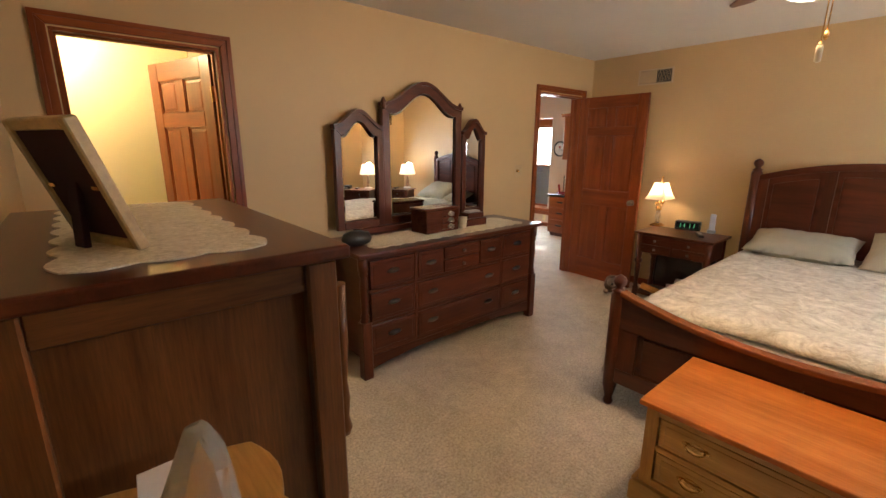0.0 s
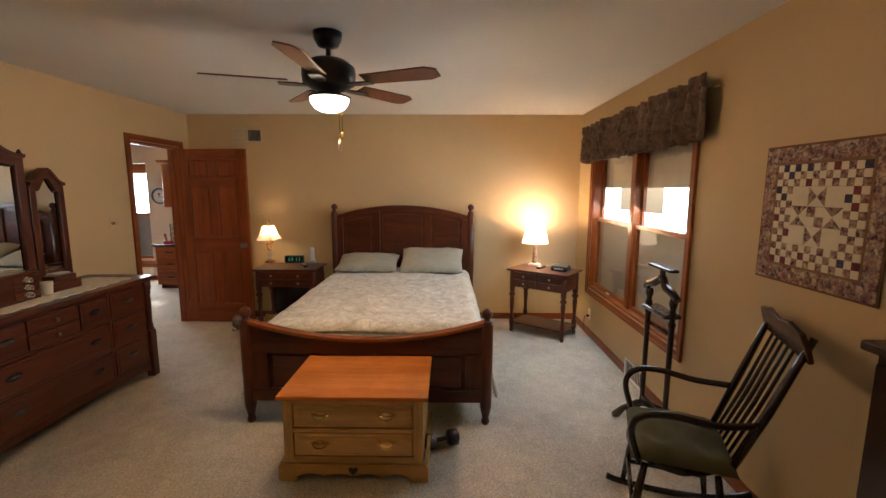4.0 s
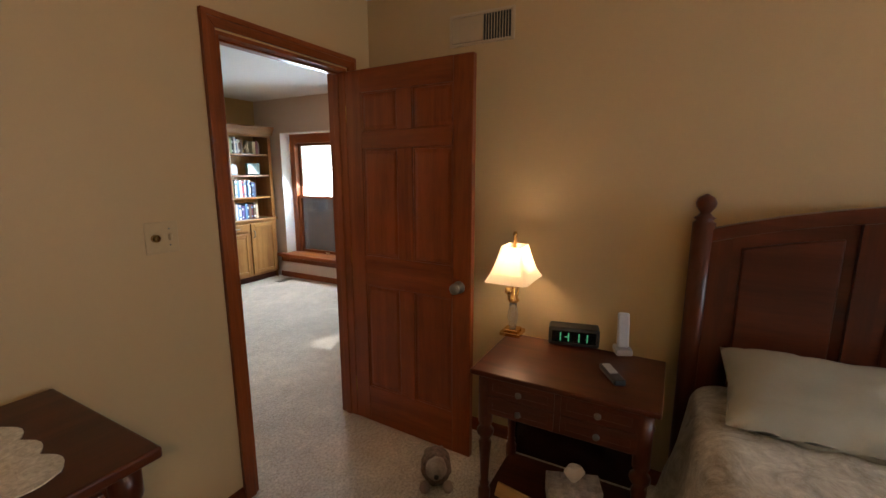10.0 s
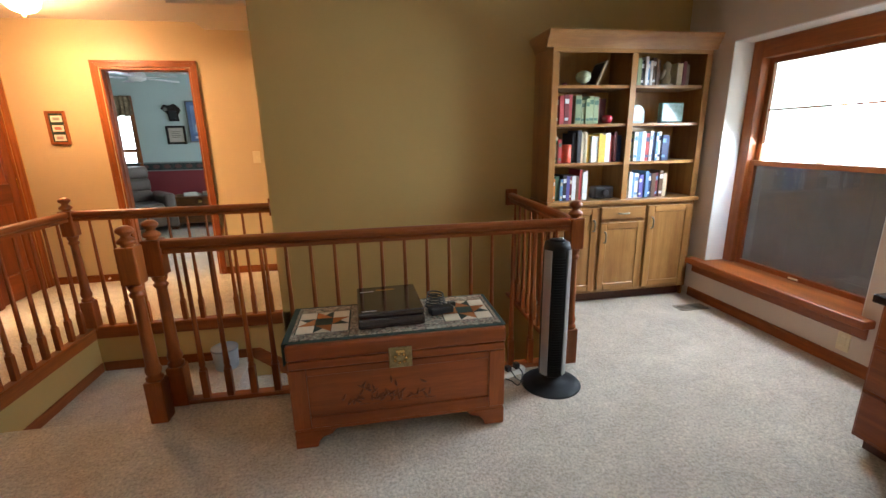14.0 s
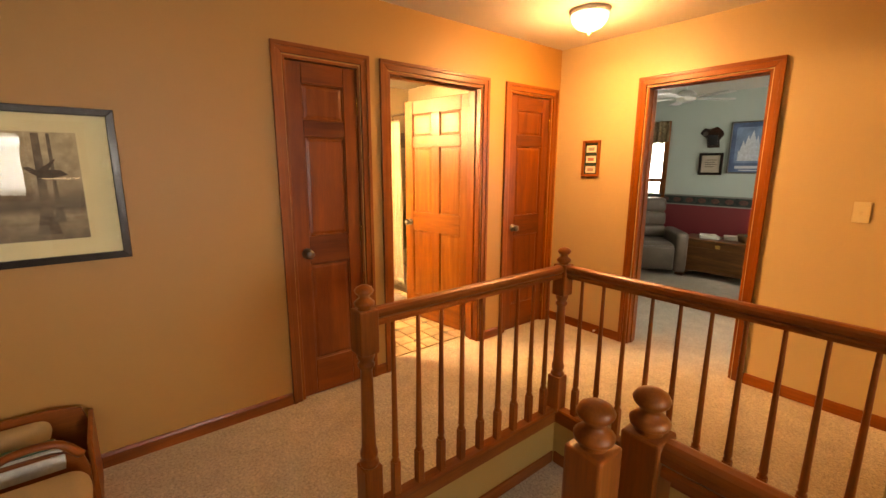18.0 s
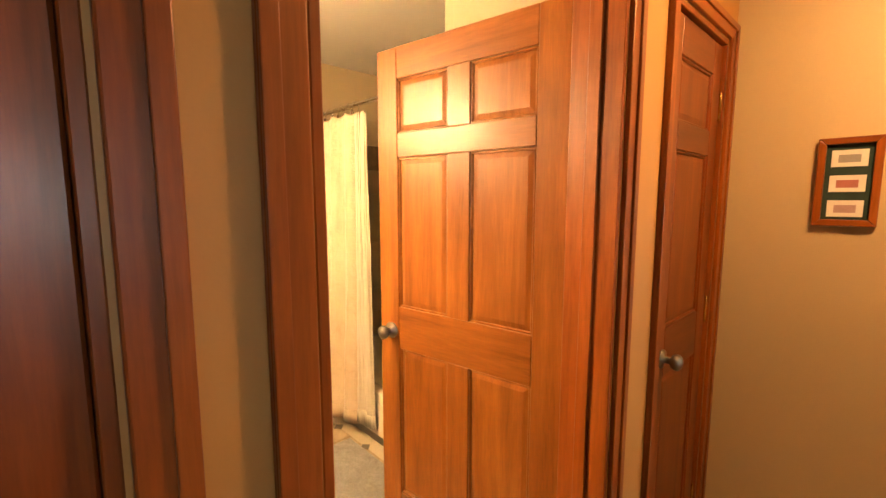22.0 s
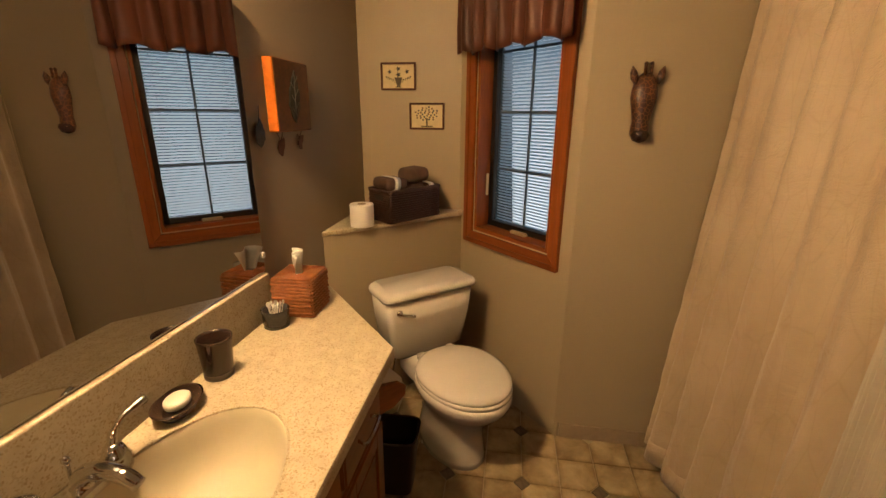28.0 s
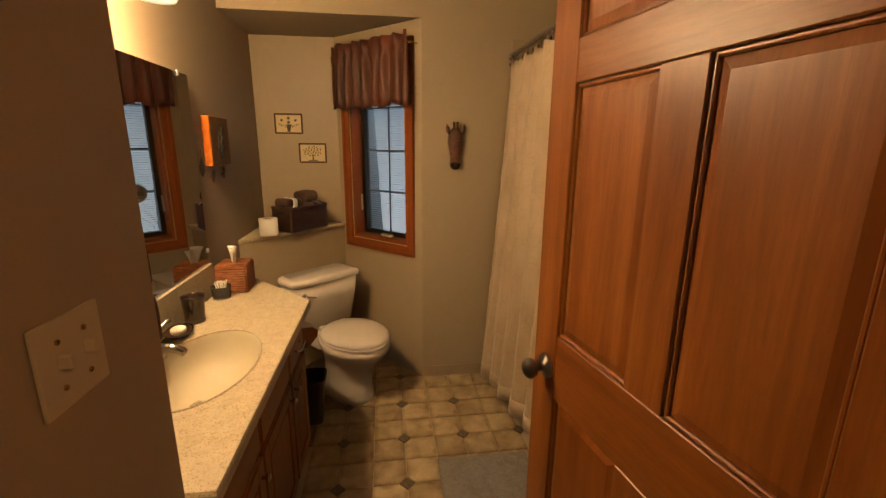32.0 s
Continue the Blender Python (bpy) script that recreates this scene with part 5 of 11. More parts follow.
part("stem", lathe([(0.02, 0.158), (0.03, 0.17), (0.018, 0.185), (0.01, 0.2), (0.008, 0.48), (0.012, 0.485), (0.006, 0.50)], 12), BRASS, tl)
for s in (-1, 1):
    part("candle_arm", tube(curve_pts([(0, 0, 0.19), (s * 0.03, 0, 0.175), (s * 0.06, 0, 0.185), (s * 0.07, 0, 0.225)], 5), 0.006, 6), BRASS, tl)
    part("candle_cup", moved(lathe([(0.008, 0.215), (0.018, 0.225), (0.014, 0.25)], 10), Matrix.Translation((s * 0.07, 0, 0))), BRASS, tl)
part("shade", shade_bm(0.158, 0.075, 0.275, 0.435, 40, True), LSHADE, tl, "square flared cream fabric shade")
tl2 = thing("table_lamp", pose(4.545, -0.90, 0.722), "lit white ceramic lamp with a pale pleated shade", "table lamp")
part("base", lathe([(0.07, 0), (0.07, 0.012), (0.05, 0.02), (0.02, 0.03)], 20), WHITEPLASTIC, tl2)
part("figurine", lathe([(0.03, 0.02), (0.036, 0.06), (0.024, 0.10), (0.032, 0.135), (0.018, 0.165), (0.022, 0.185), (0.01, 0.21), (0.01, 0.25)], 16), plain("figurine_brown", (0.45, 0.30, 0.18), 0.4, 0.5, 14), tl2, "small painted ceramic figure stem")
part("shade", shade_bm(0.15, 0.105, 0.255, 0.435, 32), LSHADE2, tl2, "pale drum-cone shade")
# things on the nightstands
ck = thing("clock_radio", pose(4.61, 1.90, 0.722, 0, 0, -78), "black digital clock radio with green digits", "clock radio")
part("case", box(-0.11, 0.11, -0.045, 0.045, 0, 0.085, 0.012, 3), BLACK, ck)
part("display", box(-0.095, 0.095, -0.0475, -0.044, 0.018, 0.072, 0.002, 1), plain("display_black", (0.004, 0.006, 0.005), 0.1, 0.0), ck)
GREEN = glow("led_green", (0.2, 1.0, 0.45), 0.35, (0.02, 0.05, 0.03))
for i, x in enumerate((-0.06, -0.025, 0.02, 0.055)):
    b = box(x, x + 0.005, -0.0495, -0.0476, 0.026, 0.044)
    box(x, x + 0.005, -0.0495, -0.0476, 0.047, 0.064, 0, 1, b)
    if i == 1:
        box(x - 0.014, x + 0.003, -0.0495, -0.0476, 0.0435, 0.0475, 0, 1, b)
    part("digit", b, GREEN, ck)
ph = thing("cordless_phone", pose(4.60, 1.69, 0.722, 0, 0, -70), "grey cordless phone standing in its charger", "phone")
part("charger", box(-0.035, 0.035, -0.04, 0.04, 0, 0.03, 0.01, 2), plain("grey_plastic", (0.25, 0.25, 0.26), 0.35), ph)
part("handset", moved(box(-0.024, 0.024, -0.012, 0.012, 0.0, 0.15, 0.009, 2), Matrix.Translation((0, 0, 0.028)) @ Matrix.Rotation(radians(-8), 4, "X")), plain("silver_plastic", (0.42, 0.43, 0.45), 0.3), ph)
def remote(m, label):
    r = thing("remote_control", m, label, "remote control")
    part("body", box(-0.022, 0.022, -0.075, 0.075, 0, 0.022, 0.006, 2), BLACK, r)
    part("keypad", box(-0.016, 0.016, -0.02, 0.062, 0.0225, 0.0255, 0.001, 1), plain("pale_grey_plastic", (0.42, 0.42, 0.44), 0.4), r)
remote(pose(4.35, 1.70, 0.722, 0, 0, -60), "black and grey remote control on the nightstand")
remote(pose(4.33, -0.93, 0.722, 0, 0, 50), "black remote control on the corner nightstand")
al = thing("alarm_clock", pose(4.22, -1.12, 0.722, 0, 0, -126), "small black wedge-shaped alarm clock", "alarm clock")
part("case", prism([(-0.07, 0), (0.07, 0), (0.07, 0.02), (0.03, 0.065), (-0.07, 0.05)], -0.09, 0.09, "x", 0.012), BLACK, al)
part("face", box(-0.05, 0.05, -0.074, -0.069, 0.012, 0.03, 0.002, 1), plain("pale_grey_face", (0.4, 0.4, 0.42), 0.3), al)
tx = thing("tissue_box", pose(4.37, 1.82, 0.117, 0, 0, -70), "patterned tissue box with a tissue pulled up", "tissue box")
part("carton", box(-0.11, 0.11, -0.055, 0.055, 0, 0.09, 0.002, 1), plain("tissue_carton", (0.50, 0.44, 0.42), 0.7, 0.35, 26, 90, 0.0), tx)
TISSUE = plain("tissue_white", (0.75, 0.73, 0.70), 0.9)
def tissue_bm(s=1.0, seed=0):
    b = bmesh.new()
    seg = 9
    rings = []
    for k, (r, z) in enumerate(((0.012, 0), (0.03, 0.025), (0.045, 0.05), (0.03, 0.075))):
        rings.append([b.verts.new((s * r * (1 + .5 * noise.noise((i * 1.3, k, seed))) * math.cos(6.283 * i / seg), s * r * .6 * math.sin(6.283 * i / seg), s * (z + .018 * noise.noise((i, k * 2, seed + 4))))) for i in range(seg)])
    for a, c in zip(rings, rings[1:]):
        for i in range(seg):
            b.faces.new((a[i], a[(i + 1) % seg], c[(i + 1) % seg], c[i])).smooth = True
    return b
part("tissue", tissue_bm(), TISSUE, tx, "crumpled white tissue", pose(0, 0, 0.088))
tagged(part("wooden_board", box(-0.25, 0.25, -0.006, 0.006, 0, 0.06, 0.003, 1), PINE["x"], m=pose(4.20, 1.86, 0.118, -12, 10, -88)), "narrow pine board leaning on the lower shelf", "board")
pl = thing("plush_toy", pose(4.32, 2.46, 0.0, 0, 0, -60), "grey-brown plush hedgehog toy sitting on the carpet", "plush toy")
FUR = plain("plush_fur", (0.20, 0.14, 0.11), 1.0, 0.45, 40, 160, 1.0, dist=0.01)
def blob(r, s, seed, amp=0.12, sub=3):
    b = bmesh.new()
    bmesh.ops.create_icosphere(b, subdivisions=sub, radius=1)
    for v in b.verts:
        v.co = Vector(v.co.x * Vector((1, 0, 0)) + v.co.y * Vector((0, 1, 0)) + v.co.z * Vector((0, 0, 1))) * (1 + amp * noise.noise(v.co * 3 + Vector((seed, 0, 0))))
        v.co = Vector((v.co.x * s[0], v.co.y * s[1], v.co.z * s[2])) * r
    return b
part("body", moved(blob(0.085, (0.85, 1.0, 1.05), 1, .2), Matrix.Translation((0, 0, 0.085))), FUR, pl, smooth=True)
part("head", moved(blob(0.055, (0.9, 1.0, 0.9), 5, .12), Matrix.Translation((0, -0.075, 0.125))), plain("plush_face", (0.34, 0.27, 0.22), 1.0, 0.2, 30), pl, smooth=True)
part("nose", moved(blob(0.012, (1, 1, 1), 2, 0), Matrix.Translation((0, -0.13, 0.122))), BLACK, pl)
for s in (-1, 1):
    part("paw", moved(blob(0.028, (0.9, 1.4, 0.7), 7, .1), Matrix.Translation((s * 0.055, -0.07, 0.022))), plain("plush_paw", (0.30, 0.22, 0.18), 1.0), pl, smooth=True)

# ceiling fan
fan = thing("ceiling_fan", pose(2.175, 0.768, 0), "dark five-blade ceiling fan with a lit glass bowl", "ceiling fan")
part("canopy", lathe([(0.02, 2.355), (0.055, 2.365), (0.075, 2.40), (0.08, 2.4385)], 20), BLACKMETAL, fan)
part("downrod", lathe([(0.014, 2.30), (0.014, 2.36)], 10), BLACKMETAL, fan)
part("motor", lathe([(0.05, 2.125), (0.10, 2.14), (0.145, 2.165), (0.15, 2.215), (0.145, 2.255), (0.10, 2.29), (0.03, 2.305)], 28), BLACKMETAL, fan)
part("light_collar", lathe([(0.11, 2.088), (0.12, 2.095), (0.075, 2.11), (0.05, 2.126)], 24), BLACKMETAL, fan)
BOWL = glow("fan_bowl", (1.0, 0.82, 0.58), 9.0)
bowl = part("glass_bowl", lathe([(0.004, 2.012), (0.05, 2.017), (0.085, 2.035), (0.105, 2.065), (0.108, 2.088)], 28), BOWL, fan, "glowing frosted glass bowl")
bowl.visible_shadow = False
BLADE = woods("fan_blade", (0.075, 0.028, 0.014), (0.13, 0.05, 0.024), rough=0.35)
for k in range(5):
    M2 = Matrix.Rotation(radians(-109 + 72 * k), 4, "Z")
    bl = part("blade", moved(moved(prism([(0.22, -0.055), (0.60, -0.068), (0.655, -0.04), (0.655, 0.04), (0.60, 0.068), (0.22, 0.055)], 2.158, 2.166, "z", 0.003), Matrix.Translation((0, 0, -2.162)) @ Matrix.Identity(4)), M2 @ Matrix.Translation((0, 0, 2.175)) @ Matrix.Rotation(radians(-12), 4, "X")), BLADE["x"], fan)
    part("blade_iron", moved(prism([(0.11, -0.018), (0.19, -0.04), (0.27, -0.03), (0.27, 0.03), (0.19, 0.04), (0.11, 0.018)], 2.15, 2.157, "z", 0.002), M2), BLACKMETAL, bl)
for x, z in ((-0.03, 1.86), (0.03, 1.905)):
    b = tube([(x, -0.06, 2.09), (x, -0.06, z)], 0.0022, 5)
    join(b, moved(lathe([(0.003, z - .03), (0.008, z - .02), (0.007, z)], 8), Matrix.Translation((x, -0.06, 0))))
    part("pull_chain", b, BRASS, fan)
part("fob", lathe([(0.003, 1.795), (0.010, 1.80), (0.010, 1.845), (0.004, 1.858)], 10), IVORY, fan, "ivory pull-chain fob", m=Matrix.Translation((-0.03, -0.06, 0)))


# valance over the windows
def valance(name, x0, x1, y, z0, z1, material, label, folds, depth=0.05, n=180, m=None):
    """A gathered curtain heading: folds deepen downwards, a ruffle stands above the rod."""
    b = bmesh.new()
    rows_ = []
    zs = [0, .12, .3, .5, .7, .82, .86, .90, 1.0]
    for k, t in enumerate(zs):
        row = []
        for i in range(n + 1):
            u = i / n
            ph = u * folds * 2 * math.pi + 3.2 * noise.noise((u * folds * .45, 0.3 + t * 0.35, 7))
            amp = depth * (0.55 if t < .8 else (0.22 if t < .9 else 0.5)) * (1 + .9 * noise.noise((u * 9, t * 1.6, 2)))
            dz = 0.012 * math.sin(ph * .5) * (1 if t == 0 else 0) + (0.40 * depth * (1 + noise.noise((u * folds * 1.3, 4, 1)))) * (1 if t == 1 else 0)
            row.append(b.verts.new((x0 + (x1 - x0) * u + .01 * math.cos(ph) * (1 - t), y + amp * math.sin(ph), z0 + (z1 - z0) * t + dz)))
        rows_.append(row)
    for a, c in zip(rows_, rows_[1:]):
        for i in range(n):
            b.faces.new((a[i], a[i + 1], c[i + 1], c[i])).smooth = True
    v = thing(name, m or Matrix.Identity(4), label, "valance")
    o = part("fabric", b, material, v, smooth=True)
    md = o.modifiers.new("thick", "SOLIDIFY")
    md.thickness = 0.003
    return v


def valance_mat(name, c1, c2, c3):
    m, nt, b = nodes_of(name)
    v = nt.nodes.new("ShaderNodeTexCoord").outputs["Object"]
    a, _ = two_tone(nt, v, rgb(c1), rgb(c2), 14, 5, 0.7, 1.5)
    g, h2 = two_tone(nt, v, rgb(c3), (1, 1, 1, 1), 34, 4, 0.6)
    nt.links.new(mixed(nt, a, g, 0.6), b.inputs["Base Color"])
    b.inputs["Roughness"].default_value = 0.9
    bumped(nt, b, h2, 0.3, 0.002)
    return m


VAL1 = valance_mat("valance_tapestry", (0.045, 0.028, 0.020), (0.20, 0.135, 0.085), (0.55, 0.50, 0.48))
va = valance("valance", 2.20, 4.50, -1.375, 1.865, 2.215, VAL1, "gathered dark tapestry valance over the windows", 17, 0.062, 320)
part("rod", tube([(2.196, -1.412, 2.165), (4.504, -1.412, 2.165)], 0.008, 8), BRASS, va)
for x in (2.20, 4.50):
    part("rod_return", tube([(x, -1.412, 2.165), (x, -1.45, 2.165)], 0.007, 6), BRASS, va)

# wall quilt
qs = 0.62
qt = thing("wall_quilt", pose(1.80, -1.4500, 1.165, 0, 0, 180), "patchwork star quilt hanging on the wall", "quilt")
PATCH = [plain("patch_cream", (0.62, 0.56, 0.42), 0.9, 0.06, 12, 200, 0.3), plain("patch_navy", (0.045, 0.04, 0.09), 0.9, 0.5, 30, 120, 0.3), plain("patch_burgundy", (0.17, 0.03, 0.045), 0.9, 0.45, 30, 120, 0.3), plain("patch_tan", (0.40, 0.29, 0.17), 0.9, 0.3, 30, 120, 0.3)]
rg = random.Random(5)
part("binding", box(0, qs, -0.004, 0, 0, qs, 0.001, 1), plain("quilt_binding_rust", (0.16, 0.07, 0.035), 0.9, 0.2, 20, 150, 0.3), qt)
def patch(poly, k):
    b = prism(poly, -0.0085, -0.004, "y", 0.0)
    part("patch", b, PATCH[k], qt)
bw = 0.075
PRINT, nt, bs_ = nodes_of("quilt_floral_print")
v = nt.nodes.new("ShaderNodeTexCoord").outputs["Object"]
a0, _ = two_tone(nt, v, (0.045, 0.022, 0.055, 1), (0.55, 0.47, 0.34, 1), 48, 3, 0.6, 0.8)
a1, _ = two_tone(nt, v, (0.55, 0.22, 0.26, 1), (1.05, 1.0, 0.95, 1), 30, 2, 0.5, 0.5)
nt.links.new(mixed(nt, a0, a1, 0.9), bs_.inputs["Base Color"])
bs_.inputs["Roughness"].default_value = 0.95
PATCH.append(PRINT)
SASH = plain("quilt_sash_tan", (0.22, 0.13, 0.065), 0.9, 0.2, 30, 150, 0.3)
for x0, x1, z0, z1 in ((0.010, qs - .010, 0.010, bw), (0.010, qs - .010, qs - bw, qs - .010), (0.010, bw, bw + .001, qs - bw - .001), (qs - bw, qs - .010, bw + .001, qs - bw - .001)):
    part("border", box(x0, x1, -0.0085, -0.004, z0, z1, 0.0015, 1), PRINT, qt, "floral printed border strip")
for x0, x1, z0, z1 in ((bw + .001, qs - bw - .001, bw + .001, bw + .011), (bw + .001, qs - bw - .001, qs - bw - .011, qs - bw - .001), (bw + .001, bw + .011, bw + .012, qs - bw - .012), (qs - bw - .011, qs - bw - .001, bw + .012, qs - bw - .012)):
    part("sash", box(x0, x1, -0.0085, -0.004, z0, z1, 0.001, 1), SASH, qt, "tan sash strip")
inner0, N = bw + .012, 14
cell = (qs - 2 * inner0) / N
for i in range(N):
    for j in range(N):
        if 3 <= i < 11 and 3 <= j < 11:
            continue
        x, z = inner0 + i * cell, inner0 + j * cell
        patch([(x, z), (x + cell - .001, z), (x + cell - .001, z + cell - .001), (x, z + cell - .001)], 0 if (i + j) % 2 else rg.choice((4, 4, 4, 1, 2)))
c0, S = inner0 + 3 * cell, 8 * cell
for i in range(3):
    for j in range(3):
        x, z, s = c0 + i * S / 3, c0 + j * S / 3, S / 3 - .001
        mid = (x + s / 2, z + s / 2)
        cs = [(x, z), (x + s, z), (x + s, z + s), (x, z + s)]
        if (i, j) == (1, 1):
            for a_ in range(2):
                for b_ in range(2):
                    patch([(x + a_ * s / 2, z + b_ * s / 2), (x + (a_ + 1) * s / 2 - .001, z + b_ * s / 2), (x + (a_ + 1) * s / 2 - .001, z + (b_ + 1) * s / 2 - .001), (x + a_ * s / 2, z + (b_ + 1) * s / 2 - .001)], (0, 4)[(a_ + b_) % 2])
        elif (i + j) % 2:
            for e in range(4):
                out_e = {(1, 0): (1, 3), (1, 2): (1, 3), (0, 1): (0, 2), (2, 1): (0, 2)}[(i, j)]
                patch([cs[e], cs[(e + 1) % 4], mid], 4 if e in out_e else 0)
        else:
            patch(cs, 0)

# valet stand
vs = thing("valet_stand", pose(2.36, -1.27, 0, 0, 0, 0), "dark mahogany valet stand with a coat hanger top", "valet stand")
for s in (-1, 1):
    part("post", moved(turned([(0.018, 0.10), (0.02, 0.12), (0.016, 0.15), (0.018, 0.75), (0.024, 0.77), (0.016, 0.79), (0.024, 0.83), (0.016, 0.86), (0.026, 0.90), (0.02, 0.93)], 12), Matrix.Translation((s * 0.155, 0, 0))), MAHOG["z"], vs)
    f = prism([(-0.20, 0.0), (-0.16, 0.0), (-0.12, 0.05), (0.0, 0.085), (0.12, 0.05), (0.16, 0.0), (0.20, 0.0), (0.20, 0.028), (0.14, 0.075), (0.03, 0.125), (-0.03, 0.125), (-0.14, 0.075), (-0.20, 0.028)], s * 0.155 - .016, s * 0.155 + .016, "x", 0.005)
    part("foot", f, MAHOG["y"], vs)
part("hanger", tube(curve_pts([(-0.20, 0, 0.93), (-0.15, 0.01, 0.965), (-0.07, 0.01, 0.985), (0, 0, 1.03), (0.07, 0.01, 0.985), (0.15, 0.01, 0.965), (0.20, 0, 0.93)], 6), 0.024, 8), MAHOG["x"], vs)
part("hanger_neck", box(-0.02, 0.02, -0.012, 0.012, 1.0, 1.085, 0.005, 1), MAHOG["z"], vs)
part("trouser_bar", box(-0.14, 0.14, -0.03, 0.03, 1.085, 1.105, 0.006, 2), MAHOG["x"], vs)
part("tray", box(-0.15, 0.15, -0.06, 0.05, 0.80, 0.825, 0.006, 2), MAHOG["x"], vs)
part("rung", tube([(-0.155, 0, 0.70), (0.155, 0, 0.70)], 0.013, 8), MAHOG["x"], vs)
part("stretcher", box(-0.15, 0.15, -0.012, 0.012, 0.13, 0.17, 0.004, 1), MAHOG["x"], vs)

# rocking chair, facing local +y
ROCKER = pose(1.535, -0.98, 0, 0, 0, -19.5) @ Matrix.Diagonal((0.9, 0.9, 1.0, 1.0))
rc = thing("rocking_chair", ROCKER, "black spindle-back rocking chair with a green cushion", "rocking chair")
for s in (-1, 1):
    pts = [(s * 0.24, 0.32, 0.035), (s * 0.24, 0.25, 0.022), (s * 0.24, 0.05, 0.014), (s * 0.24, -0.18, 0.03), (s * 0.24, -0.36, 0.075), (s * 0.24, -0.42, 0.10)]
    part("rocker", tube(curve_pts(pts, 5), 0.017, 8), MAHOG["y"], rc)
    part("front_leg", tube([(s * 0.24, 0.23, 0.02), (s * 0.225, 0.20, 0.22), (s * 0.21, 0.17, 0.40)], [0.013, 0.021, 0.015], 10), MAHOG["z"], rc)
    part("back_leg", tube([(s * 0.24, -0.20, 0.03), (s * 0.22, -0.17, 0.22), (s * 0.20, -0.14, 0.40)], [0.013, 0.020, 0.015], 10), MAHOG["z"], rc)
    part("back_stile", tube([(s * 0.195, -0.18, 0.42), (s * 0.215, -0.30, 0.72), (s * 0.225, -0.42, 1.04)], [0.016, 0.018, 0.014], 10), MAHOG["z"], rc)
    part("arm", tube(curve_pts([(s * 0.212, -0.27, 0.655), (s * 0.25, -0.10, 0.645), (s * 0.27, 0.08, 0.665), (s * 0.27, 0.20, 0.645), (s * 0.26, 0.245, 0.57), (s * 0.24, 0.20, 0.42)], 6), 0.016, 8), MAHOG["y"], rc)
    part("side_stretcher", tube([(s * 0.23, 0.21, 0.15), (s * 0.23, -0.18, 0.15)], 0.011, 8), MAHOG["y"], rc)
part("front_stretcher", tube([(-0.23, 0.21, 0.18), (0.23, 0.21, 0.18)], 0.012, 8), MAHOG["x"], rc)
k = 24
part("seat", prism([(0.25 * math.cos(a) * (1 if math.sin(a) > 0 else .92), 0.01 + 0.235 * math.sin(a)) for a in [2 * math.pi * i / k for i in range(k)]], 0.395, 0.425, "z", 0.006), MAHOG["x"], rc)
for i in range(6):
    x = -0.15 + 0.06 * i
    part("spindle", tube([(x * .95, -0.185, 0.42), (x, -0.30, 0.68), (x * 1.05, -0.405, 0.95)], [0.007, 0.010, 0.007], 7), MAHOG["z"], rc)
o = [(-0.25, 0.0), (0.25, 0.0), (0.26, 0.06), (0.24, 0.115), (0.12, 0.135), (0.0, 0.115), (-0.12, 0.135), (-0.24, 0.115), (-0.26, 0.06)]
part("crest_rail", moved(prism(o, -0.011, 0.011, "y", 0.005), Matrix.Translation((0, -0.412, 0.945)) @ Matrix.Rotation(radians(-19), 4, "X") @ Matrix.Rotation(math.pi, 4, "Z")), woods("mahogany_worn", (0.03, 0.012, 0.006), (0.10, 0.045, 0.018), rough=0.2)["x"], rc, "crest rail worn to gold at its edges")
GREENFAB = plain("cushion_green", (0.075, 0.07, 0.028), 0.95, 0.2, 8, 160, 0.5)
b = bmesh.new()
bmesh.ops.create_grid(b, x_segments=22, y_segments=22, size=1)
for v in b.verts:
    x, y = v.co.x, v.co.y
    e = (max(0, 1 - abs(x) ** 4) * max(0, 1 - abs(y) ** 4)) ** .4
    dimp = sum(math.exp(-((x - a) ** 2 + (y - c) ** 2) * 14) for a in (-.45, .45) for c in (-.45, .45))
    v.co = Vector((x * .235, y * .225 + .01, .43 + e * .075 - .03 * dimp + .008 * noise.noise((x * 3, y * 3, 0))))
g = bmesh.ops.extrude_face_region(b, geom=b.faces[:])
for v in [q for q in g["geom"] if isinstance(q, bmesh.types.BMVert)]:
    v.co.z = 0.427
bmesh.ops.recalc_face_normals(b, faces=b.faces)
tagged(part("seat_cushion", b, GREENFAB, m=ROCKER, smooth=True), "tufted moss green cushion on the rocking chair", "cushion")

# dark cabinet at the room's end, with a cable
dc = thing("dark_cabinet", pose(0.69, -1.20, 0), "black lacquered side cabinet against the wall", "cabinet")
part("top", box(-0.27, 0.27, -0.25, 0.02, 1.10, 1.132, 0.006, 2), MAHOG["x"], dc)
part("case", box(-0.24, 0.24, -0.24, -0.01, 0.08, 1.10, 0.004, 1), MAHOG["z"], dc)
for s in (-1, 1):
    part("foot", box(s * 0.2 - .03, s * 0.2 + .03, -0.22, -0.02, 0, 0.08, 0.006, 1), MAHOG["x"], dc)
    part("door", box(min(0, s * 0.235) + .004, max(0, s * 0.235) - .004, -0.009, 0.004, 0.12, 1.07, 0.004, 1), MAHOG["z"], dc)
tagged(part("cable", tube(curve_pts([(1.02, -1.33, 0.42), (1.10, -1.32, 0.40), (1.16, -1.34, 0.28), (1.18, -1.38, 0.10), (1.20, -1.42, 0.012)], 6), 0.005, 6), BLACK), "black cable curving down to the floor", "cable")


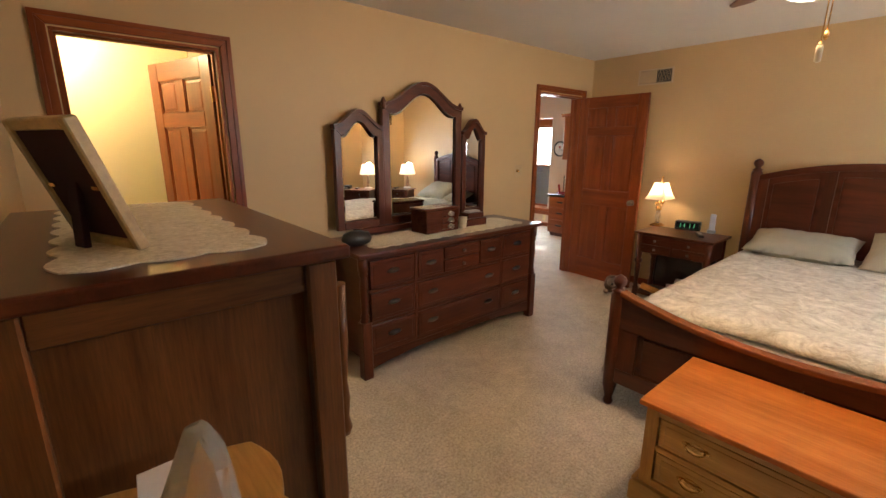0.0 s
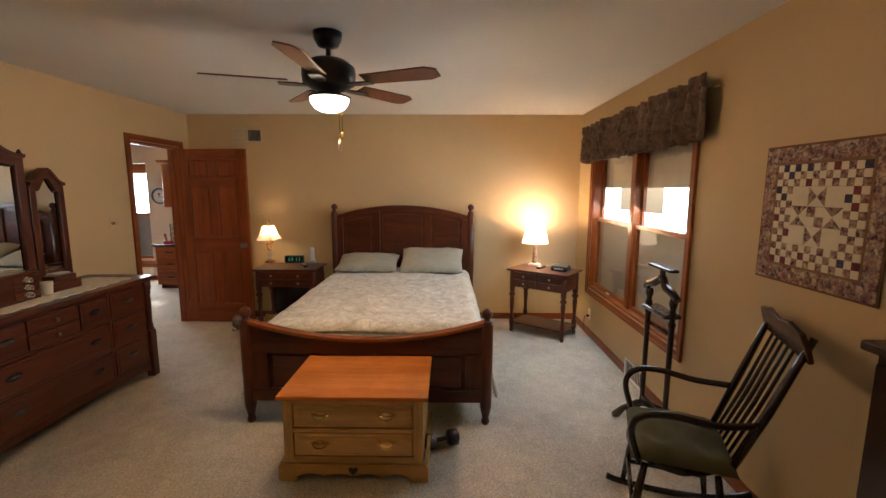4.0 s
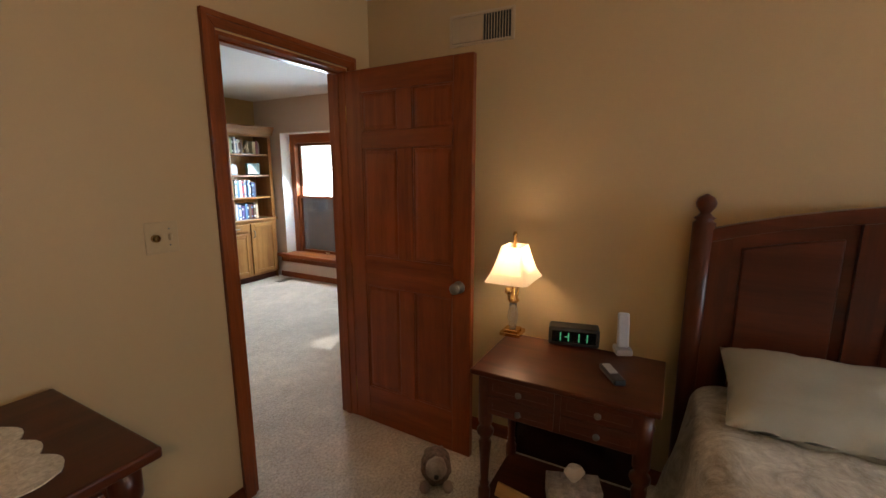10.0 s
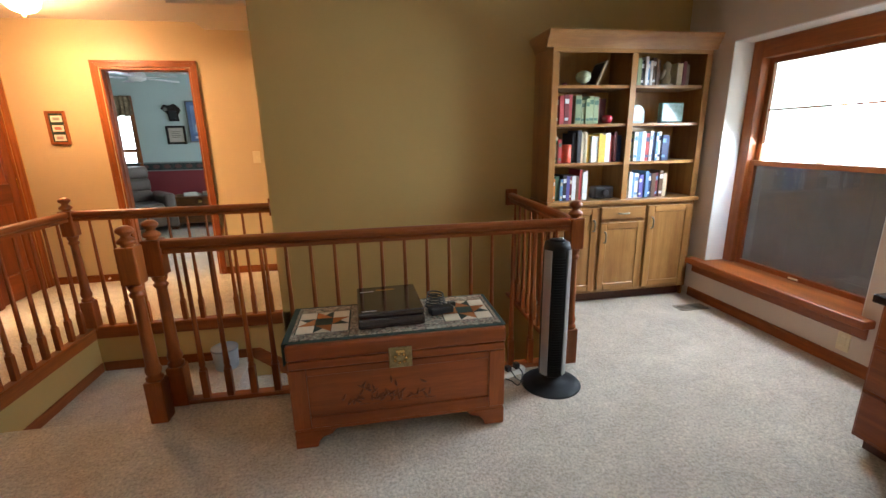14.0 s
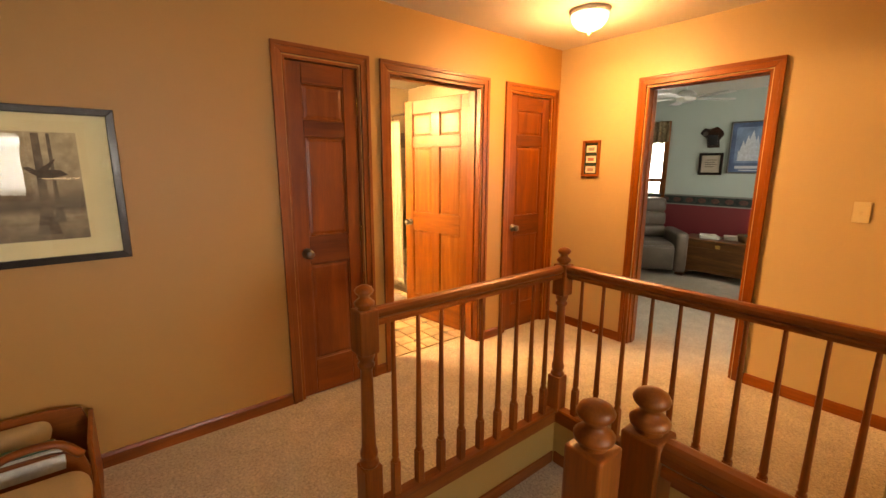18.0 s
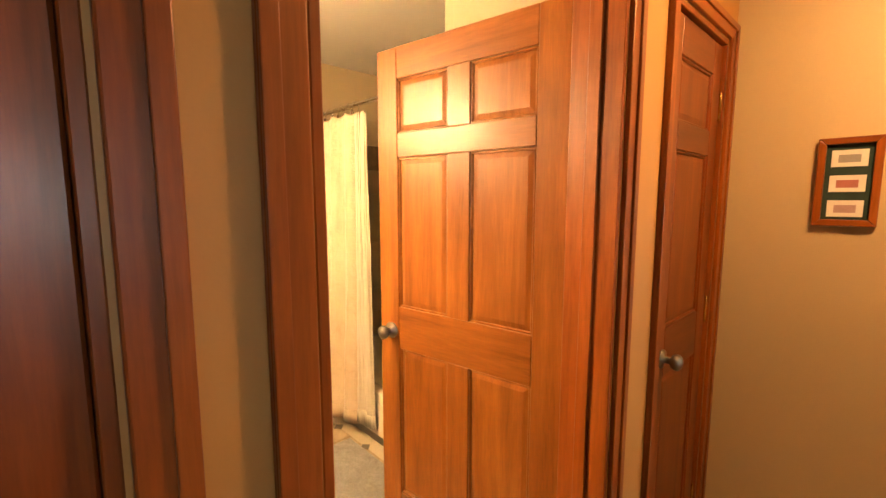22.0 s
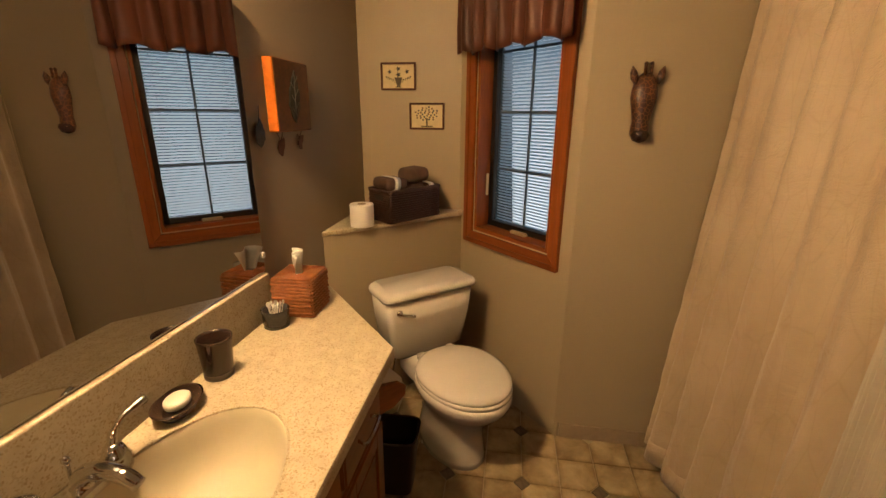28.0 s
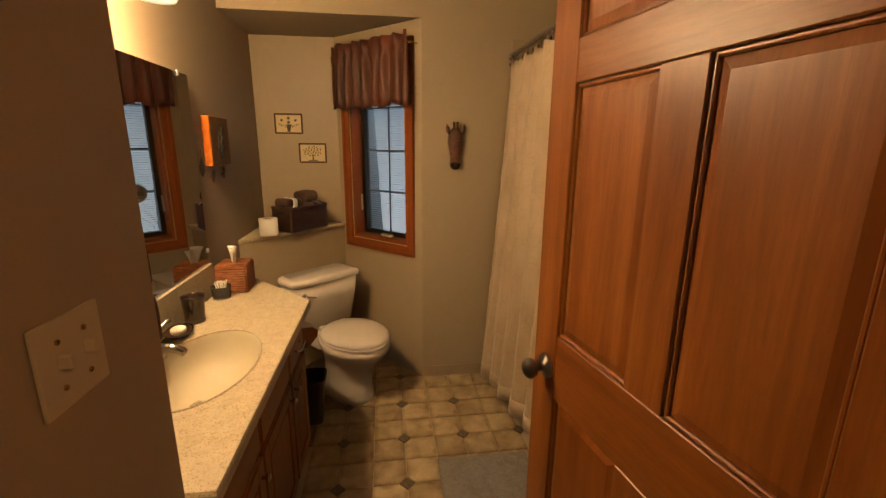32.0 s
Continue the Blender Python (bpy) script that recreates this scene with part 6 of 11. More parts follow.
# wall plates, vents
def wall_plate(m, label, w=0.115, h=0.115, toggles=((-0.023, 0), (0.023, 0)), material=IVORY, cat="light switch"):
    p = thing("light_switch", m, label, cat)
    part("plate", box(-w / 2, w / 2, -0.006, 0, -h / 2, h / 2, 0.002, 1), material, p)
    for x, z in toggles:
        part("toggle", moved(box(-0.005, 0.005, -0.018, -0.004, z - .012, z + .012, 0.002, 1), Matrix.Translation((x, 0, 0))), material, p)
        for zz in (-0.03, 0.03):
            part("screw", moved(lathe([(0.0035, 0), (0.003, 0.0015)], 8), Matrix.Translation((x, -0.006, zz)) @ Matrix.Rotation(math.pi / 2, 4, "X")), PEWTER, p)
    return p


p = wall_plate(pose(3.56, NB, 1.262), "beige double plate with a round dimmer knob", toggles=((0.026, 0),), material=plain("plate_beige", (0.48, 0.36, 0.19), 0.4))
part("dimmer_knob", moved(lathe([(0.014, 0), (0.013, 0.016), (0.002, 0.018)], 14), Matrix.Translation((-0.026, -0.006, 0)) @ Matrix.Rotation(math.pi / 2, 4, "X")), BRASS, p)


def grille(name, m, w, h, n, material, label, cat="vent", vertical=True, back=BLACK):
    g = thing(name, m, label, cat)
    part("backing", box(-w / 2 + .01, w / 2 - .01, -0.004, -0.001, -h / 2 + .01, h / 2 - .01), back, g)
    for x0, x1, z0, z1 in ((-w / 2, w / 2, -h / 2, -h / 2 + .014), (-w / 2, w / 2, h / 2 - .014, h / 2), (-w / 2, -w / 2 + .014, -h / 2 + .014, h / 2 - .014), (w / 2 - .014, w / 2, -h / 2 + .014, h / 2 - .014)):
        part("frame_bar", box(x0, x1, -0.012, 0, z0, z1, 0.002, 1), material, g)
    for i in range(n):
        t = (i + .5) / n
        if vertical:
            x = -w / 2 + .014 + (w - .028) * t
            part("slat", moved(box(-0.0012, 0.0012, -0.010, -0.001, -h / 2 + .014, h / 2 - .014), Matrix.Translation((x, 0, 0)) @ Matrix.Rotation(radians(30), 4, "Z")), material, g)
        else:
            z = -h / 2 + .014 + (h - .028) * t
            part("slat", moved(box(-w / 2 + .014, w / 2 - .014, -0.010, -0.001, -0.0012, 0.0012), Matrix.Translation((0, 0, z)) @ Matrix.Rotation(radians(-35), 4, "X")), material, g)
    return g


wv_ = grille("wall_vent", pose(4.805, 2.465, 2.198, 0, 0, -90), 0.35, 0.15, 22, plain("vent_beige", (0.50, 0.40, 0.26), 0.5), "beige wall vent with vertical slats near the ceiling")
part("damper", box(-0.158, 0.01, -0.0115, -0.0055, -0.058, 0.058, 0.001, 1), plain("vent_damper", (0.46, 0.36, 0.22), 0.5), wv_, "beige closed damper plate")
grille("floor_register", pose(3.02, -1.439, 0.085, 0, 0, 180), 0.36, 0.15, 12, WHITEPLASTIC, "white baseboard heating register", vertical=True)
op = thing("outlet", pose(4.22, -1.452, 0.24, 0, 0, 180), "ivory wall outlet with a cord plugged in", "outlet")
part("plate", box(-0.035, 0.035, -0.006, 0, -0.058, 0.058, 0.002, 1), IVORY, op)
part("plug", box(-0.012, 0.012, -0.03, -0.006, -0.03, -0.008, 0.003, 1), BLACK, op)
part("cord", tube(curve_pts([(0, -0.03, -0.02), (0.02, -0.06, -0.03), (-0.03, -0.05, -0.14), (-0.12, -0.03, -0.21), (-0.25, -0.02, -0.232)], 5), 0.003, 5), BLACK, op)

# ---- loft, stairwell and hall ----
origin = WING
rnd = random.Random(11)
# the stairwell: landing, step down to it, and the flight that goes on below
tagged(part("landing", prism(rect(1.85, 2.95, 5.72, 6.75), -0.55, -0.36, "z"), CARPET), "carpeted stair landing below the floor", "landing", kind="structure")
stairs = thing("stairs", Matrix.Identity(4), "carpeted stairs going down from the landing", "stairs", kind="structure")
part("step", box(1.85, 2.95, 5.44, 5.72, -0.55, -0.18, 0.015, 2), CARPET, stairs)
for k in range(9):
    part("step", box(2.95 + 0.255 * k - 0.02, 2.95 + 0.255 * (k + 1), 5.60, 6.75, -0.75 - 0.18 * k, -0.54 - 0.18 * k, 0.015, 2), CARPET, stairs)
for nm, ax, p0, p1, a0, a1 in (("wall_stairwell_west", "x", 1.73, 1.85, 5.47, 6.87), ("wall_stairwell_south", "y", 5.48, 5.60, 2.95, 5.32), ("wall_stairwell_east", "x", 5.20, 5.32, 5.60, 6.75), ("wall_stairwell_north", "y", 6.75, 6.87, 1.73, 3.23), ("wall_stairwell_step", "y", 5.36, 5.44, 1.73, 2.95)):
    wall(nm, ax, p0, p1, a0, a1, -2.8, -0.25, [PAINT_OLIVE, PAINT_OLIVE])
slab("floor_below", rect(1.73, 5.32, 5.36, 6.87), -2.9, -2.8, CARPET, "carpeted floor at the foot of the stairs", "floor")


def trim(nm, bm, wd, label):
    return tagged(part(nm, bm, wd), label, "trim", kind="structure")


# oak fascia along the floor's edge round the opening, oak skirting along the landing
trim("trim_fascia_west", box(1.8545, 1.870, 5.47, 6.730, -0.085, 0.004, 0.003, 1), OAK["y"], "oak fascia board at the floor's edge")
trim("trim_fascia_north", box(1.8545, 3.228, 6.730, 6.7455, -0.085, 0.004, 0.003, 1), OAK["x"], "oak fascia board at the floor's edge")
trim("trim_fascia_south", box(2.87, 5.19, 5.6045, 5.62, -0.085, 0.004, 0.003, 1), OAK["x"], "oak fascia board at the floor's edge")
trim("trim_fascia_east", box(5.180, 5.1955, 5.62, 6.730, -0.085, 0.004, 0.003, 1), OAK["y"], "oak fascia board at the floor's edge")
# plaster above the landing, under the fascia
for nm, b in (("wall_landing_west", box(1.842, 1.854, 5.47, 6.746, -0.42, -0.01)), ("wall_landing_north", box(1.854, 3.228, 6.746, 6.756, -0.42, -0.01)), ("wall_landing_south", box(2.87, 5.19, 5.592, 5.604, -0.42, -0.01)), ("wall_landing_east", box(5.196, 5.206, 5.604, 6.746, -0.42, -0.01))):
    tagged(part(nm, b, PAINT_OLIVE), "painted plaster wall of the stairwell", "wall", kind="structure")
trim("trim_landing_west", box(1.8545, 1.866, 5.72, 6.734, -0.36, -0.285, 0.003, 1), OAK["y"], "oak skirting along the landing")
trim("trim_landing_north", box(1.866, 2.95, 6.734, 6.7455, -0.36, -0.285, 0.003, 1), OAK["x"], "oak skirting along the landing")
sk = [(2.95, -0.36), (2.95, -0.285), (3.02, -0.285), (5.19, -1.82), (5.19, -2.1)]
trim("trim_stair_skirt", prism(sk, 6.735, 6.745, "y"), OAK["x"], "oak skirt board running down along the stairs")
trim("trim_stair_skirt_inner", prism(sk, 5.605, 5.616, "y"), OAK["x"], "oak skirt board running down along the stairs")
wedge = thing("basket", pose(2.80, 6.60, -0.36), "small grey fabric bin on the landing", "bin")
part("body", lathe([(0.075, 0), (0.085, 0.01), (0.095, 0.17), (0.088, 0.17), (0.078, 0.02), (0.01, 0.018)], 20), plain("grey_fabric", (0.30, 0.33, 0.36), 0.9, 0.1, 10, 200, 0.3), wedge, smooth=True)
part("rim", moved(lathe([(0.092, 0.160), (0.098, 0.163), (0.098, 0.176), (0.090, 0.176)], 20), Matrix.Identity(4)), plain("grey_binding", (0.20, 0.22, 0.25), 0.9), wedge)


# newel posts: square foot and head blocks, a turned shaft and a double-ball cap
def newel(x, y, turn=0, h=1.02, foot=0.0, label="turned oak newel post with a double-ball cap"):
    n = thing("newel_post", pose(x, y, foot), label, "newel post", "newel posts of the stair railing")
    s = 0.041
    z = -foot
    part("foot_block", box(-s, s, -s, s, 0, z + 0.225, 0.004, 1), OAK["z"], n)
    part("shaft", moved(lathe([(0.036, 0.222), (0.040, 0.232), (0.040, 0.242), (0.028, 0.252), (0.036, 0.268), (0.037, 0.285), (0.030, 0.310), (0.028, 0.40), (0.025, 0.60), (0.024, 0.655), (0.034, 0.668), (0.034, 0.678), (0.025, 0.688), (0.033, 0.700), (0.036, 0.712), (0.036, 0.726)], 16), Matrix.Translation((0, 0, z))), OAK["z"], n, smooth=True)
    part("head_block", box(-s, s, -s, s, z + 0.724, z + 0.905, 0.006, 2), OAK["z"], n)
    part("cap", moved(lathe([(0.030, 0.903), (0.024, 0.911), (0.039, 0.921), (0.041, 0.931), (0.031, 0.941), (0.020, 0.949), (0.021, 0.957), (0.035, 0.970), (0.038, 0.979), (0.031, 0.991), (0.017, 0.999), (0.002, 1.002)], 18), Matrix.Translation((0, 0, z))), OAK["z"], n, smooth=True)
    return n


newel(1.86, 5.47)
newel(1.86, 6.74)
newel(2.88, 5.43)
newel(2.925, 5.565)
newel(5.13, 5.555)


def baluster_bm():
    b = box(-0.017, 0.017, -0.017, 0.017, 0, 0.16, 0.002, 1)
    lathe([(0.015, 0.158), (0.019, 0.168), (0.012, 0.178), (0.017, 0.192), (0.015, 0.21), (0.0135, 0.30), (0.0105, 0.60), (0.0085, 0.815), (0.0085, 0.835)], 10, b)
    return b


def railing(p, q, n, label, end0=0.04, end1=0.04, rosette=False):
    """A straight run of railing from p to q, on the floor: shaped handrail, shoe rail and turned balusters."""
    d = Vector(q) - Vector(p)
    L = d.length
    r = thing("stair_railing", Matrix.Translation((p[0], p[1], 0)) @ Matrix.Rotation(math.atan2(d.y, d.x), 4, "Z"), label, "railing", "stair railings")
    sec = [(-0.022, 0.832), (0.022, 0.832), (0.024, 0.848), (0.018, 0.856), (0.030, 0.868), (0.031, 0.884), (0.024, 0.897), (0.010, 0.903), (-0.010, 0.903), (-0.024, 0.897), (-0.031, 0.884), (-0.030, 0.868), (-0.018, 0.856), (-0.024, 0.848)]
    part("handrail", prism(sec, end0, L - end1 - (0.012 if rosette else 0), "x"), OAK["x"], r)
    part("shoe_rail", prism([(-0.032, 0.0), (0.032, 0.0), (0.032, 0.012), (0.026, 0.020), (-0.026, 0.020), (-0.032, 0.012)], end0, L - end1, "x"), OAK["x"], r)
    first = None
    for k in range(n):
        x = L * (k + 1) / (n + 1)
        m = Matrix.Translation((x, 0, 0.018))
        if first is None:
            first = part("baluster", baluster_bm(), OAK["z"], r, m=m)
        else:
            again(first, r, m)
    if rosette:
        part("rosette", box(L - 0.014, L - 0.001, -0.05, 0.05, 0.80, 0.935, 0.005, 2), OAK["z"], r, "square oak rosette on the wall")
    return r


railing((1.86, 5.47), (1.86, 6.74), 9, "oak stair railing with turned balusters beside the hall")
railing((1.86, 6.74), (3.28, 6.745), 10, "oak stair railing with turned balusters ending at the wall", 0.04, 0.05, False)
part("rosette", box(3.215, 3.229, 6.752, 6.85, 0.80, 0.935, 0.005, 2), OAK["z"], thing("rail_rosette", Matrix.Identity(4), "square oak rosette where the railing meets the wall", "rosette"))
railing((2.925, 5.565), (5.13, 5.555), 17, "long oak stair railing with turned balusters behind the chest")
railing((5.13, 5.555), (5.155, 6.75), 9, "oak stair railing with turned balusters by the bookcase", 0.04, 0.002, True)


# cedar chest with a quilted runner
def cedar_chest(m, w, d, h):
    c = thing("cedar_chest", m, "red-brown cedar blanket chest with carved front and brass lock", "chest")
    part("body", box(0.008, w - 0.008, 0.01, d - 0.004, 0.10, h - 0.075, 0.004, 1), CEDAR["x"], c)
    lid = part("lid", box(-0.004, w + 0.004, -0.006, d + 0.002, h - 0.073, h, 0.012, 3), CEDAR["x"], c)
    part("rim", box(0.0, w, 0.0, d, h - 0.115, h - 0.078, 0.004, 1), CEDAR["x"], c)
    part("stile", box(0.0, 0.075, -0.002, 0.012, 0.10, h - 0.117, 0.003, 1), CEDAR["z"], c)
    part("stile", box(w - 0.075, w, -0.002, 0.012, 0.10, h - 0.117, 0.003, 1), CEDAR["z"], c)
    part("rail", box(0.076, w - 0.076, -0.002, 0.012, 0.10, 0.155, 0.003, 1), CEDAR["x"], c)
    part("rail", box(0.076, w - 0.076, -0.002, 0.012, h - 0.150, h - 0.117, 0.003, 1), CEDAR["x"], c)
    part("plinth", box(0.004, w - 0.004, 0.002, d, 0.083, 0.100, 0.003, 1), CEDAR["x"], c)
    foot = [(0, 0), (0.095, 0), (0.105, 0.03), (0.125, 0.05), (0.165, 0.062), (0.185, 0.085), (0, 0.085)]
    for flip in (False, True):
        o = [(w - a, b) for a, b in foot[::-1]] if flip else foot
        part("bracket_foot", prism(o, 0.0, 0.022, "y", 0.003), CEDAR["x"], c)
        part("bracket_foot", prism(o, d - 0.022, d, "y", 0.003), CEDAR["x"], c)
        x0 = w - 0.022 if flip else 0.0
        part("bracket_foot", prism([(0.024, 0), (0.10, 0), (0.13, 0.05), (0.18, 0.085), (0.024, 0.085)], x0, x0 + 0.022, "x", 0.003), CEDAR["y"], c)
    # lock plate over lid and rim, with chased lines
    pl = part("lock_plate", box(w / 2 - 0.052, w / 2 + 0.052, -0.012, -0.006, h - 0.145, h - 0.045, 0.004, 1), plain("old_brass", (0.34, 0.27, 0.13), 0.38, 0.25, 40, 160, 0.3, 1.0), c, "square engraved brass lock plate")
    b = bmesh.new()
    for k in range(7):
        a = k * 0.9
        join(b, moved(lathe([(0.004, 0), (0.009, 0.001), (0.004, 0.003)], 8), Matrix.Translation((w / 2 + 0.026 * math.cos(a), -0.012, h - 0.10 + 0.022 * math.sin(a))) @ Matrix.Rotation(math.pi / 2, 4, "X")))
    box(w / 2 - 0.02, w / 2 + 0.02, -0.018, -0.011, h - 0.072, h - 0.058, 0.002, 1, b)
    part("hasp", b, BRASS, pl)
    # carved landscape: low raised leaves and ground line on the front panel
    r2 = random.Random(3)
    for k in range(46):
        u = r2.gauss(0.42, 0.10) * w
        v = 0.20 + abs(r2.gauss(0, 0.03)) + (0.05 if abs(u - 0.33 * w) < 0.02 else 0)
        leaf = lathe([(0.002, -0.018), (0.006, -0.006), (0.005, 0.008), (0.001, 0.02)], 6)
        part("carved_leaf", moved(leaf, Matrix.Translation((u, 0.010, v)) @ Matrix.Rotation(r2.uniform(-1.2, 1.2), 4, "Y") @ Matrix.Scale(0.5, 4, (0, 1, 0))), CARVED["x"], c)
    for k in range(6):
        part("carved_line", box(0.30 * w + k * 0.06, 0.30 * w + 0.05 + k * 0.06, 0.0075, 0.0105, 0.187 - 0.004 * (k % 2), 0.191 - 0.004 * (k % 2), 0.001, 1), CARVED["x"], c)
    return c


cedar_chest(pose(3.585, 5.06, 0), 0.975, 0.44, 0.51)
QGREEN = plain("quilt_green", (0.022, 0.045, 0.035), 0.95, 0.2, 15, 300, 0.3)
QCREAM = plain("quilt_cream", (0.72, 0.66, 0.52), 0.95, 0.06, 15, 300, 0.3)
QRUST = plain("quilt_rust", (0.42, 0.15, 0.035), 0.95, 0.15, 15, 300, 0.3)
QPRINT = mixed_print = None
m, nt, b = nodes_of("quilt_print")
v = nt.nodes.new("ShaderNodeTexCoord").outputs["Object"]
c0, _ = two_tone(nt, v, (0.05, 0.07, 0.045, 1), (0.62, 0.56, 0.42, 1), 70, 2, 0.5, 1.5)
c1, _ = two_tone(nt, v, (0.35, 0.10, 0.05, 1), (1, 1, 1, 1), 45, 2, 0.5)
nt.links.new(mixed(nt, c0, c1, 0.6), b.inputs["Base Color"])
b.inputs["Roughness"].default_value = 0.95
QPRINT = m

runner = thing("table_runner", pose(3.575, 5.075, 0.511), "patchwork star table runner in green, cream and rust", "table runner")
rw, rd = 0.995, 0.41
part("backing", box(0.0, rw, 0.0, rd, 0.0, 0.004, 0.002, 1), QGREEN, runner)
part("end_fall", box(-0.008, 0.0, 0.0, rd, -0.10, 0.003, 0.002, 1), QGREEN, runner, "end hanging over the chest's side")


def patch(pts, mat, z=0.004, t=0.003):
    return part("patch", prism(pts, z, z + t, "z"), mat, runner)


def star(cx, cy, s):
    """An eight-pointed star block: cream corners, rust and green points."""
    q, g = s / 3, 0.0015
    x0, y0 = cx - s / 2, cy - s / 2
    for i in range(3):
        for j in range(3):
            a0, a1, b0, b1 = x0 + i * q + g, x0 + (i + 1) * q - g, y0 + j * q + g, y0 + (j + 1) * q - g
            if i != 1 and j != 1:
                patch([(a0, b0), (a1, b0), (a1, b1), (a0, b1)], QCREAM)
            elif i == 1 and j == 1:
                patch([(a0, b0), (a1, b0), (a1, b1), (a0, b1)], QGREEN)
            else:
                P = [(a0, b0), (a1, b0), (a1, b1), (a0, b1)]
                C = ((a0 + a1) / 2, (b0 + b1) / 2)
                out = {(1, 0): 0, (2, 1): 1, (1, 2): 2, (0, 1): 3}[(i, j)]
                for k in range(4):
                    mt = QCREAM if k == out else (QRUST if (k - out) % 4 in (1, 2) else QGREEN)
                    patch([C, P[k], P[(k + 1) % 4]], mt)


for cx in (0.155, 0.5, 0.84):
    star(cx, rd / 2, 0.235)
    patch(rect(cx - 0.12, cx + 0.12, 0.022, rd / 2 - 0.122), QPRINT)
    patch(rect(cx - 0.12, cx + 0.12, rd / 2 + 0.122, rd - 0.022), QPRINT)
for x0, x1 in ((0.022, 0.033), (0.279, 0.378), (0.622, 0.718), (0.962, 0.975)):
    patch(rect(x0, x1, 0.022, rd - 0.022), QPRINT)

dvd = thing("portable_player", pose(3.895, 5.13, 0.521, 0, 0, 2), "glossy dark brown portable player box on the runner", "player")
GLOSSBROWN = plain("gloss_dark_brown", (0.022, 0.010, 0.009), 0.18, 0.1, 10, 300, 0.03, 0.0, 0.4)
part("body", box(0, 0.305, 0, 0.36, 0, 0.05, 0.010, 3), GLOSSBROWN, dvd)
part("cover", box(0.002, 0.303, 0.002, 0.358, 0.052, 0.080, 0.009, 3), GLOSSBROWN, dvd)
part("badge", box(0.10, 0.19, 0.285, 0.305, 0.0795, 0.0812, 0.0008, 1), BRASS, dvd, "small dull gold badge")
for k in (0.02, 0.28):
    part("mark", box(0.02, 0.085, k, k + 0.006, 0.0795, 0.0808), plain("pale_print", (0.5, 0.45, 0.42), 0.5), dvd)
adp = thing("power_adapter", pose(4.24, 5.22, 0.521, 0, 0, 12), "black power adapter with coiled cable on the runner", "adapter")
part("brick", box(0, 0.12, 0, 0.055, 0.0, 0.035, 0.008, 2), BLACK, adp)
pts = [(0.06 + 0.055 * math.cos(a * 0.9) * (1 - a * 0.01), 0.10 + 0.045 * math.sin(a * 0.9), 0.008 + 0.0022 * a) for a in range(34)]
part("cable", tube(curve_pts(pts, 3), 0.004, 6), BLACK, adp)
part("plug", box(0.12, 0.16, 0.07, 0.10, 0.0, 0.025, 0.005, 2), BLACK, adp)


# tower fan
fan = thing("tower_fan", pose(4.925, 5.335, 0, 0, 0, -8) @ Matrix.Diagonal((1.2, 1.15, 1.0, 1.0)), "black and silver tower fan on a round base", "fan")
FANBLACK = plain("fan_black", (0.008, 0.008, 0.009), 0.6, 0.1, 20, 300, 0.05)
FANBLACK.node_tree.nodes["Principled BSDF"].inputs["Specular IOR Level"].default_value = 0.2
FSILVER = plain("silver_plastic", (0.42, 0.42, 0.42), 0.3, 0.04, 10, 300, 0.0, 0.6)
part("base", lathe([(0.135, 0), (0.137, 0.006), (0.132, 0.012), (0.09, 0.024), (0.045, 0.034), (0.03, 0.06), (0.03, 0.075)], 40), FANBLACK, fan, smooth=True)
tower = part("housing", lathe([(0.05, 0.07), (0.058, 0.078), (0.060, 0.40), (0.058, 0.80), (0.052, 0.825), (0.02, 0.835)], 28), FANBLACK, fan, smooth=True)
for s, nm in ((-1, "side_trim"), (1, "side_trim")):
    o = []
    for k in range(9):
        a = math.radians(-90 + s * (34 + 4.6 * k))
        o.append((0.0635 * math.cos(a), 0.0635 * math.sin(a)))
    for k in range(8, -1, -1):
        a = math.radians(-90 + s * (34 + 4.6 * k))
        o.append((0.056 * math.cos(a), 0.056 * math.sin(a)))
    part(nm, prism(o, 0.085, 0.79, "z"), FSILVER, fan, "silver side trim")
g0 = None
for k in range(44):
    z = 0.11 + k * 0.0148
    b = bmesh.new()
    o = [(0.0625 * math.cos(math.radians(a)), 0.0625 * math.sin(math.radians(a))) for a in range(-116, -63, 10)] + [(0.058 * math.cos(math.radians(a)), 0.058 * math.sin(math.radians(a))) for a in range(-66, -117, -10)]
    if g0 is None:
        g0 = part("grille_slat", prism(o, 0, 0.005, "z"), FANBLACK, fan, m=Matrix.Translation((0, 0, z)))
    else:
        again(g0, fan, Matrix.Translation((0, 0, z)))
part("control_panel", moved(lathe([(0.035, 0), (0.034, 0.004), (0.01, 0.005)], 20), Matrix.Translation((0, 0, 0.834))), FANBLACK, fan, smooth=True)
part("knob", moved(lathe([(0.010, 0), (0.010, 0.01), (0.006, 0.012)], 12), Matrix.Translation((0.012, -0.008, 0.838))), FSILVER, fan)
strip = thing("power_strip", pose(4.68, 5.42, 0.0, 0, 0, 20), "white power strip with black plugs on the carpet", "power strip")
part("body", box(0, 0.16, 0, 0.045, 0, 0.035, 0.006, 2), WHITEPLASTIC, strip)
part("plug", box(0.03, 0.06, 0.005, 0.04, 0.034, 0.065, 0.005, 2), BLACK, strip)
part("plug", box(0.09, 0.12, 0.005, 0.04, 0.034, 0.07, 0.005, 2), BLACK, strip)
part("cord", tube(curve_pts([(0.045, 0.0, 0.05), (0.05, -0.06, 0.02), (0.10, -0.10, 0.006), (0.19, -0.09, 0.006), (0.27, -0.12, 0.006)], 8), 0.0035, 6), BLACK, strip)
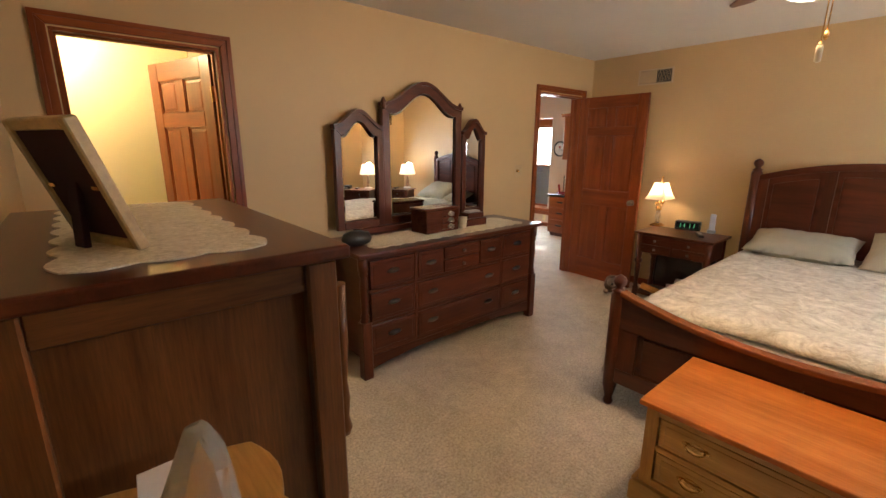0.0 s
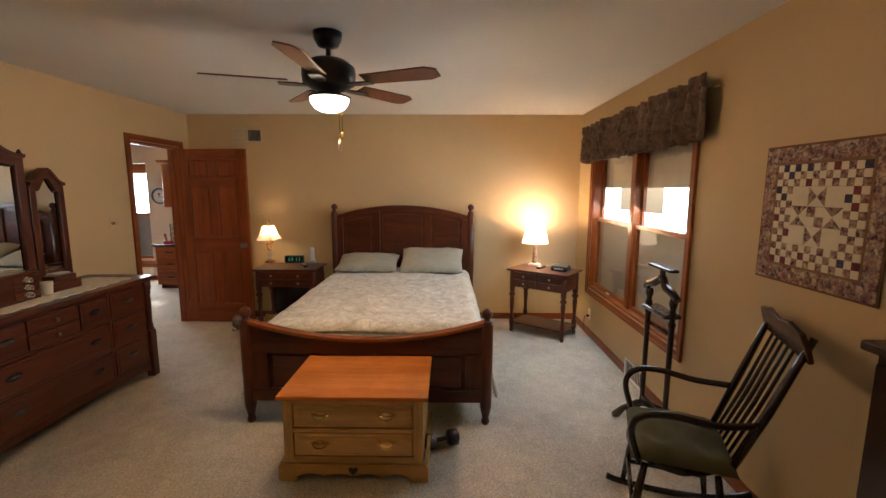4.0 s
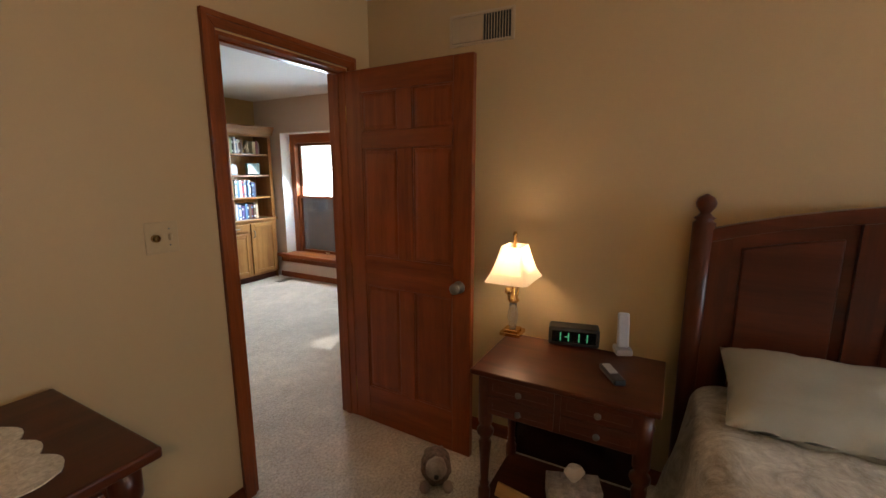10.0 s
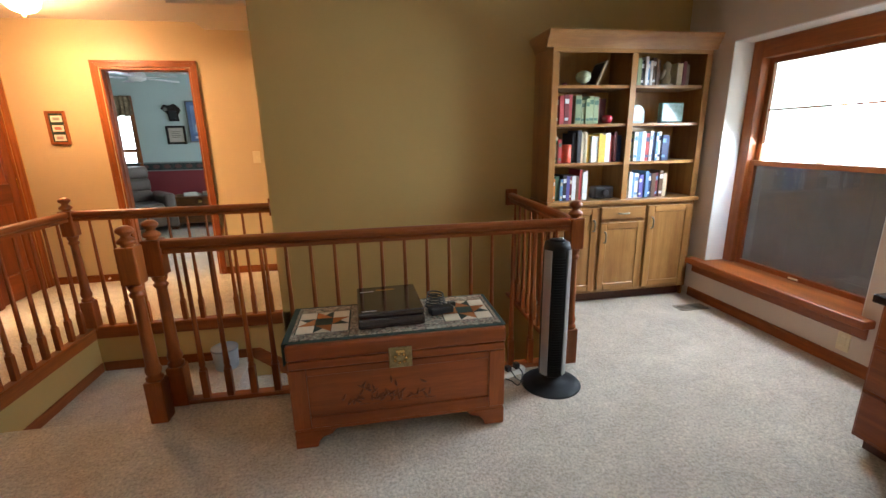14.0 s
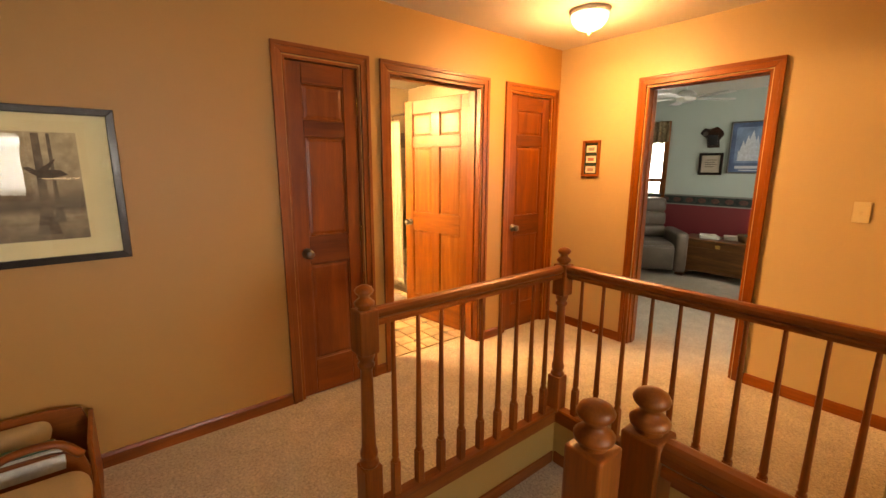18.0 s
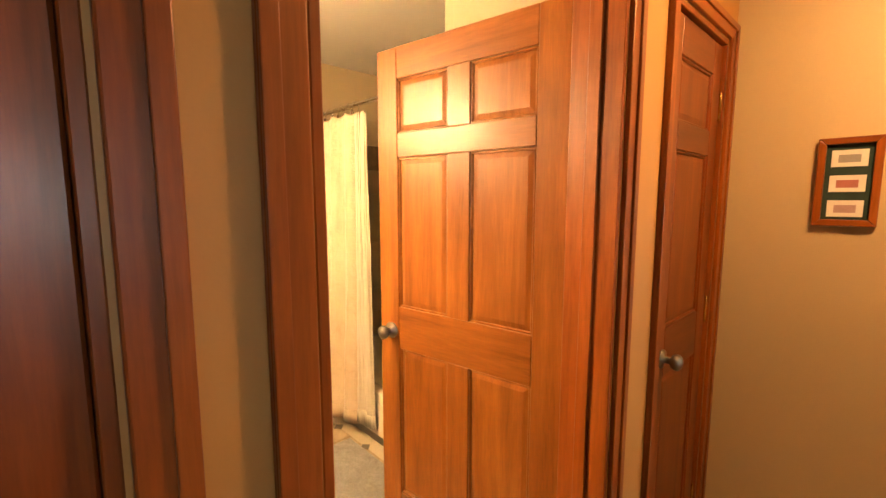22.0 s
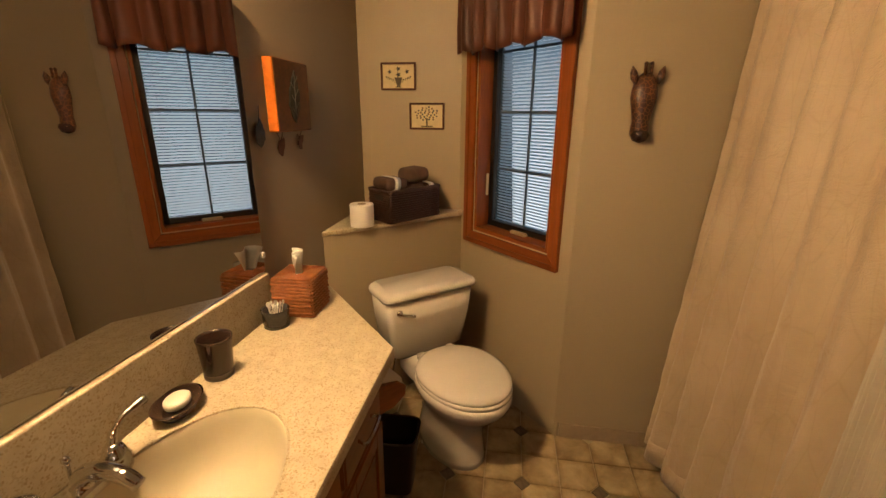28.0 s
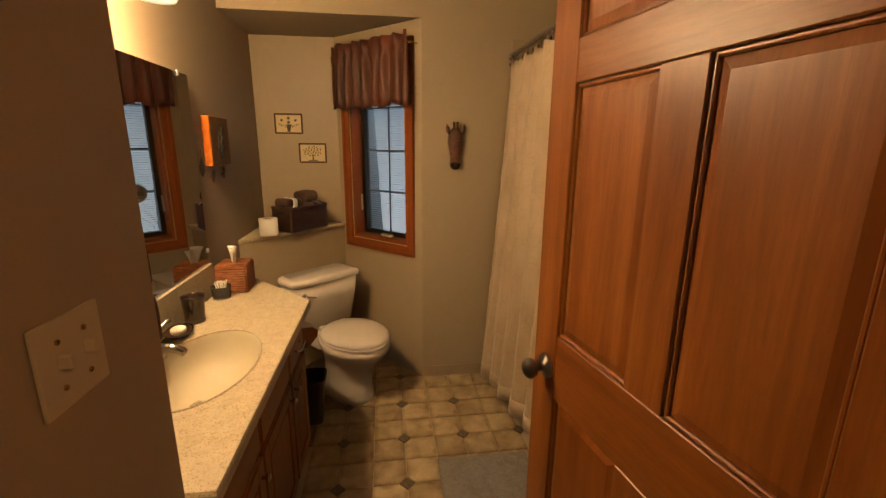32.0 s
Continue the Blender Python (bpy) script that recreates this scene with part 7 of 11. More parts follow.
part("cord", tube(curve_pts([(0.105, 0.0, 0.05), (0.10, -0.04, 0.03), (0.03, -0.09, 0.006), (0.02, -0.02, 0.006), (-0.04, 0.06, 0.006)], 8), 0.0035, 6), BLACK, strip)


# bookcase with cupboards below
def cup_handle(parent, x, y, z, vertical=True):
    b = bmesh.new()
    p = [(0, 0, -0.045), (0, -0.022, -0.035), (0, -0.026, 0), (0, -0.022, 0.035), (0, 0, 0.045)]
    if not vertical:
        p = [(q[2], q[1], 0) for q in p]
    return part("handle", moved(tube(curve_pts(p, 4), [0.006] * 17, 8), Matrix.Translation((x, y, z))), PEWTER, parent, "dark metal bow handle")


BX0, BX1, BF, BB = 5.33, 6.62, 6.41, 6.748
bc = thing("bookcase", pose(BX0, BF, 0), "oak bookcase with open shelves over three cupboards", "bookcase")
bw, bd, bh = BX1 - BX0, BB - BF, 2.03
part("side_panel", box(0, 0.02, 0.02, bd, 0.0, bh, 0.002, 1), BOOKOAK["z"], bc)
part("side_panel", box(bw - 0.02, bw, 0.02, bd, 0.0, bh, 0.002, 1), BOOKOAK["z"], bc)
part("back_panel", box(0.02, bw - 0.02, bd - 0.008, bd, 0.06, bh, 0), PINE["z"], bc)
part("divider", box(bw / 2 - 0.01, bw / 2 + 0.01, 0.02, bd - 0.009, 0.86, bh - 0.02, 0.001, 1), BOOKOAK["z"], bc)
part("counter", box(-0.012, bw + 0.012, -0.028, bd, 0.825, 0.858, 0.006, 2), BOOKOAK["x"], bc)
part("top_panel", box(0.02, bw - 0.02, 0.02, bd - 0.009, bh - 0.02, bh, 0.001, 1), BOOKOAK["x"], bc)
for x0, x1 in ((0, 0.05), (bw / 2 - 0.024, bw / 2 + 0.024), (bw - 0.05, bw)):
    part("face_stile", box(x0, x1, 0, 0.02, 0.859, 1.935, 0.002, 1), BOOKOAK["z"], bc)
part("face_rail", box(0, bw, 0, 0.02, 1.936, bh, 0.002, 1), BOOKOAK["x"], bc)
crown = [(0.022, 1.965), (-0.006, 1.965), (-0.012, 1.985), (-0.030, 2.02), (-0.048, 2.045), (-0.052, 2.062), (-0.052, 2.075), (0.022, 2.075)]
part("crown_moulding", prism(crown, -0.052, bw + 0.030, "x", 0.0), BOOKOAK["x"], bc)
part("crown_moulding", prism([(0.020 + 0 * a, b) if a > 0 else (a, b) for a, b in crown], 0.024, bd, "y"), BOOKOAK["y"], bc)
SHELVES = (1.15, 1.44, 1.715)
for z in SHELVES:
    for x0, x1 in ((0.02, bw / 2 - 0.011), (bw / 2 + 0.011, bw - 0.02)):
        part("shelf", box(x0, x1, 0.022, bd - 0.009, z - 0.022, z, 0.002, 1), BOOKOAK["x"], bc)
part("toe_kick", box(0.02, bw - 0.02, 0.05, 0.065, 0.0, 0.085, 0), CHERRY["x"], bc)
part("bottom_panel", box(0.02, bw - 0.02, 0.02, bd - 0.009, 0.085, 0.10, 0), BOOKOAK["x"], bc)
part("base_face", box(0, bw, 0.0, 0.02, 0.085, 0.823, 0.002, 1), BOOKOAK["z"], bc)


def shaker(parent, nm, x0, x1, z0, z1, y=0.0, wd=BOOKOAK, fr=0.055):
    d = part(nm, box(x0 + fr - 0.005, x1 - fr + 0.005, y - 0.012, y - 0.001, z0 + fr - 0.005, z1 - fr + 0.005, 0.001, 1), wd["z"], parent)
    part("stile", box(x0, x0 + fr, y - 0.020, y - 0.0005, z0, z1, 0.003, 1), wd["z"], d)
    part("stile", box(x1 - fr, x1, y - 0.020, y - 0.0005, z0, z1, 0.003, 1), wd["z"], d)
    part("rail", box(x0 + fr, x1 - fr, y - 0.020, y - 0.0005, z0, z0 + fr, 0.003, 1), wd["x"], d)
    part("rail", box(x0 + fr, x1 - fr, y - 0.020, y - 0.0005, z1 - fr, z1, 0.003, 1), wd["x"], d)
    return d


d1 = shaker(bc, "door", 0.035, 0.425, 0.11, 0.80)
cup_handle(d1, 0.39, -0.020, 0.66)
d2 = shaker(bc, "door", 0.455, 0.835, 0.11, 0.675)
cup_handle(d2, 0.492, -0.020, 0.56)
d3 = shaker(bc, "door", 0.865, 1.255, 0.11, 0.80)
cup_handle(d3, 0.90, -0.020, 0.66)
dr = part("drawer", box(0.455, 0.835, -0.020, -0.0005, 0.70, 0.80, 0.004, 1), BOOKOAK["x"], bc)
cup_handle(dr, 0.645, -0.020, 0.75, False)


PAGES = plain("book_pages", (0.66, 0.60, 0.48), 0.9, 0.08, 10, 300, 0.3)
COVERS = {}


def cover_mat(c):
    if c not in COVERS:
        COVERS[c] = plain("book_cover_%d" % len(COVERS), c, 0.5, 0.12, 25, 200, 0.05)
    return COVERS[c]


def book(x, y, z, w, h, d, col, band=None, tilt=0, label=""):
    """One book standing on a shelf, spine towards -y."""
    names = {0: "red", 1: "green", 2: "blue"}
    bk = thing("book", pose(x, y, z, 0, tilt, 0), label, "book", "books on the shelves")
    cm = cover_mat(col)
    b = box(0, w, 0, 0.003, 0, h, 0.0008, 1)
    box(0, 0.0025, 0.003, d, 0, h, 0, 1, b)
    box(w - 0.0025, w, 0.003, d, 0, h, 0, 1, b)
    part("cover", b, cm, bk)
    part("pages", box(0.003, w - 0.003, 0.004, d - 0.003, 0.003, h - 0.003), PAGES, bk)
    if band:
        bmat = cover_mat(band)
        part("spine_label", box(0.003, w - 0.003, -0.0008, 0.0005, h * 0.70, h * 0.86), bmat, bk, "plain printed spine label")
        part("spine_label", box(0.004, w - 0.004, -0.0008, 0.0005, h * 0.12, h * 0.22), bmat, bk)
    return bk


def colour_word(c):
    r, g, b2 = c
    if max(c) < 0.06:
        return "black"
    if min(c) > 0.45:
        return "white"
    if r > 0.5 and g > 0.35:
        return "yellow"
    if r > 1.8 * g:
        return "red"
    if b2 > r and b2 >= g:
        return "blue"
    if g >= r:
        return "green"
    return "brown"


def book_row(x, z, cols, h0, d=0.20, y=6.455, w0=0.030, bands=None, group=""):
    for k, c in enumerate(cols):
        w = w0 * rnd.uniform(0.75, 1.3)
        h = h0 * rnd.uniform(0.88, 1.06)
        book(x, y + rnd.uniform(0, 0.02), z, w, h, d * rnd.uniform(0.85, 1.05), c, (bands or [None])[k % len(bands or [None])], 0, "%s-covered book standing upright on an oak shelf" % colour_word(c))
        x += w + 0.0015
    return x


RED, DRED, GRN, LGRN, NAVY, BLU, WHT, CRM, YEL, ORG, BLK, BRN, PUR = (0.36, 0.03, 0.03), (0.14, 0.012, 0.016), (0.05, 0.12, 0.07), (0.26, 0.32, 0.16), (0.02, 0.035, 0.10), (0.12, 0.24, 0.42), (0.72, 0.72, 0.70), (0.60, 0.50, 0.32), (0.80, 0.52, 0.06), (0.62, 0.20, 0.03), (0.015, 0.014, 0.016), (0.12, 0.06, 0.03), (0.10, 0.09, 0.30)
LX, RX = BX0 + 0.055, BX0 + bw / 2 + 0.03
# second shelf, set volumes
book_row(LX, 1.44 + 0.001, [DRED, RED, DRED, RED], 0.205, w0=0.034, bands=[WHT, None])
book_row(LX + 0.165, 1.441, [LGRN, LGRN, LGRN, LGRN, LGRN], 0.195, w0=0.036, bands=[GRN])
# third
book_row(LX, 1.151, [CRM, RED], 0.19, bands=[GRN])
x = book_row(LX + 0.16, 1.151, [BLK, BLK, CRM, CRM], 0.235, w0=0.026)
x = book_row(x, 1.151, [YEL, WHT, WHT, YEL, YEL, WHT, RED, DRED, NAVY], 0.215, w0=0.031)
x = book_row(RX, 1.151, [BLK, LGRN, WHT, BLU, WHT, RED, WHT, NAVY, BLU, WHT, NAVY, NAVY], 0.215, w0=0.028, bands=[WHT, NAVY, BLU, None])
# lowest
x = book_row(LX, 0.859, [ORG, GRN, BLU, BLK, PUR, DRED, WHT, BRN], 0.19, w0=0.027, bands=[WHT, None, CRM])
x = book_row(x, 0.859, [RED, WHT, WHT], 0.23, w0=0.024)
x = book_row(RX, 0.859, [WHT, WHT, BLU, WHT, PUR, PUR, BLU, NAVY, BRN, DRED, BRN, CRM], 0.20, w0=0.030, bands=[BLU, WHT, None])
# top right
x = book_row(RX, 1.716, [NAVY, LGRN, BLK, WHT, BLU, WHT, BRN, BRN], 0.20, w0=0.024, bands=[WHT, None])
book_row(RX + 0.37, 1.716, [CRM, CRM, DRED, BRN], 0.17, w0=0.026)
# ornaments
fig = thing("figurine", pose(RX + 0.30, 6.50, 1.716), "small tan figurine of plain rounded shapes on the shelf", "figurine")
fb = lathe([(0.05, 0), (0.052, 0.012), (0.03, 0.02), (0.035, 0.06), (0.022, 0.09), (0.026, 0.12), (0.03, 0.15), (0.018, 0.17), (0.003, 0.178)], 14)
join(fb, moved(lathe([(0.008, 0), (0.018, 0.03), (0.016, 0.08), (0.004, 0.10)], 10), Matrix.Translation((-0.05, 0, 0.05)) @ Matrix.Rotation(0.5, 4, "Y")))
part("body", fb, plain("tan_ceramic", (0.34, 0.27, 0.17), 0.45, 0.25, 30, 120, 0.2), fig, smooth=True)
orb = thing("glass_ornament", pose(LX + 0.23, 6.50, 1.716), "round pale green cut-glass ornament on the top shelf", "ornament")
part("foot", lathe([(0.028, 0), (0.028, 0.008), (0.012, 0.016)], 12), plain("dark_stand", (0.05, 0.03, 0.02), 0.5), orb)
part("orb", moved(lathe([(0.01, 0.014), (0.045, 0.03), (0.058, 0.06), (0.05, 0.09), (0.025, 0.105), (0.004, 0.108)], 9), Matrix.Identity(4)), plain("pale_green_glass", (0.42, 0.45, 0.28), 0.12, 0.3, 40, 200, 0.2, 0.0, 0.5), orb)
lean = thing("picture_frame", pose(LX + 0.33, 6.50, 1.716, 0, 24, 0), "leaning dark picture frame with pale edge", "picture frame")
part("frame", box(0, 0.018, 0, 0.17, 0.0, 0.20, 0.003, 1), CRM and plain("pale_frame", (0.40, 0.30, 0.18), 0.5), lean)
part("picture", box(-0.003, 0.0005, 0.015, 0.155, 0.018, 0.182), BLACK, lean)
lit = thing("red_trinket", pose(LX + 0.07, 6.48, 1.716), "tiny dark red trinket on the shelf", "ornament")
part("body", lathe([(0.012, 0), (0.022, 0.006), (0.018, 0.016), (0.004, 0.02)], 12), cover_mat(DRED), lit, smooth=True)
apple = thing("apple_ornament", pose(LX + 0.44, 6.49, 1.441), "glossy red glass apple ornament", "ornament")
part("apple", lathe([(0.012, 0), (0.03, 0.004), (0.042, 0.025), (0.044, 0.045), (0.034, 0.062), (0.014, 0.066), (0.004, 0.060)], 18), plain("red_glass", (0.35, 0.01, 0.02), 0.08, 0.1, 10, 100, 0, 0, 0.6), apple, smooth=True)
part("stem", tube([(0, 0, 0.06), (0.003, 0, 0.075), (0.008, 0, 0.085)], 0.002, 6), cover_mat(BRN), apple)
tall = thing("dark_bookend", pose(LX + 0.36, 6.55, 1.441), "dark red slab ornament behind the apple", "ornament")
part("slab", box(0, 0.10, 0, 0.05, 0, 0.19, 0.006, 2), cover_mat(DRED), tall)
cnd = thing("candle", pose(LX + 0.115, 6.49, 1.151), "squat red pillar candle on the shelf", "candle")
part("wax", lathe([(0.040, 0), (0.042, 0.004), (0.042, 0.135), (0.036, 0.14), (0.028, 0.132), (0.003, 0.13)], 20), plain("red_wax", (0.50, 0.05, 0.015), 0.35, 0.08, 8, 120, 0.05), cnd, smooth=True)
part("wick", tube([(0, 0, 0.13), (0.001, 0, 0.148)], 0.0015, 5), BLACK, cnd)
dish = thing("dome_plate", pose(RX + 0.10, 6.53, 1.441), "white and blue arched plaque standing on the shelf", "ornament")
arc = [(-0.065, 0)] + [(0.065 * math.cos(math.radians(180 - a)), 0.075 + 0.065 * math.sin(math.radians(a))) for a in range(0, 181, 15)] + [(0.065, 0)]
part("plaque", prism(arc, 0, 0.018, "y", 0.003), plain("blue_white_china", (0.50, 0.66, 0.72), 0.2, 0.25, 30, 120, 0.0), dish)
part("relief", prism([(a * 0.7, 0.02 + b3 * 0.75) for a, b3 in arc], -0.003, 0.002, "y"), plain("china_relief", (0.70, 0.76, 0.78), 0.2, 0.2, 60, 160, 0.2), dish)
blk = thing("glass_block", pose(RX + 0.29, 6.50, 1.441), "teal glass block ornament on the shelf", "ornament")
part("block", box(0, 0.20, 0, 0.05, 0, 0.155, 0.012, 3), plain("teal_glass", (0.14, 0.28, 0.27), 0.12, 0.35, 25, 90, 0.25, 0, 0.4), blk)
cam_b = thing("dark_box", pose(LX + 0.37, 6.47, 0.859), "small black lumpy case on the shelf", "case")
part("body", box(0, 0.17, 0, 0.10, 0, 0.10, 0.018, 3), BLACK, cam_b)
part("lens_cap", moved(lathe([(0.028, 0), (0.028, 0.03), (0.02, 0.033)], 14), Matrix.Translation((0.08, 0, 0.05)) @ Matrix.Rotation(math.pi / 2, 4, "X")), BLACK, cam_b)

# floor register and outlet on the east side
reg = thing("floor_vent", pose(6.35, 6.08, 0.0, 0, 0, 0), "brown metal floor register in the carpet", "vent")
REGM = plain("bronze_enamel", (0.20, 0.16, 0.11), 0.4, 0.1, 10, 200, 0.05, 0.3)
part("frame", join(join(join(box(0, 0.25, 0, 0.018, 0, 0.007, 0.002, 1), box(0, 0.25, 0.092, 0.11, 0, 0.007, 0.002, 1)), box(0, 0.018, 0.018, 0.092, 0, 0.007, 0.002, 1)), box(0.232, 0.25, 0.018, 0.092, 0, 0.007, 0.002, 1)), REGM, reg)
s0 = None
for k in range(14):
    mm = Matrix.Translation((0.022 + k * 0.015, 0, 0))
    s0 = part("slat", box(0, 0.007, 0.018, 0.092, 0.001, 0.006), REGM, reg, m=mm) if s0 is None else (again(s0, reg, mm) and s0)
out = thing("wall_outlet", pose(6.66, 5.16, 0.16, 0, 0, 90), "ivory wall outlet low beside the window seat", "outlet")
part("plate", box(-0.035, 0.035, 0.0, 0.006, -0.057, 0.057, 0.003, 2), IVORY, out)
for z in (-0.026, 0.012):
    part("socket", box(-0.014, 0.014, 0.006, 0.009, z, z + 0.022, 0.004, 2), IVORY, out)

# wall clock
ck = thing("wall_clock", pose(6.658, 4.895, 1.447, 0, -90, 0), "round wall clock with black rim and white face", "clock")
rimb = lathe([(0.112, 0), (0.135, 0.004), (0.137, 0.02), (0.128, 0.034), (0.116, 0.036), (0.112, 0.012)], 40)
for f in [f for f in rimb.faces if len(f.verts) > 4]:
    rimb.faces.remove(f)
part("rim", rimb, BLACK, ck, smooth=True)
face = part("face", lathe([(0.114, 0.002), (0.114, 0.012), (0.001, 0.0125)], 40), WHITEPLASTIC, ck)
n0 = None
for k in range(12):
    mm = Matrix.Rotation(k * math.pi / 6, 4, "Z") @ Matrix.Translation((0.095, 0, 0.0125))
    n0 = part("hour_mark", box(-0.010, 0.010, -0.003, 0.003, 0, 0.001), BLACK, ck, m=mm) if n0 is None else (again(n0, ck, mm) and n0)
part("emblem", moved(lathe([(0.022, 0), (0.022, 0.0012), (0.001, 0.0013)], 8), Matrix.Translation((0.03, 0.01, 0.0125))), cover_mat(RED), ck, "small red mark on the face")
part("hour_hand", box(-0.008, 0.055, -0.003, 0.003, 0.0145, 0.0155), BLACK, ck, m=Matrix.Rotation(2.4, 4, "Z"))
part("minute_hand", box(-0.010, 0.085, -0.002, 0.002, 0.0165, 0.0172), BLACK, ck, m=Matrix.Rotation(-2.0, 4, "Z"))

# desk, hutch and what stands there
dk = thing("desk", pose(6.0, 3.40, 0), "oak desk with dark top and black drawer pulls", "desk")
part("desktop", box(-0.03, 0.655, -0.10, 1.225, 0.675, 0.712, 0.006, 2), plain("dark_laminate", (0.020, 0.012, 0.012), 0.16, 0.1, 20, 300, 0.0, 0.0, 0.3), dk)
part("pedestal", box(0.0, 0.65, 0.74, 1.20, 0.065, 0.674, 0.002, 1), OAK["z"], dk)
part("toe_kick", box(0.05, 0.63, 0.76, 1.18, 0.0, 0.064), CHERRY["y"], dk)
part("side_panel", box(0.02, 0.65, -0.08, -0.06, 0.0, 0.674, 0.002, 1), OAK["z"], dk)
for z0, z1 in ((0.085, 0.285), (0.30, 0.485), (0.50, 0.655)):
    df = part("drawer", box(-0.019, -0.0005, 0.755, 1.185, z0, z1, 0.004, 1), OAK["y"], dk)
    zz = (z0 + z1) / 2 + 0.01
    part("handle", prism([(0.92, zz - 0.014), (1.02, zz - 0.014), (1.028, zz), (1.02, zz + 0.014), (0.92, zz + 0.014), (0.912, zz)], -0.032, -0.018, "x", 0.003), BLACKMETAL, df, "black bar pull")
ht = thing("wall_cabinet", pose(6.33, 4.02, 1.272), "oak wall cabinet with raised-panel doors over the desk", "cabinet")
part("body", box(0.02, 0.328, 0.0, 0.615, 0.0, 0.70, 0.003, 1), OAK["z"], ht)
for y0, y1 in ((0.315, 0.60), (0.015, 0.30)):
    d = part("door", box(-0.002, 0.0195, y0, y1, 0.02, 0.68, 0.004, 1), OAK["z"], ht)
    part("panel", prism([(y0 + 0.055, 0.075), (y1 - 0.055, 0.075), (y1 - 0.055, 0.58), ((y0 + y1) / 2, 0.625), (y0 + 0.055, 0.58)], -0.008, -0.001, "x", 0.003), OAK["z"], d)
part("crown_moulding", prism([(-0.045, 0.75), (-0.045, 0.735), (-0.01, 0.70), (0.328, 0.70), (0.328, 0.75)], 0.0, 0.65, "y"), OAK["y"], ht)
part("lamp_strip", box(0.10, 0.16, 0.1, 0.5, -0.022, -0.001, 0.004, 1), glow("under_cabinet_lamp", (1.0, 0.78, 0.42), 6.0), ht, "glowing lamp strip under the cabinet")
ph = thing("telephone", pose(6.13, 4.47, 0.713, 0, 0, 50), "red cordless telephone standing in its base", "telephone")
REDP = plain("red_plastic", (0.30, 0.012, 0.02), 0.25, 0.08, 10, 200, 0, 0, 0.3)
part("base", prism([(-0.055, -0.06), (0.055, -0.06), (0.045, 0.06), (-0.045, 0.06)], 0, 0.035, "z", 0.008), REDP, ph)
hs = part("handset", box(-0.022, 0.022, 0.005, 0.03, 0.03, 0.165, 0.010, 3), REDP, ph, m=Matrix.Rotation(-0.15, 4, "X"))
part("screen", box(-0.016, 0.016, 0.003, 0.006, 0.115, 0.145), plain("phone_screen", (0.25, 0.30, 0.28), 0.2), hs)
kb = bmesh.new()
for i in range(3):
    for j in range(4):
        box(-0.017 + i * 0.012, -0.008 + i * 0.012, 0.001, 0.006, 0.055 + j * 0.014, 0.064 + j * 0.014, 0.001, 1, kb)
part("keypad", kb, BLACK, hs)
tr = thing("letter_tray", pose(6.26, 4.19, 0.713), "black stacked letter trays full of paper", "letter tray")
PAPER = plain("paper", (0.72, 0.69, 0.62), 0.8, 0.06, 8, 200, 0.05)
for k in range(4):
    z = k * 0.078
    b = box(0, 0.25, 0, 0.33, z, z + 0.004)
    box(0.246, 0.25, 0, 0.33, z, z + 0.05, 0, 1, b)
    box(0, 0.25, 0.326, 0.33, z, z + 0.05, 0, 1, b)
    part("tray", b, BLACK, tr)
    for j in range(4):
        part("paper_stack", box(0.004 - 0.01 * rnd.random(), 0.24, 0.006 + 0.01 * rnd.random(), 0.32 - 0.02 * rnd.random(), z + 0.006 + j * 0.011, z + 0.015 + j * 0.011, 0.001, 1), PAPER if j % 2 == 0 else plain("paper_grey", (0.42, 0.40, 0.40), 0.8), tr)
for k in (0.01, 0.24):
    part("post", box(k, k + 0.01, 0.318, 0.328, 0, 0.30), BLACK, tr)
oc = thing("office_chair", pose(5.55, 3.60, 0, 0, 0, -70), "black office chair with tall padded back", "chair")
bk = bmesh.new()
box(-0.25, 0.25, -0.30, -0.22, 0.52, 1.03, 0.035, 4, bk)
part("backrest", bk, BLACK, oc, smooth=True)
part("seat", box(-0.26, 0.26, -0.24, 0.26, 0.42, 0.51, 0.035, 4), BLACK, oc, smooth=True)
part("column", lathe([(0.03, 0.08), (0.03, 0.30), (0.02, 0.30), (0.02, 0.42)], 14), BLACKMETAL, oc)
for k in range(5):
    a = k * 2 * math.pi / 5 + 0.3
    part("leg", moved(prism([(0.0, 0.07), (0.28, 0.05), (0.29, 0.075), (0.0, 0.12)], -0.018, 0.018, "y", 0.005), Matrix.Rotation(a, 4, "Z")), BLACK, oc)
    part("caster", moved(lathe([(0.012, -0.02), (0.025, -0.018), (0.025, 0.018), (0.012, 0.02)], 12), Matrix.Translation((0.28 * math.cos(a), 0.28 * math.sin(a), 0.026)) @ Matrix.Rotation(a, 4, "Z") @ Matrix.Rotation(math.pi / 2, 4, "X")), BLACK, oc)
part("lever", tube([(0.05, 0, 0.40), (0.30, -0.05, 0.41)], 0.008, 8), BLACKMETAL, oc)

# hall: lamp, panel in the ceiling, pictures, switch
hl = thing("ceiling_lamp", pose(1.53, 7.33, 2.44), "white glass dome ceiling lamp, lit", "ceiling lamp")
part("pan", lathe([(0.10, -0.028), (0.125, -0.024), (0.13, 0.0), (0.01, 0.0)], 32), WHITEPLASTIC, hl, smooth=True)
dome = part("dome", lathe([(0.004, -0.125), (0.03, -0.122), (0.075, -0.105), (0.108, -0.07), (0.118, -0.030), (0.112, -0.028)], 32), glow("lamp_glass_lit", (1.0, 0.78, 0.48), 7.0, (0.9, 0.86, 0.78)), hl, smooth=True)
dome.visible_shadow = False
part("finial", lathe([(0.004, -0.150), (0.010, -0.142), (0.010, -0.134), (0.005, -0.126)], 12), BRASS, hl, smooth=True)
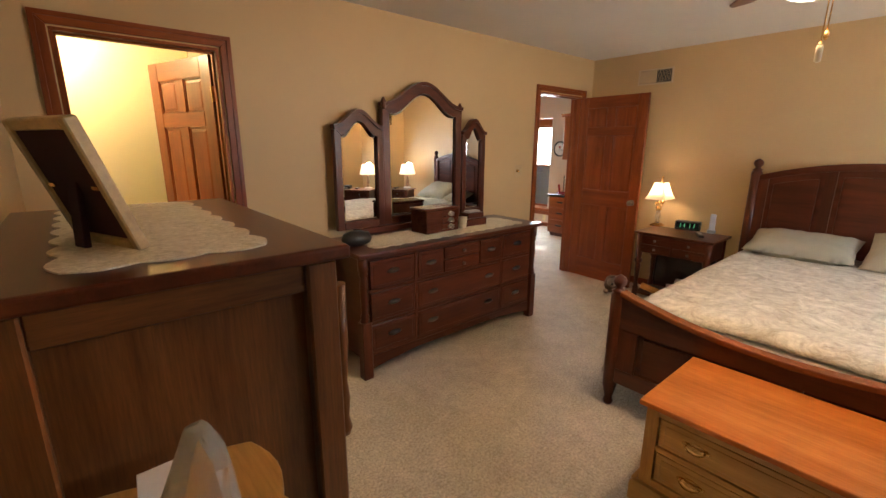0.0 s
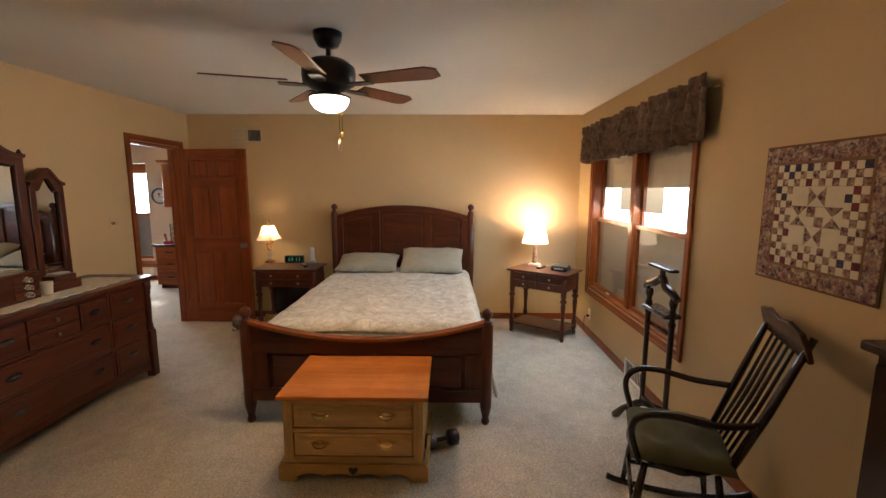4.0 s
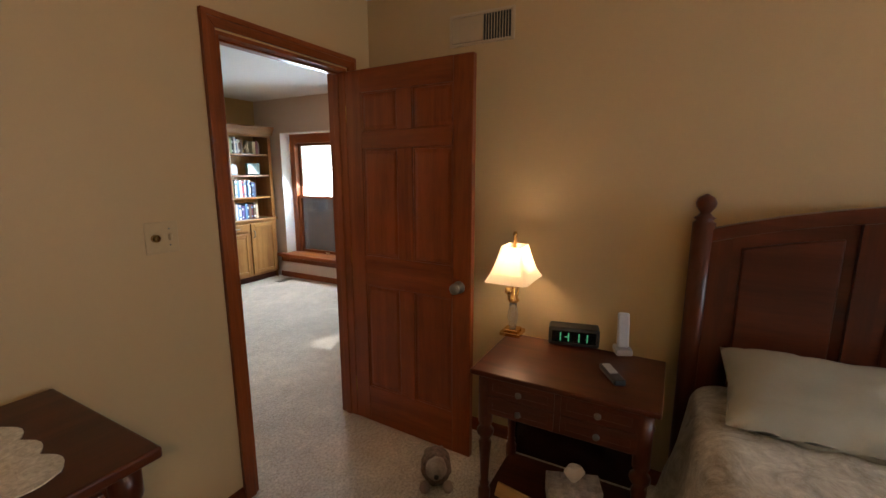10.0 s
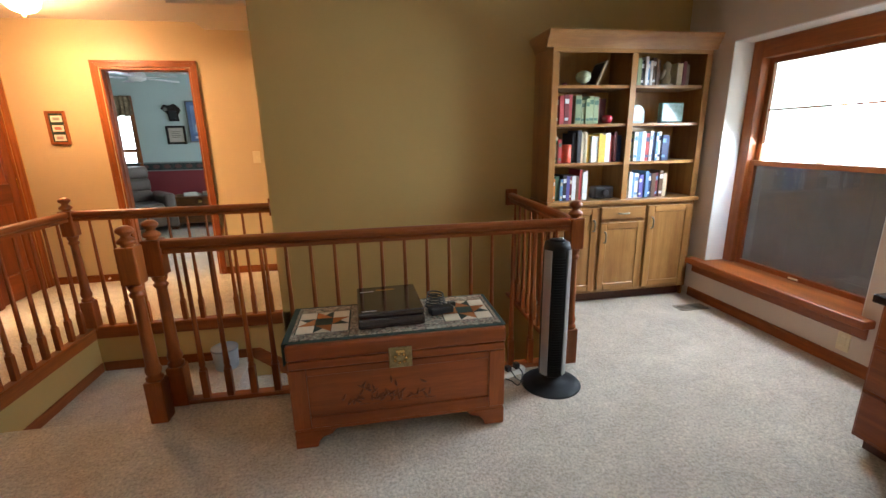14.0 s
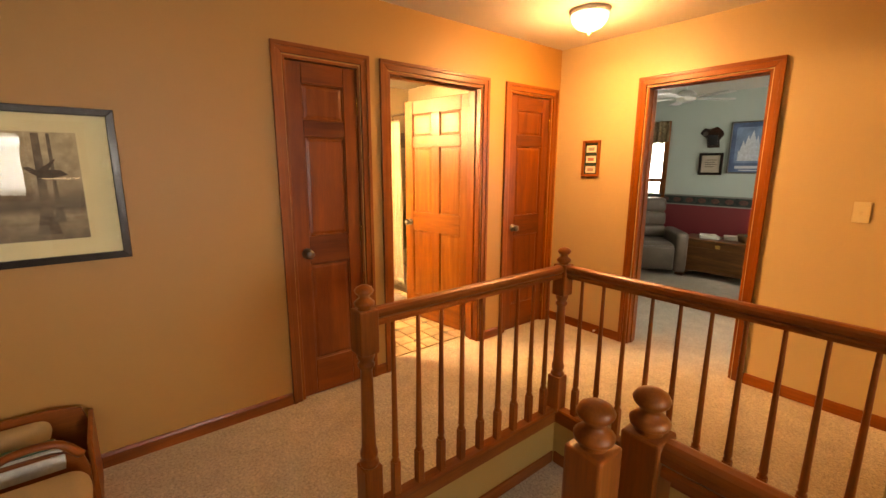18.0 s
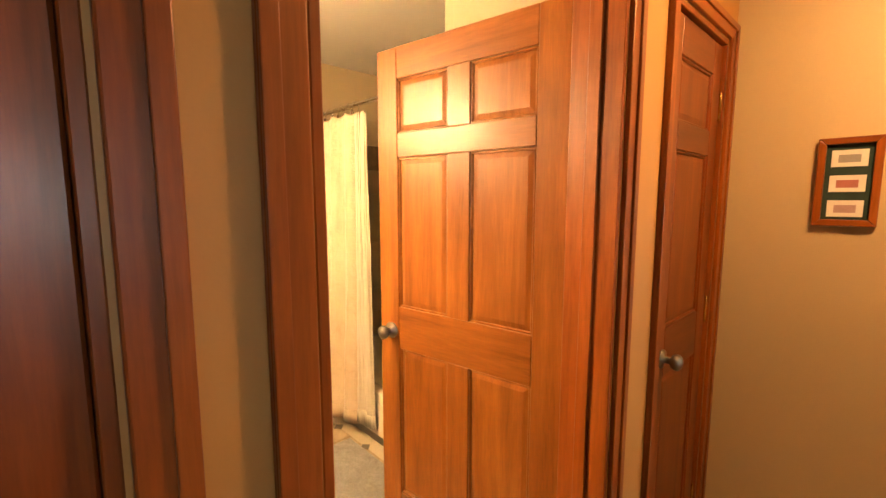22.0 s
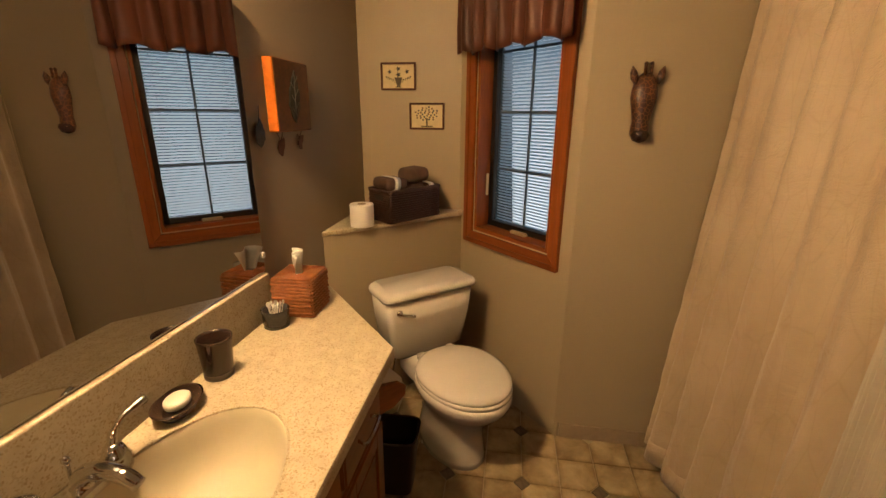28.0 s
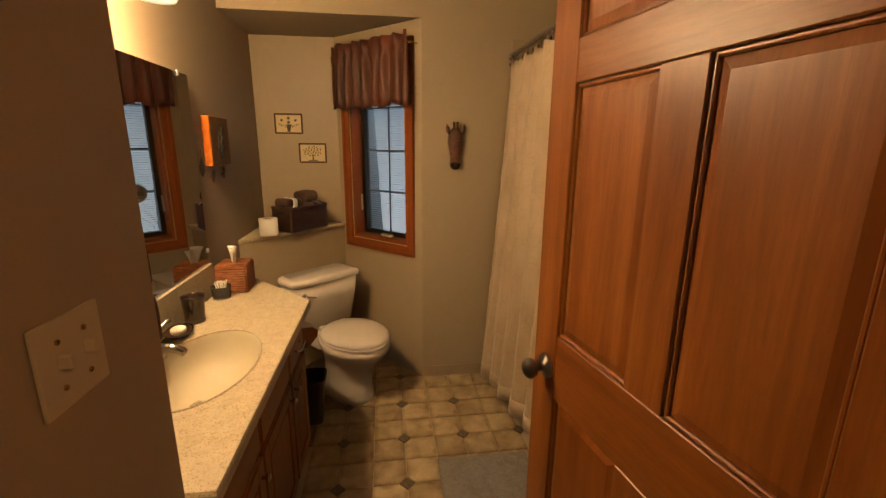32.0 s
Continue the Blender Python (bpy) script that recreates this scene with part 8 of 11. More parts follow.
tagged(part("trim_ceiling_panel", prism(rect(2.57, 3.22, 7.18, 8.0), 2.375, 2.438, "z"), WHITE), "dropped plaster panel in the hall ceiling", "trim", kind="structure")
sd = thing("smoke_detector", pose(1.30, 6.30, 2.44), "small white smoke detector on the ceiling", "smoke detector")
part("body", lathe([(0.035, -0.038), (0.055, -0.032), (0.065, -0.012), (0.066, 0)], 24), WHITEPLASTIC, sd, smooth=True)
part("button", lathe([(0.010, -0.042), (0.012, -0.037)], 12), plain("grey_button", (0.4, 0.4, 0.4), 0.5), sd)


def frame_boards(parent, w, h, fw, depth, wd, y0=0.0):
    """Four mitred boards in the x-z plane, centred, standing out towards -y."""
    a, b = w / 2, h / 2
    i, j = a - fw, b - fw
    for o, g in (([(-a, -b), (a, -b), (i, -j), (-i, -j)], "x"), ([(-a, b), (-i, j), (i, j), (a, b)], "x"), ([(-a, -b), (-i, -j), (-i, j), (-a, b)], "z"), ([(a, -b), (a, b), (i, j), (i, -j)], "z")):
        part("frame_board", prism(o, y0 - depth, y0, "y", 0.003), wd[g] if isinstance(wd, dict) else wd, parent)


def picture(name, m, w, h, fw, wd, label, depth=0.02, mat_col=None, mat_w=0.0):
    p = thing(name, m, label, "picture")
    frame_boards(p, w, h, fw, depth, wd)
    if mat_col:
        part("mat_board", box(-w / 2 + fw - 0.003, w / 2 - fw + 0.003, -0.006, -0.001, -h / 2 + fw - 0.003, h / 2 - fw + 0.003), mat_col, p)
    return p


CREAMMAT = plain("cream_mat", (0.72, 0.62, 0.36), 0.8, 0.03, 6, 200, 0.05)
dp = picture("framed_print", pose(0.822, 4.345, 1.357, 0, 0, 90), 0.92, 0.66, 0.032, MAHOG, "framed print of two geese over a marsh in a cream mat", 0.024, CREAMMAT)
m, nt, b = nodes_of("marsh_print")
v = nt.nodes.new("ShaderNodeTexCoord").outputs["Object"]
sp = nt.nodes.new("ShaderNodeSeparateXYZ")
nt.links.new(v, sp.inputs[0])
rp = nt.nodes.new("ShaderNodeValToRGB")
mr = put(nt, "ShaderNodeMapRange", From_Min=-0.22, From_Max=0.22)
nt.links.new(sp.outputs["Z"], mr.inputs["Value"])
nt.links.new(mr.outputs[0], rp.inputs["Fac"])
rp.color_ramp.elements[0].color, rp.color_ramp.elements[1].color = (0.20, 0.15, 0.10, 1), (0.52, 0.42, 0.26, 1)
for pos, c in ((0.22, (0.36, 0.29, 0.19, 1)), (0.30, (0.13, 0.10, 0.07, 1)), (0.42, (0.22, 0.17, 0.12, 1)), (0.55, (0.40, 0.32, 0.21, 1))):
    e = rp.color_ramp.elements.new(pos)
    e.color = c
c1, _ = two_tone(nt, v, (0.6, 0.58, 0.55, 1), (1.15, 1.15, 1.12, 1), 26, 6, 0.7)
nt.links.new(mixed(nt, rp.outputs["Color"], c1, 0.9), b.inputs["Base Color"])
b.inputs["Roughness"].default_value = 0.7
part("print", box(-0.32, 0.32, -0.010, -0.0065, -0.225, 0.225), m, dp)
INK = plain("print_brown", (0.09, 0.065, 0.045), 0.7, 0.3, 40, 200, 0.0)
for gx, gz, s in ((0.04, 0.13, 1.0), (0.20, 0.05, -1.0)):
    bird = [(-0.085, 0.0), (-0.06, 0.02), (-0.02, 0.022), (0.02, 0.018), (0.05, 0.034), (0.07, 0.030), (0.05, 0.012), (0.02, -0.010), (-0.03, -0.014)]
    part("goose_shape", prism([(gx + a * s * 0.9, gz + c) for a, c in (bird if s > 0 else bird[::-1])], -0.0115, -0.0095, "y"), INK, dp)
    part("wing_shape", prism([(gx - 0.03, gz + 0.008), (gx + 0.01, gz + 0.008), (gx - 0.045 * s, gz + 0.07)], -0.0118, -0.0095, "y"), INK, dp)
for tx, tw, t0, t1 in ((0.19, 0.040, -0.20, 0.22), (0.23, 0.018, -0.15, 0.22)):
    part("trunk_shape", prism([(tx - tw, t0), (tx + tw, t0), (tx + tw * 0.35, t0 + 0.12), (tx + tw * 0.3, t1), (tx - tw * 0.3, t1), (tx - tw * 0.4, t0 + 0.12)], -0.0108, -0.0095, "y"), plain("print_trunk", (0.16, 0.12, 0.08), 0.7, 0.3, 30, 200, 0), dp)
gl = part("glazing", box(-0.43, 0.43, -0.0170, -0.0155, -0.30, 0.30), clear_glass("picture_glass"), dp)
gl.visible_shadow = False

cf = picture("framed_cards", pose(1.178, 8.008, 1.515), 0.165, 0.30, 0.022, OAK, "small oak frame holding three printed cards", 0.020, QGREEN)
for k in range(3):
    cd = part("card", box(-0.046, 0.046, -0.009, -0.0055, 0.052 - k * 0.085, 0.108 - k * 0.085), PAPER, cf, "printed card")
    part("card_print", box(-0.028, 0.028, -0.0098, -0.0088, 0.066 - k * 0.085, 0.092 - k * 0.085), cover_mat(((0.30, 0.28, 0.26), (0.40, 0.14, 0.12), (0.45, 0.30, 0.28))[k]), cd)
sw = thing("light_switch", pose(2.885, 8.008, 1.205), "ivory light switch plate on the wall", "light switch")
part("plate", box(-0.036, 0.036, -0.006, 0, -0.058, 0.058, 0.003, 2), IVORY, sw)
part("toggle", box(-0.005, 0.005, -0.018, -0.005, -0.012, 0.006, 0.002, 1), IVORY, sw)
stp = thing("door_stop", pose(1.36, 7.998, 0.05), "small white spring door stop on the baseboard", "door stop")
part("spring", tube([(0, 0, 0), (0, -0.06, 0)], 0.006, 8), CHROME, stp)
part("tip", tube([(0, -0.058, 0), (0, -0.072, 0)], 0.009, 8), WHITEPLASTIC, stp)

# tan glider chair's footstool with magazine side pocket beside the hall wall
TANF = plain("tan_upholstery", (0.42, 0.33, 0.19), 0.95, 0.1, 4, 260, 0.4)
ot = thing("armchair", pose(1.27, 4.10, 0) @ Matrix.Diagonal((1, 1, 0.86, 1)), "tan upholstered armchair with wooden arms beside the wall", "armchair")
part("seat", box(0.02, 0.58, -0.45, 0.47, 0.22, 0.39, 0.07, 5), TANF, ot, smooth=True)
part("frame_rail", box(0.02, 0.54, -0.42, 0.44, 0.15, 0.23, 0.01, 1), OAK["y"], ot)
part("leg", box(0.46, 0.52, 0.36, 0.42, 0.0, 0.22, 0.008, 1), OAK["z"], ot)
part("leg", box(0.46, 0.52, -0.42, -0.36, 0.0, 0.22, 0.008, 1), OAK["z"], ot)
part("leg", box(0.0, 0.06, -0.42, -0.36, 0.0, 0.22, 0.008, 1), OAK["z"], ot)
mg = thing("magazine_holder", pose(0.87, 4.14, 0) @ Matrix.Diagonal((1, 1, 0.8, 1)), "wooden magazine holder with rounded ends, full of magazines", "magazine holder")
arcp = [(-0.36, 0.08)] + [(-0.36 + 0.0 * a, 0.08) for a in range(0)] + [(-0.36, 0.44), (-0.30, 0.49), (0.30, 0.49), (0.40, 0.46), (0.42, 0.36), (0.42, 0.08)]
part("side", prism(arcp, 0.0, 0.018, "x", 0.004), OAK["y"], mg)
part("side", prism([(a, b2 - 0.06) if b2 > 0.2 else (a, b2) for a, b2 in arcp], 0.30, 0.318, "x", 0.004), OAK["y"], mg)
part("floor_board", box(0.018, 0.30, -0.36, 0.42, 0.08, 0.095), OAK["y"], mg)
part("end_board", box(0.0, 0.318, 0.42, 0.438, 0.0, 0.43, 0.004, 1), OAK["z"], mg)
part("end_board", box(0.0, 0.318, -0.378, -0.361, 0.0, 0.43, 0.004, 1), OAK["z"], mg)
part("handle", tube(curve_pts([(0.31, 0.10, 0.40), (0.31, 0.20, 0.475), (0.31, 0.33, 0.47), (0.31, 0.40, 0.38)], 6), 0.018, 10), OAK["y"], mg)
part("cushion_roll", box(0.02, 0.16, -0.30, 0.30, 0.36, 0.47, 0.05, 4), TANF, mg, "tan padded roll", smooth=True)
for k, (c, hh) in enumerate(((0.02, 0.46), (0.045, 0.45), (0.075, 0.44), (0.10, 0.42))):
    mz = thing("magazine", pose(1.05 + c, 4.24 + 0.01 * k, 0.078, 0, 6, 0) @ Matrix.Diagonal((1, 1, 0.8, 1)), ("green-covered book" if k < 2 else "white-covered magazine") + " standing in the wooden holder", "magazine")
    part("cover", box(0, 0.018, -0.12, 0.22, 0, hh - 0.10, 0.002, 1), cover_mat((0.03, 0.12, 0.09) if k < 2 else (0.6, 0.6, 0.58)), mz)
    part("pages", box(0.002, 0.016, -0.118, 0.222, 0.002, hh - 0.102), PAGES, mz)


# ---- den beyond the hall door ----
slab("wainscot_den", rect(-0.30, 4.28, 11.392, 11.398), 0.0, 0.905, PAINT_RED, "dark red painted lower wall", "wall")
BORDER = plain("border_paper", (0.035, 0.05, 0.045), 0.8, 0.5, 14, 60, 0.0)
bd2 = thing("trim_wallpaper_border", pose(0, 11.398, 0.905), "dark green wallpaper border with a row of patterns", "border", kind="structure")
part("strip", box(-0.29, 4.27, -0.009, 0.0, 0.0, 0.15), BORDER, bd2)
part("line", box(-0.29, 4.27, -0.012, -0.009, 0.0, 0.018), plain("border_grey", (0.22, 0.24, 0.22), 0.8), bd2)
part("line", box(-0.29, 4.27, -0.012, -0.009, 0.128, 0.15), plain("border_grey_top", (0.22, 0.24, 0.22), 0.8), bd2)
mo = None
for k in range(26):
    mm = Matrix.Translation((-0.2 + k * 0.17, -0.0105, 0.074))
    mo = part("motif", prism([(0.055 * math.cos(a * math.pi / 5), 0.036 * math.sin(a * math.pi / 5)) for a in range(10)], -0.0015, 0.0015, "y"), plain("border_motif", (0.12, 0.06, 0.05), 0.8, 0.4, 40, 120, 0), bd2, m=mm) if mo is None else (again(mo, bd2, mm) and mo)
baseboard("y", 11.392, -1, -0.29, 4.27, OAK)


def den_chest():
    c = thing("blanket_chest", pose(0.80, 10.78, 0), "dark wooden blanket chest against the red wall", "chest")
    w, d, h = 0.98, 0.50, 0.52
    part("body", box(0, w, 0.01, d, 0.09, h - 0.03, 0.004, 1), DARKOAK["x"], c)
    part("lid", box(-0.015, w + 0.015, -0.012, d, h - 0.028, h, 0.008, 2), DARKOAK["x"], c)
    part("panel", box(0.10, w - 0.10, 0.002, 0.012, 0.16, h - 0.11, 0.004, 1), DARKOAK["x"], c)
    for f in (False, True):
        o = [(0, 0), (0.10, 0), (0.13, 0.05), (0.20, 0.09), (0, 0.09)]
        part("bracket_foot", prism([(w - a, b3) for a, b3 in o[::-1]] if f else o, 0.0, 0.02, "y", 0.002), DARKOAK["x"], c)
        part("bracket_foot", prism([(w - a, b3) for a, b3 in o[::-1]] if f else o, d - 0.02, d, "y", 0.002), DARKOAK["x"], c)
    part("lock_plate", box(w / 2 - 0.03, w / 2 + 0.03, -0.002, 0.011, h - 0.10, h - 0.05, 0.002, 1), BRASS, c)


den_chest()
for x0, y0, dz, col in ((1.02, 10.90, 0.05, PAPER), (1.28, 10.98, 0.05, PAPER)):
    pb = thing("paper_stack", pose(x0, y0, 0.521, 0, 0, 8), "white stack of papers on the dark chest", "papers")
    for k in range(4):
        part("sheet", box(0, 0.22 - 0.01 * k, 0, 0.16, k * 0.012, k * 0.012 + 0.010, 0.001, 1), PAPER, pb, m=Matrix.Rotation(0.1 * (k - 1), 4, "Z"))
bs = thing("basket", pose(1.57, 10.98, 0.521), "low woven basket of green and white oddments", "basket")
part("bowl", lathe([(0.09, 0), (0.12, 0.01), (0.14, 0.09), (0.135, 0.095), (0.11, 0.015), (0.01, 0.012)], 24), plain("wicker", (0.20, 0.11, 0.05), 0.8, 0.3, 60, 150, 0.6), bs, smooth=True)
for k in range(5):
    part("oddment", moved(lathe([(0.01, 0), (0.03, 0.012), (0.03, 0.03), (0.01, 0.04)], 9), Matrix.Translation((0.06 * math.cos(k * 1.3), 0.06 * math.sin(k * 1.3), 0.07)) @ Matrix.Rotation(k, 4, "X")), cover_mat((LGRN, WHT, GRN, WHT, CRM)[k]), bs, smooth=True)

cp = picture("framed_print", pose(1.335, 11.398, 1.70), 0.52, 0.67, 0.018, PEWTER, "framed poster of a pale spired building on blue", 0.022, plain("poster_blue", (0.10, 0.16, 0.30), 0.5, 0.3, 5, 100, 0))
part("sky_patch", box(-0.19, 0.19, -0.008, -0.0055, -0.20, 0.26), plain("poster_sky", (0.20, 0.30, 0.48), 0.5, 0.3, 6, 60, 0), cp)
PALE = plain("poster_pale", (0.62, 0.66, 0.72), 0.5, 0.15, 30, 90, 0)
for x0, w0, top in ((-0.10, 0.03, 0.10), (-0.05, 0.028, 0.16), (0.0, 0.034, 0.22), (0.055, 0.028, 0.15), (0.105, 0.03, 0.09)):
    part("spire", prism([(x0 - w0, -0.17), (x0 + w0, -0.17), (x0 + w0, top - 0.12), (x0, top), (x0 - w0, top - 0.12)], -0.010, -0.0075, "y"), PALE, cp)
part("hall_shape", box(-0.15, 0.15, -0.0115, -0.0095, -0.17, -0.04), PALE, cp)
part("caption_bar", box(-0.17, 0.17, -0.009, -0.0055, -0.27, -0.235), PALE, cp)
part("caption_bar", box(-0.12, 0.12, -0.009, -0.0055, -0.30, -0.285), PALE, cp)


def mascot_plaque(x, z, group):
    p = thing("wooden_plaque", pose(x, 11.398, z), "dark irregular wooden plaque on the wall", "plaque", group)
    o = [(-0.15, 0.05), (-0.10, 0.12), (-0.03, 0.10), (0.06, 0.13), (0.13, 0.07), (0.15, 0.02), (0.10, -0.05), (0.11, -0.15), (-0.04, -0.15), (-0.06, -0.03)]
    part("board", prism(o, -0.02, 0, "y", 0.004), MAHOG["x"], p)
    part("inset", box(-0.03, 0.08, -0.026, -0.019, -0.12, 0.02, 0.002, 1), BLACK, p)
    frame = [(-0.035, 0.09), (-0.095, 0.05)]
    part("medal", moved(lathe([(0.03, 0), (0.03, 0.006), (0.02, 0.007)], 16), Matrix.Translation((-0.08, -0.02, 0.04)) @ Matrix.Rotation(math.pi / 2, 4, "X")), PEWTER, p)


mascot_plaque(0.85, 1.86, "wall plaques in the den")
mascot_plaque(1.78, 1.89, "wall plaques in the den")
for x, z in ((0.872, 1.49), (1.80, 1.50)):
    p = picture("framed_certificate", pose(x, 11.398, z), 0.30, 0.30, 0.035, MAHOG, "small black-framed certificate on the teal wall", 0.02, plain("certificate", (0.50, 0.42, 0.34), 0.6, 0.1, 5, 100, 0))
    for k in range(4):
        part("text_bar", box(-0.07, 0.07 - 0.02 * (k % 2), -0.0075, -0.0055, 0.05 - k * 0.03, 0.058 - k * 0.03), INK, p)

# brown recliner
RECL = plain("brown_leatherette", (0.10, 0.075, 0.055), 0.45, 0.2, 5, 150, 0.3)
rc = thing("recliner", pose(0.40, 10.75, 0, 0, 0, 38), "dark brown padded recliner armchair", "armchair")
part("seat", box(-0.26, 0.26, -0.42, 0.22, 0.14, 0.46, 0.06, 4), RECL, rc, smooth=True)
for k in range(3):
    part("back_cushion", box(-0.27, 0.27, 0.14 + 0.03 * k, 0.34 + 0.03 * k, 0.42 + 0.19 * k, 0.63 + 0.19 * k, 0.06, 4), RECL, rc, smooth=True)
for s in (-1, 1):
    part("armrest", box(s * 0.34 - 0.08, s * 0.34 + 0.08, -0.42, 0.28, 0.06, 0.60, 0.05, 4), RECL, rc, smooth=True)
part("footrest", box(-0.25, 0.25, -0.47, -0.40, 0.10, 0.42, 0.03, 3), RECL, rc, smooth=True)
dk2 = thing("desk", pose(2.02, 9.55, 0) @ Matrix.Diagonal((1, 1, 0.9, 1)), "honey oak desk with papers, by the den door", "desk")
part("desktop", box(0, 0.65, 0, 0.75, 0.715, 0.745, 0.005, 2), OAK["x"], dk2)
part("pedestal", box(0.03, 0.62, 0.03, 0.72, 0.05, 0.714, 0.003, 1), OAK["z"], dk2)
part("plinth", box(0.05, 0.60, 0.05, 0.70, 0.0, 0.05), OAK["x"], dk2)
for k in range(3):
    dd = part("drawer", box(0.012, 0.0295, 0.06, 0.69, 0.08 + 0.21 * k, 0.27 + 0.21 * k, 0.004, 1), OAK["y"], dk2)
    part("knob", moved(lathe([(0.006, 0), (0.006, 0.012), (0.014, 0.02), (0.010, 0.026)], 10), Matrix.Translation((0.012, 0.375, 0.175 + 0.21 * k)) @ Matrix.Rotation(-math.pi / 2, 4, "Y")), CHROME, dd, smooth=True)
# ceiling fan of the den, at rest
cfan = thing("ceiling_fan", pose(1.0, 10.1, 0), "white ceiling fan with lit bowl in the den", "ceiling fan")
part("rod", lathe([(0.06, 2.44), (0.05, 2.42), (0.012, 2.40), (0.012, 2.30)][::-1], 14), WHITEPLASTIC, cfan)
part("motor", lathe([(0.06, 2.18), (0.10, 2.20), (0.11, 2.26), (0.06, 2.30)], 24), WHITEPLASTIC, cfan, smooth=True)
for k in range(5):
    a = k * 2 * math.pi / 5 + 2.2
    part("blade", moved(prism([(0.12, -0.045), (0.55, -0.065), (0.58, 0.0), (0.55, 0.065), (0.12, 0.045)], 2.215, 2.225, "z", 0.002), Matrix.Rotation(a, 4, "Z")), plain("blade_pale", (0.62, 0.62, 0.60), 0.4), cfan)

# unseen side window, added with its area lamp to brighten the den
w6 = thing("window_6", Matrix.Identity(4), "unseen oak window added to let fill light into the den", "window", kind="structure")
casing_boards("x", 4.28, -1, 9.3, 10.6, 0.9, 2.0, 0.06, w6, OAK, foot=True)
sash(w6, "upper_sash", "x", 4.36, 9.3, 10.6, 1.43, 2.0, OAK)
sash(w6, "lower_sash", "x", 4.32, 9.3, 10.6, 0.9, 1.45, OAK)
VALD = valance_mat("valance_check", (0.16, 0.10, 0.05), (0.42, 0.33, 0.20), (0.35, 0.25, 0.2))
valance("valance", -0.17, 0.30, 11.34, 1.80, 2.10, VALD, "gathered brown check valance over the den window", 7, 0.025, 70)

# ---- bathroom ----
origin = BATH
# the vanity, what stands on it and hangs over it are drawn a little small round this point and set out to true size
VS = 1.035
VC = Matrix.Translation((0.25, 6.51, 1.43))
VAN = VC @ Matrix.Scale(VS, 4) @ VC.inverted()
VANF = Matrix.Translation((0.25, 6.51, 0)) @ Matrix.Diagonal((VS, VS, 0.974, 1)) @ Matrix.Translation((-0.25, -6.51, 0))
m, nt, b = nodes_of("speckled_solid_surface")
v = nt.nodes.new("ShaderNodeTexCoord").outputs["Object"]
a0, _ = two_tone(nt, v, (0.50, 0.43, 0.29, 1), (0.60, 0.53, 0.38, 1), 30, 4)
vo = put(nt, "ShaderNodeTexVoronoi", Scale=300.0)
nt.links.new(v, vo.inputs["Vector"])
rp = nt.nodes.new("ShaderNodeValToRGB")
rp.color_ramp.interpolation = "CONSTANT"
for e, (pos, c) in zip((rp.color_ramp.elements[0], rp.color_ramp.elements[1], rp.color_ramp.elements.new(0.16), rp.color_ramp.elements.new(0.30)), ((0.0, (0.66, 0.56, 0.42, 1)), (0.86, (1.25, 1.22, 1.15, 1)), (0.09, (0.84, 0.79, 0.70, 1)), (0.26, (1, 1, 1, 1)))):
    e.position, e.color = pos, c
sep = nt.nodes.new("ShaderNodeSeparateColor")
nt.links.new(vo.outputs["Color"], sep.inputs[0])
nt.links.new(sep.outputs[0], rp.inputs["Fac"])
nt.links.new(mixed(nt, a0, rp.outputs["Color"], 0.8), b.inputs["Base Color"])
b.inputs["Roughness"].default_value = 0.28
SPECK = m
CHINA = plain("glazed_china_white", (0.80, 0.75, 0.66), 0.12, 0.02, 4, 100, 0.0, 0.0, 0.4)
SINKCREAM = plain("sink_cream", (0.70, 0.63, 0.45), 0.42, 0.02, 4, 100, 0.0, 0.0, 0.2)
DCUP = plain("dark_brown_glaze", (0.028, 0.016, 0.012), 0.16, 0.15, 12, 120, 0.0, 0.0, 0.5)
VANW = woods("vanity_cherry", (0.16, 0.05, 0.014), (0.27, 0.095, 0.028), rough=0.3)
TILEB = plain("tile_skirting", (0.36, 0.28, 0.19), 0.35, 0.1, 6, 60, 0.1)

# vanity
CT = 0.830
vn = thing("vanity_cabinet", VANF, "cherry-stained vanity cabinet with chrome pulls under a speckled counter", "vanity")
part("carcass", prism([(0.175, 5.75), (0.175, 6.125), (-0.875, 6.125), (-1.31, 5.75)], 0.09, 0.66, "z"), VANW["z"], vn)
part("toe_kick", prism([(0.17, 5.75), (0.17, 6.07), (-0.85, 6.07), (-1.25, 5.75)], 0.0, 0.09, "z"), CHERRY["x"], vn)
part("front_rail", box(-0.875, 0.175, 6.10, 6.125, 0.66, CT - 0.036, 0), VANW["x"], vn)
part("end_panel", prism([(-0.875, 6.125), (-1.31, 5.75), (-1.28, 5.75), (-0.845, 6.125)], 0.66, CT - 0.036, "z"), VANW["x"], vn)
part("face_rail", box(-0.875, 0.175, 6.125, 6.143, 0.09, 0.125, 0.002, 1), VANW["x"], vn)
part("face_rail", box(-0.875, 0.175, 6.125, 6.143, CT - 0.066, CT - 0.037, 0.002, 1), VANW["x"], vn)
for x in (-0.875, -0.605, -0.225, 0.145):
    part("face_stile", box(x, x + 0.03, 6.125, 6.143, 0.125, CT - 0.066, 0.002, 1), VANW["z"], vn)


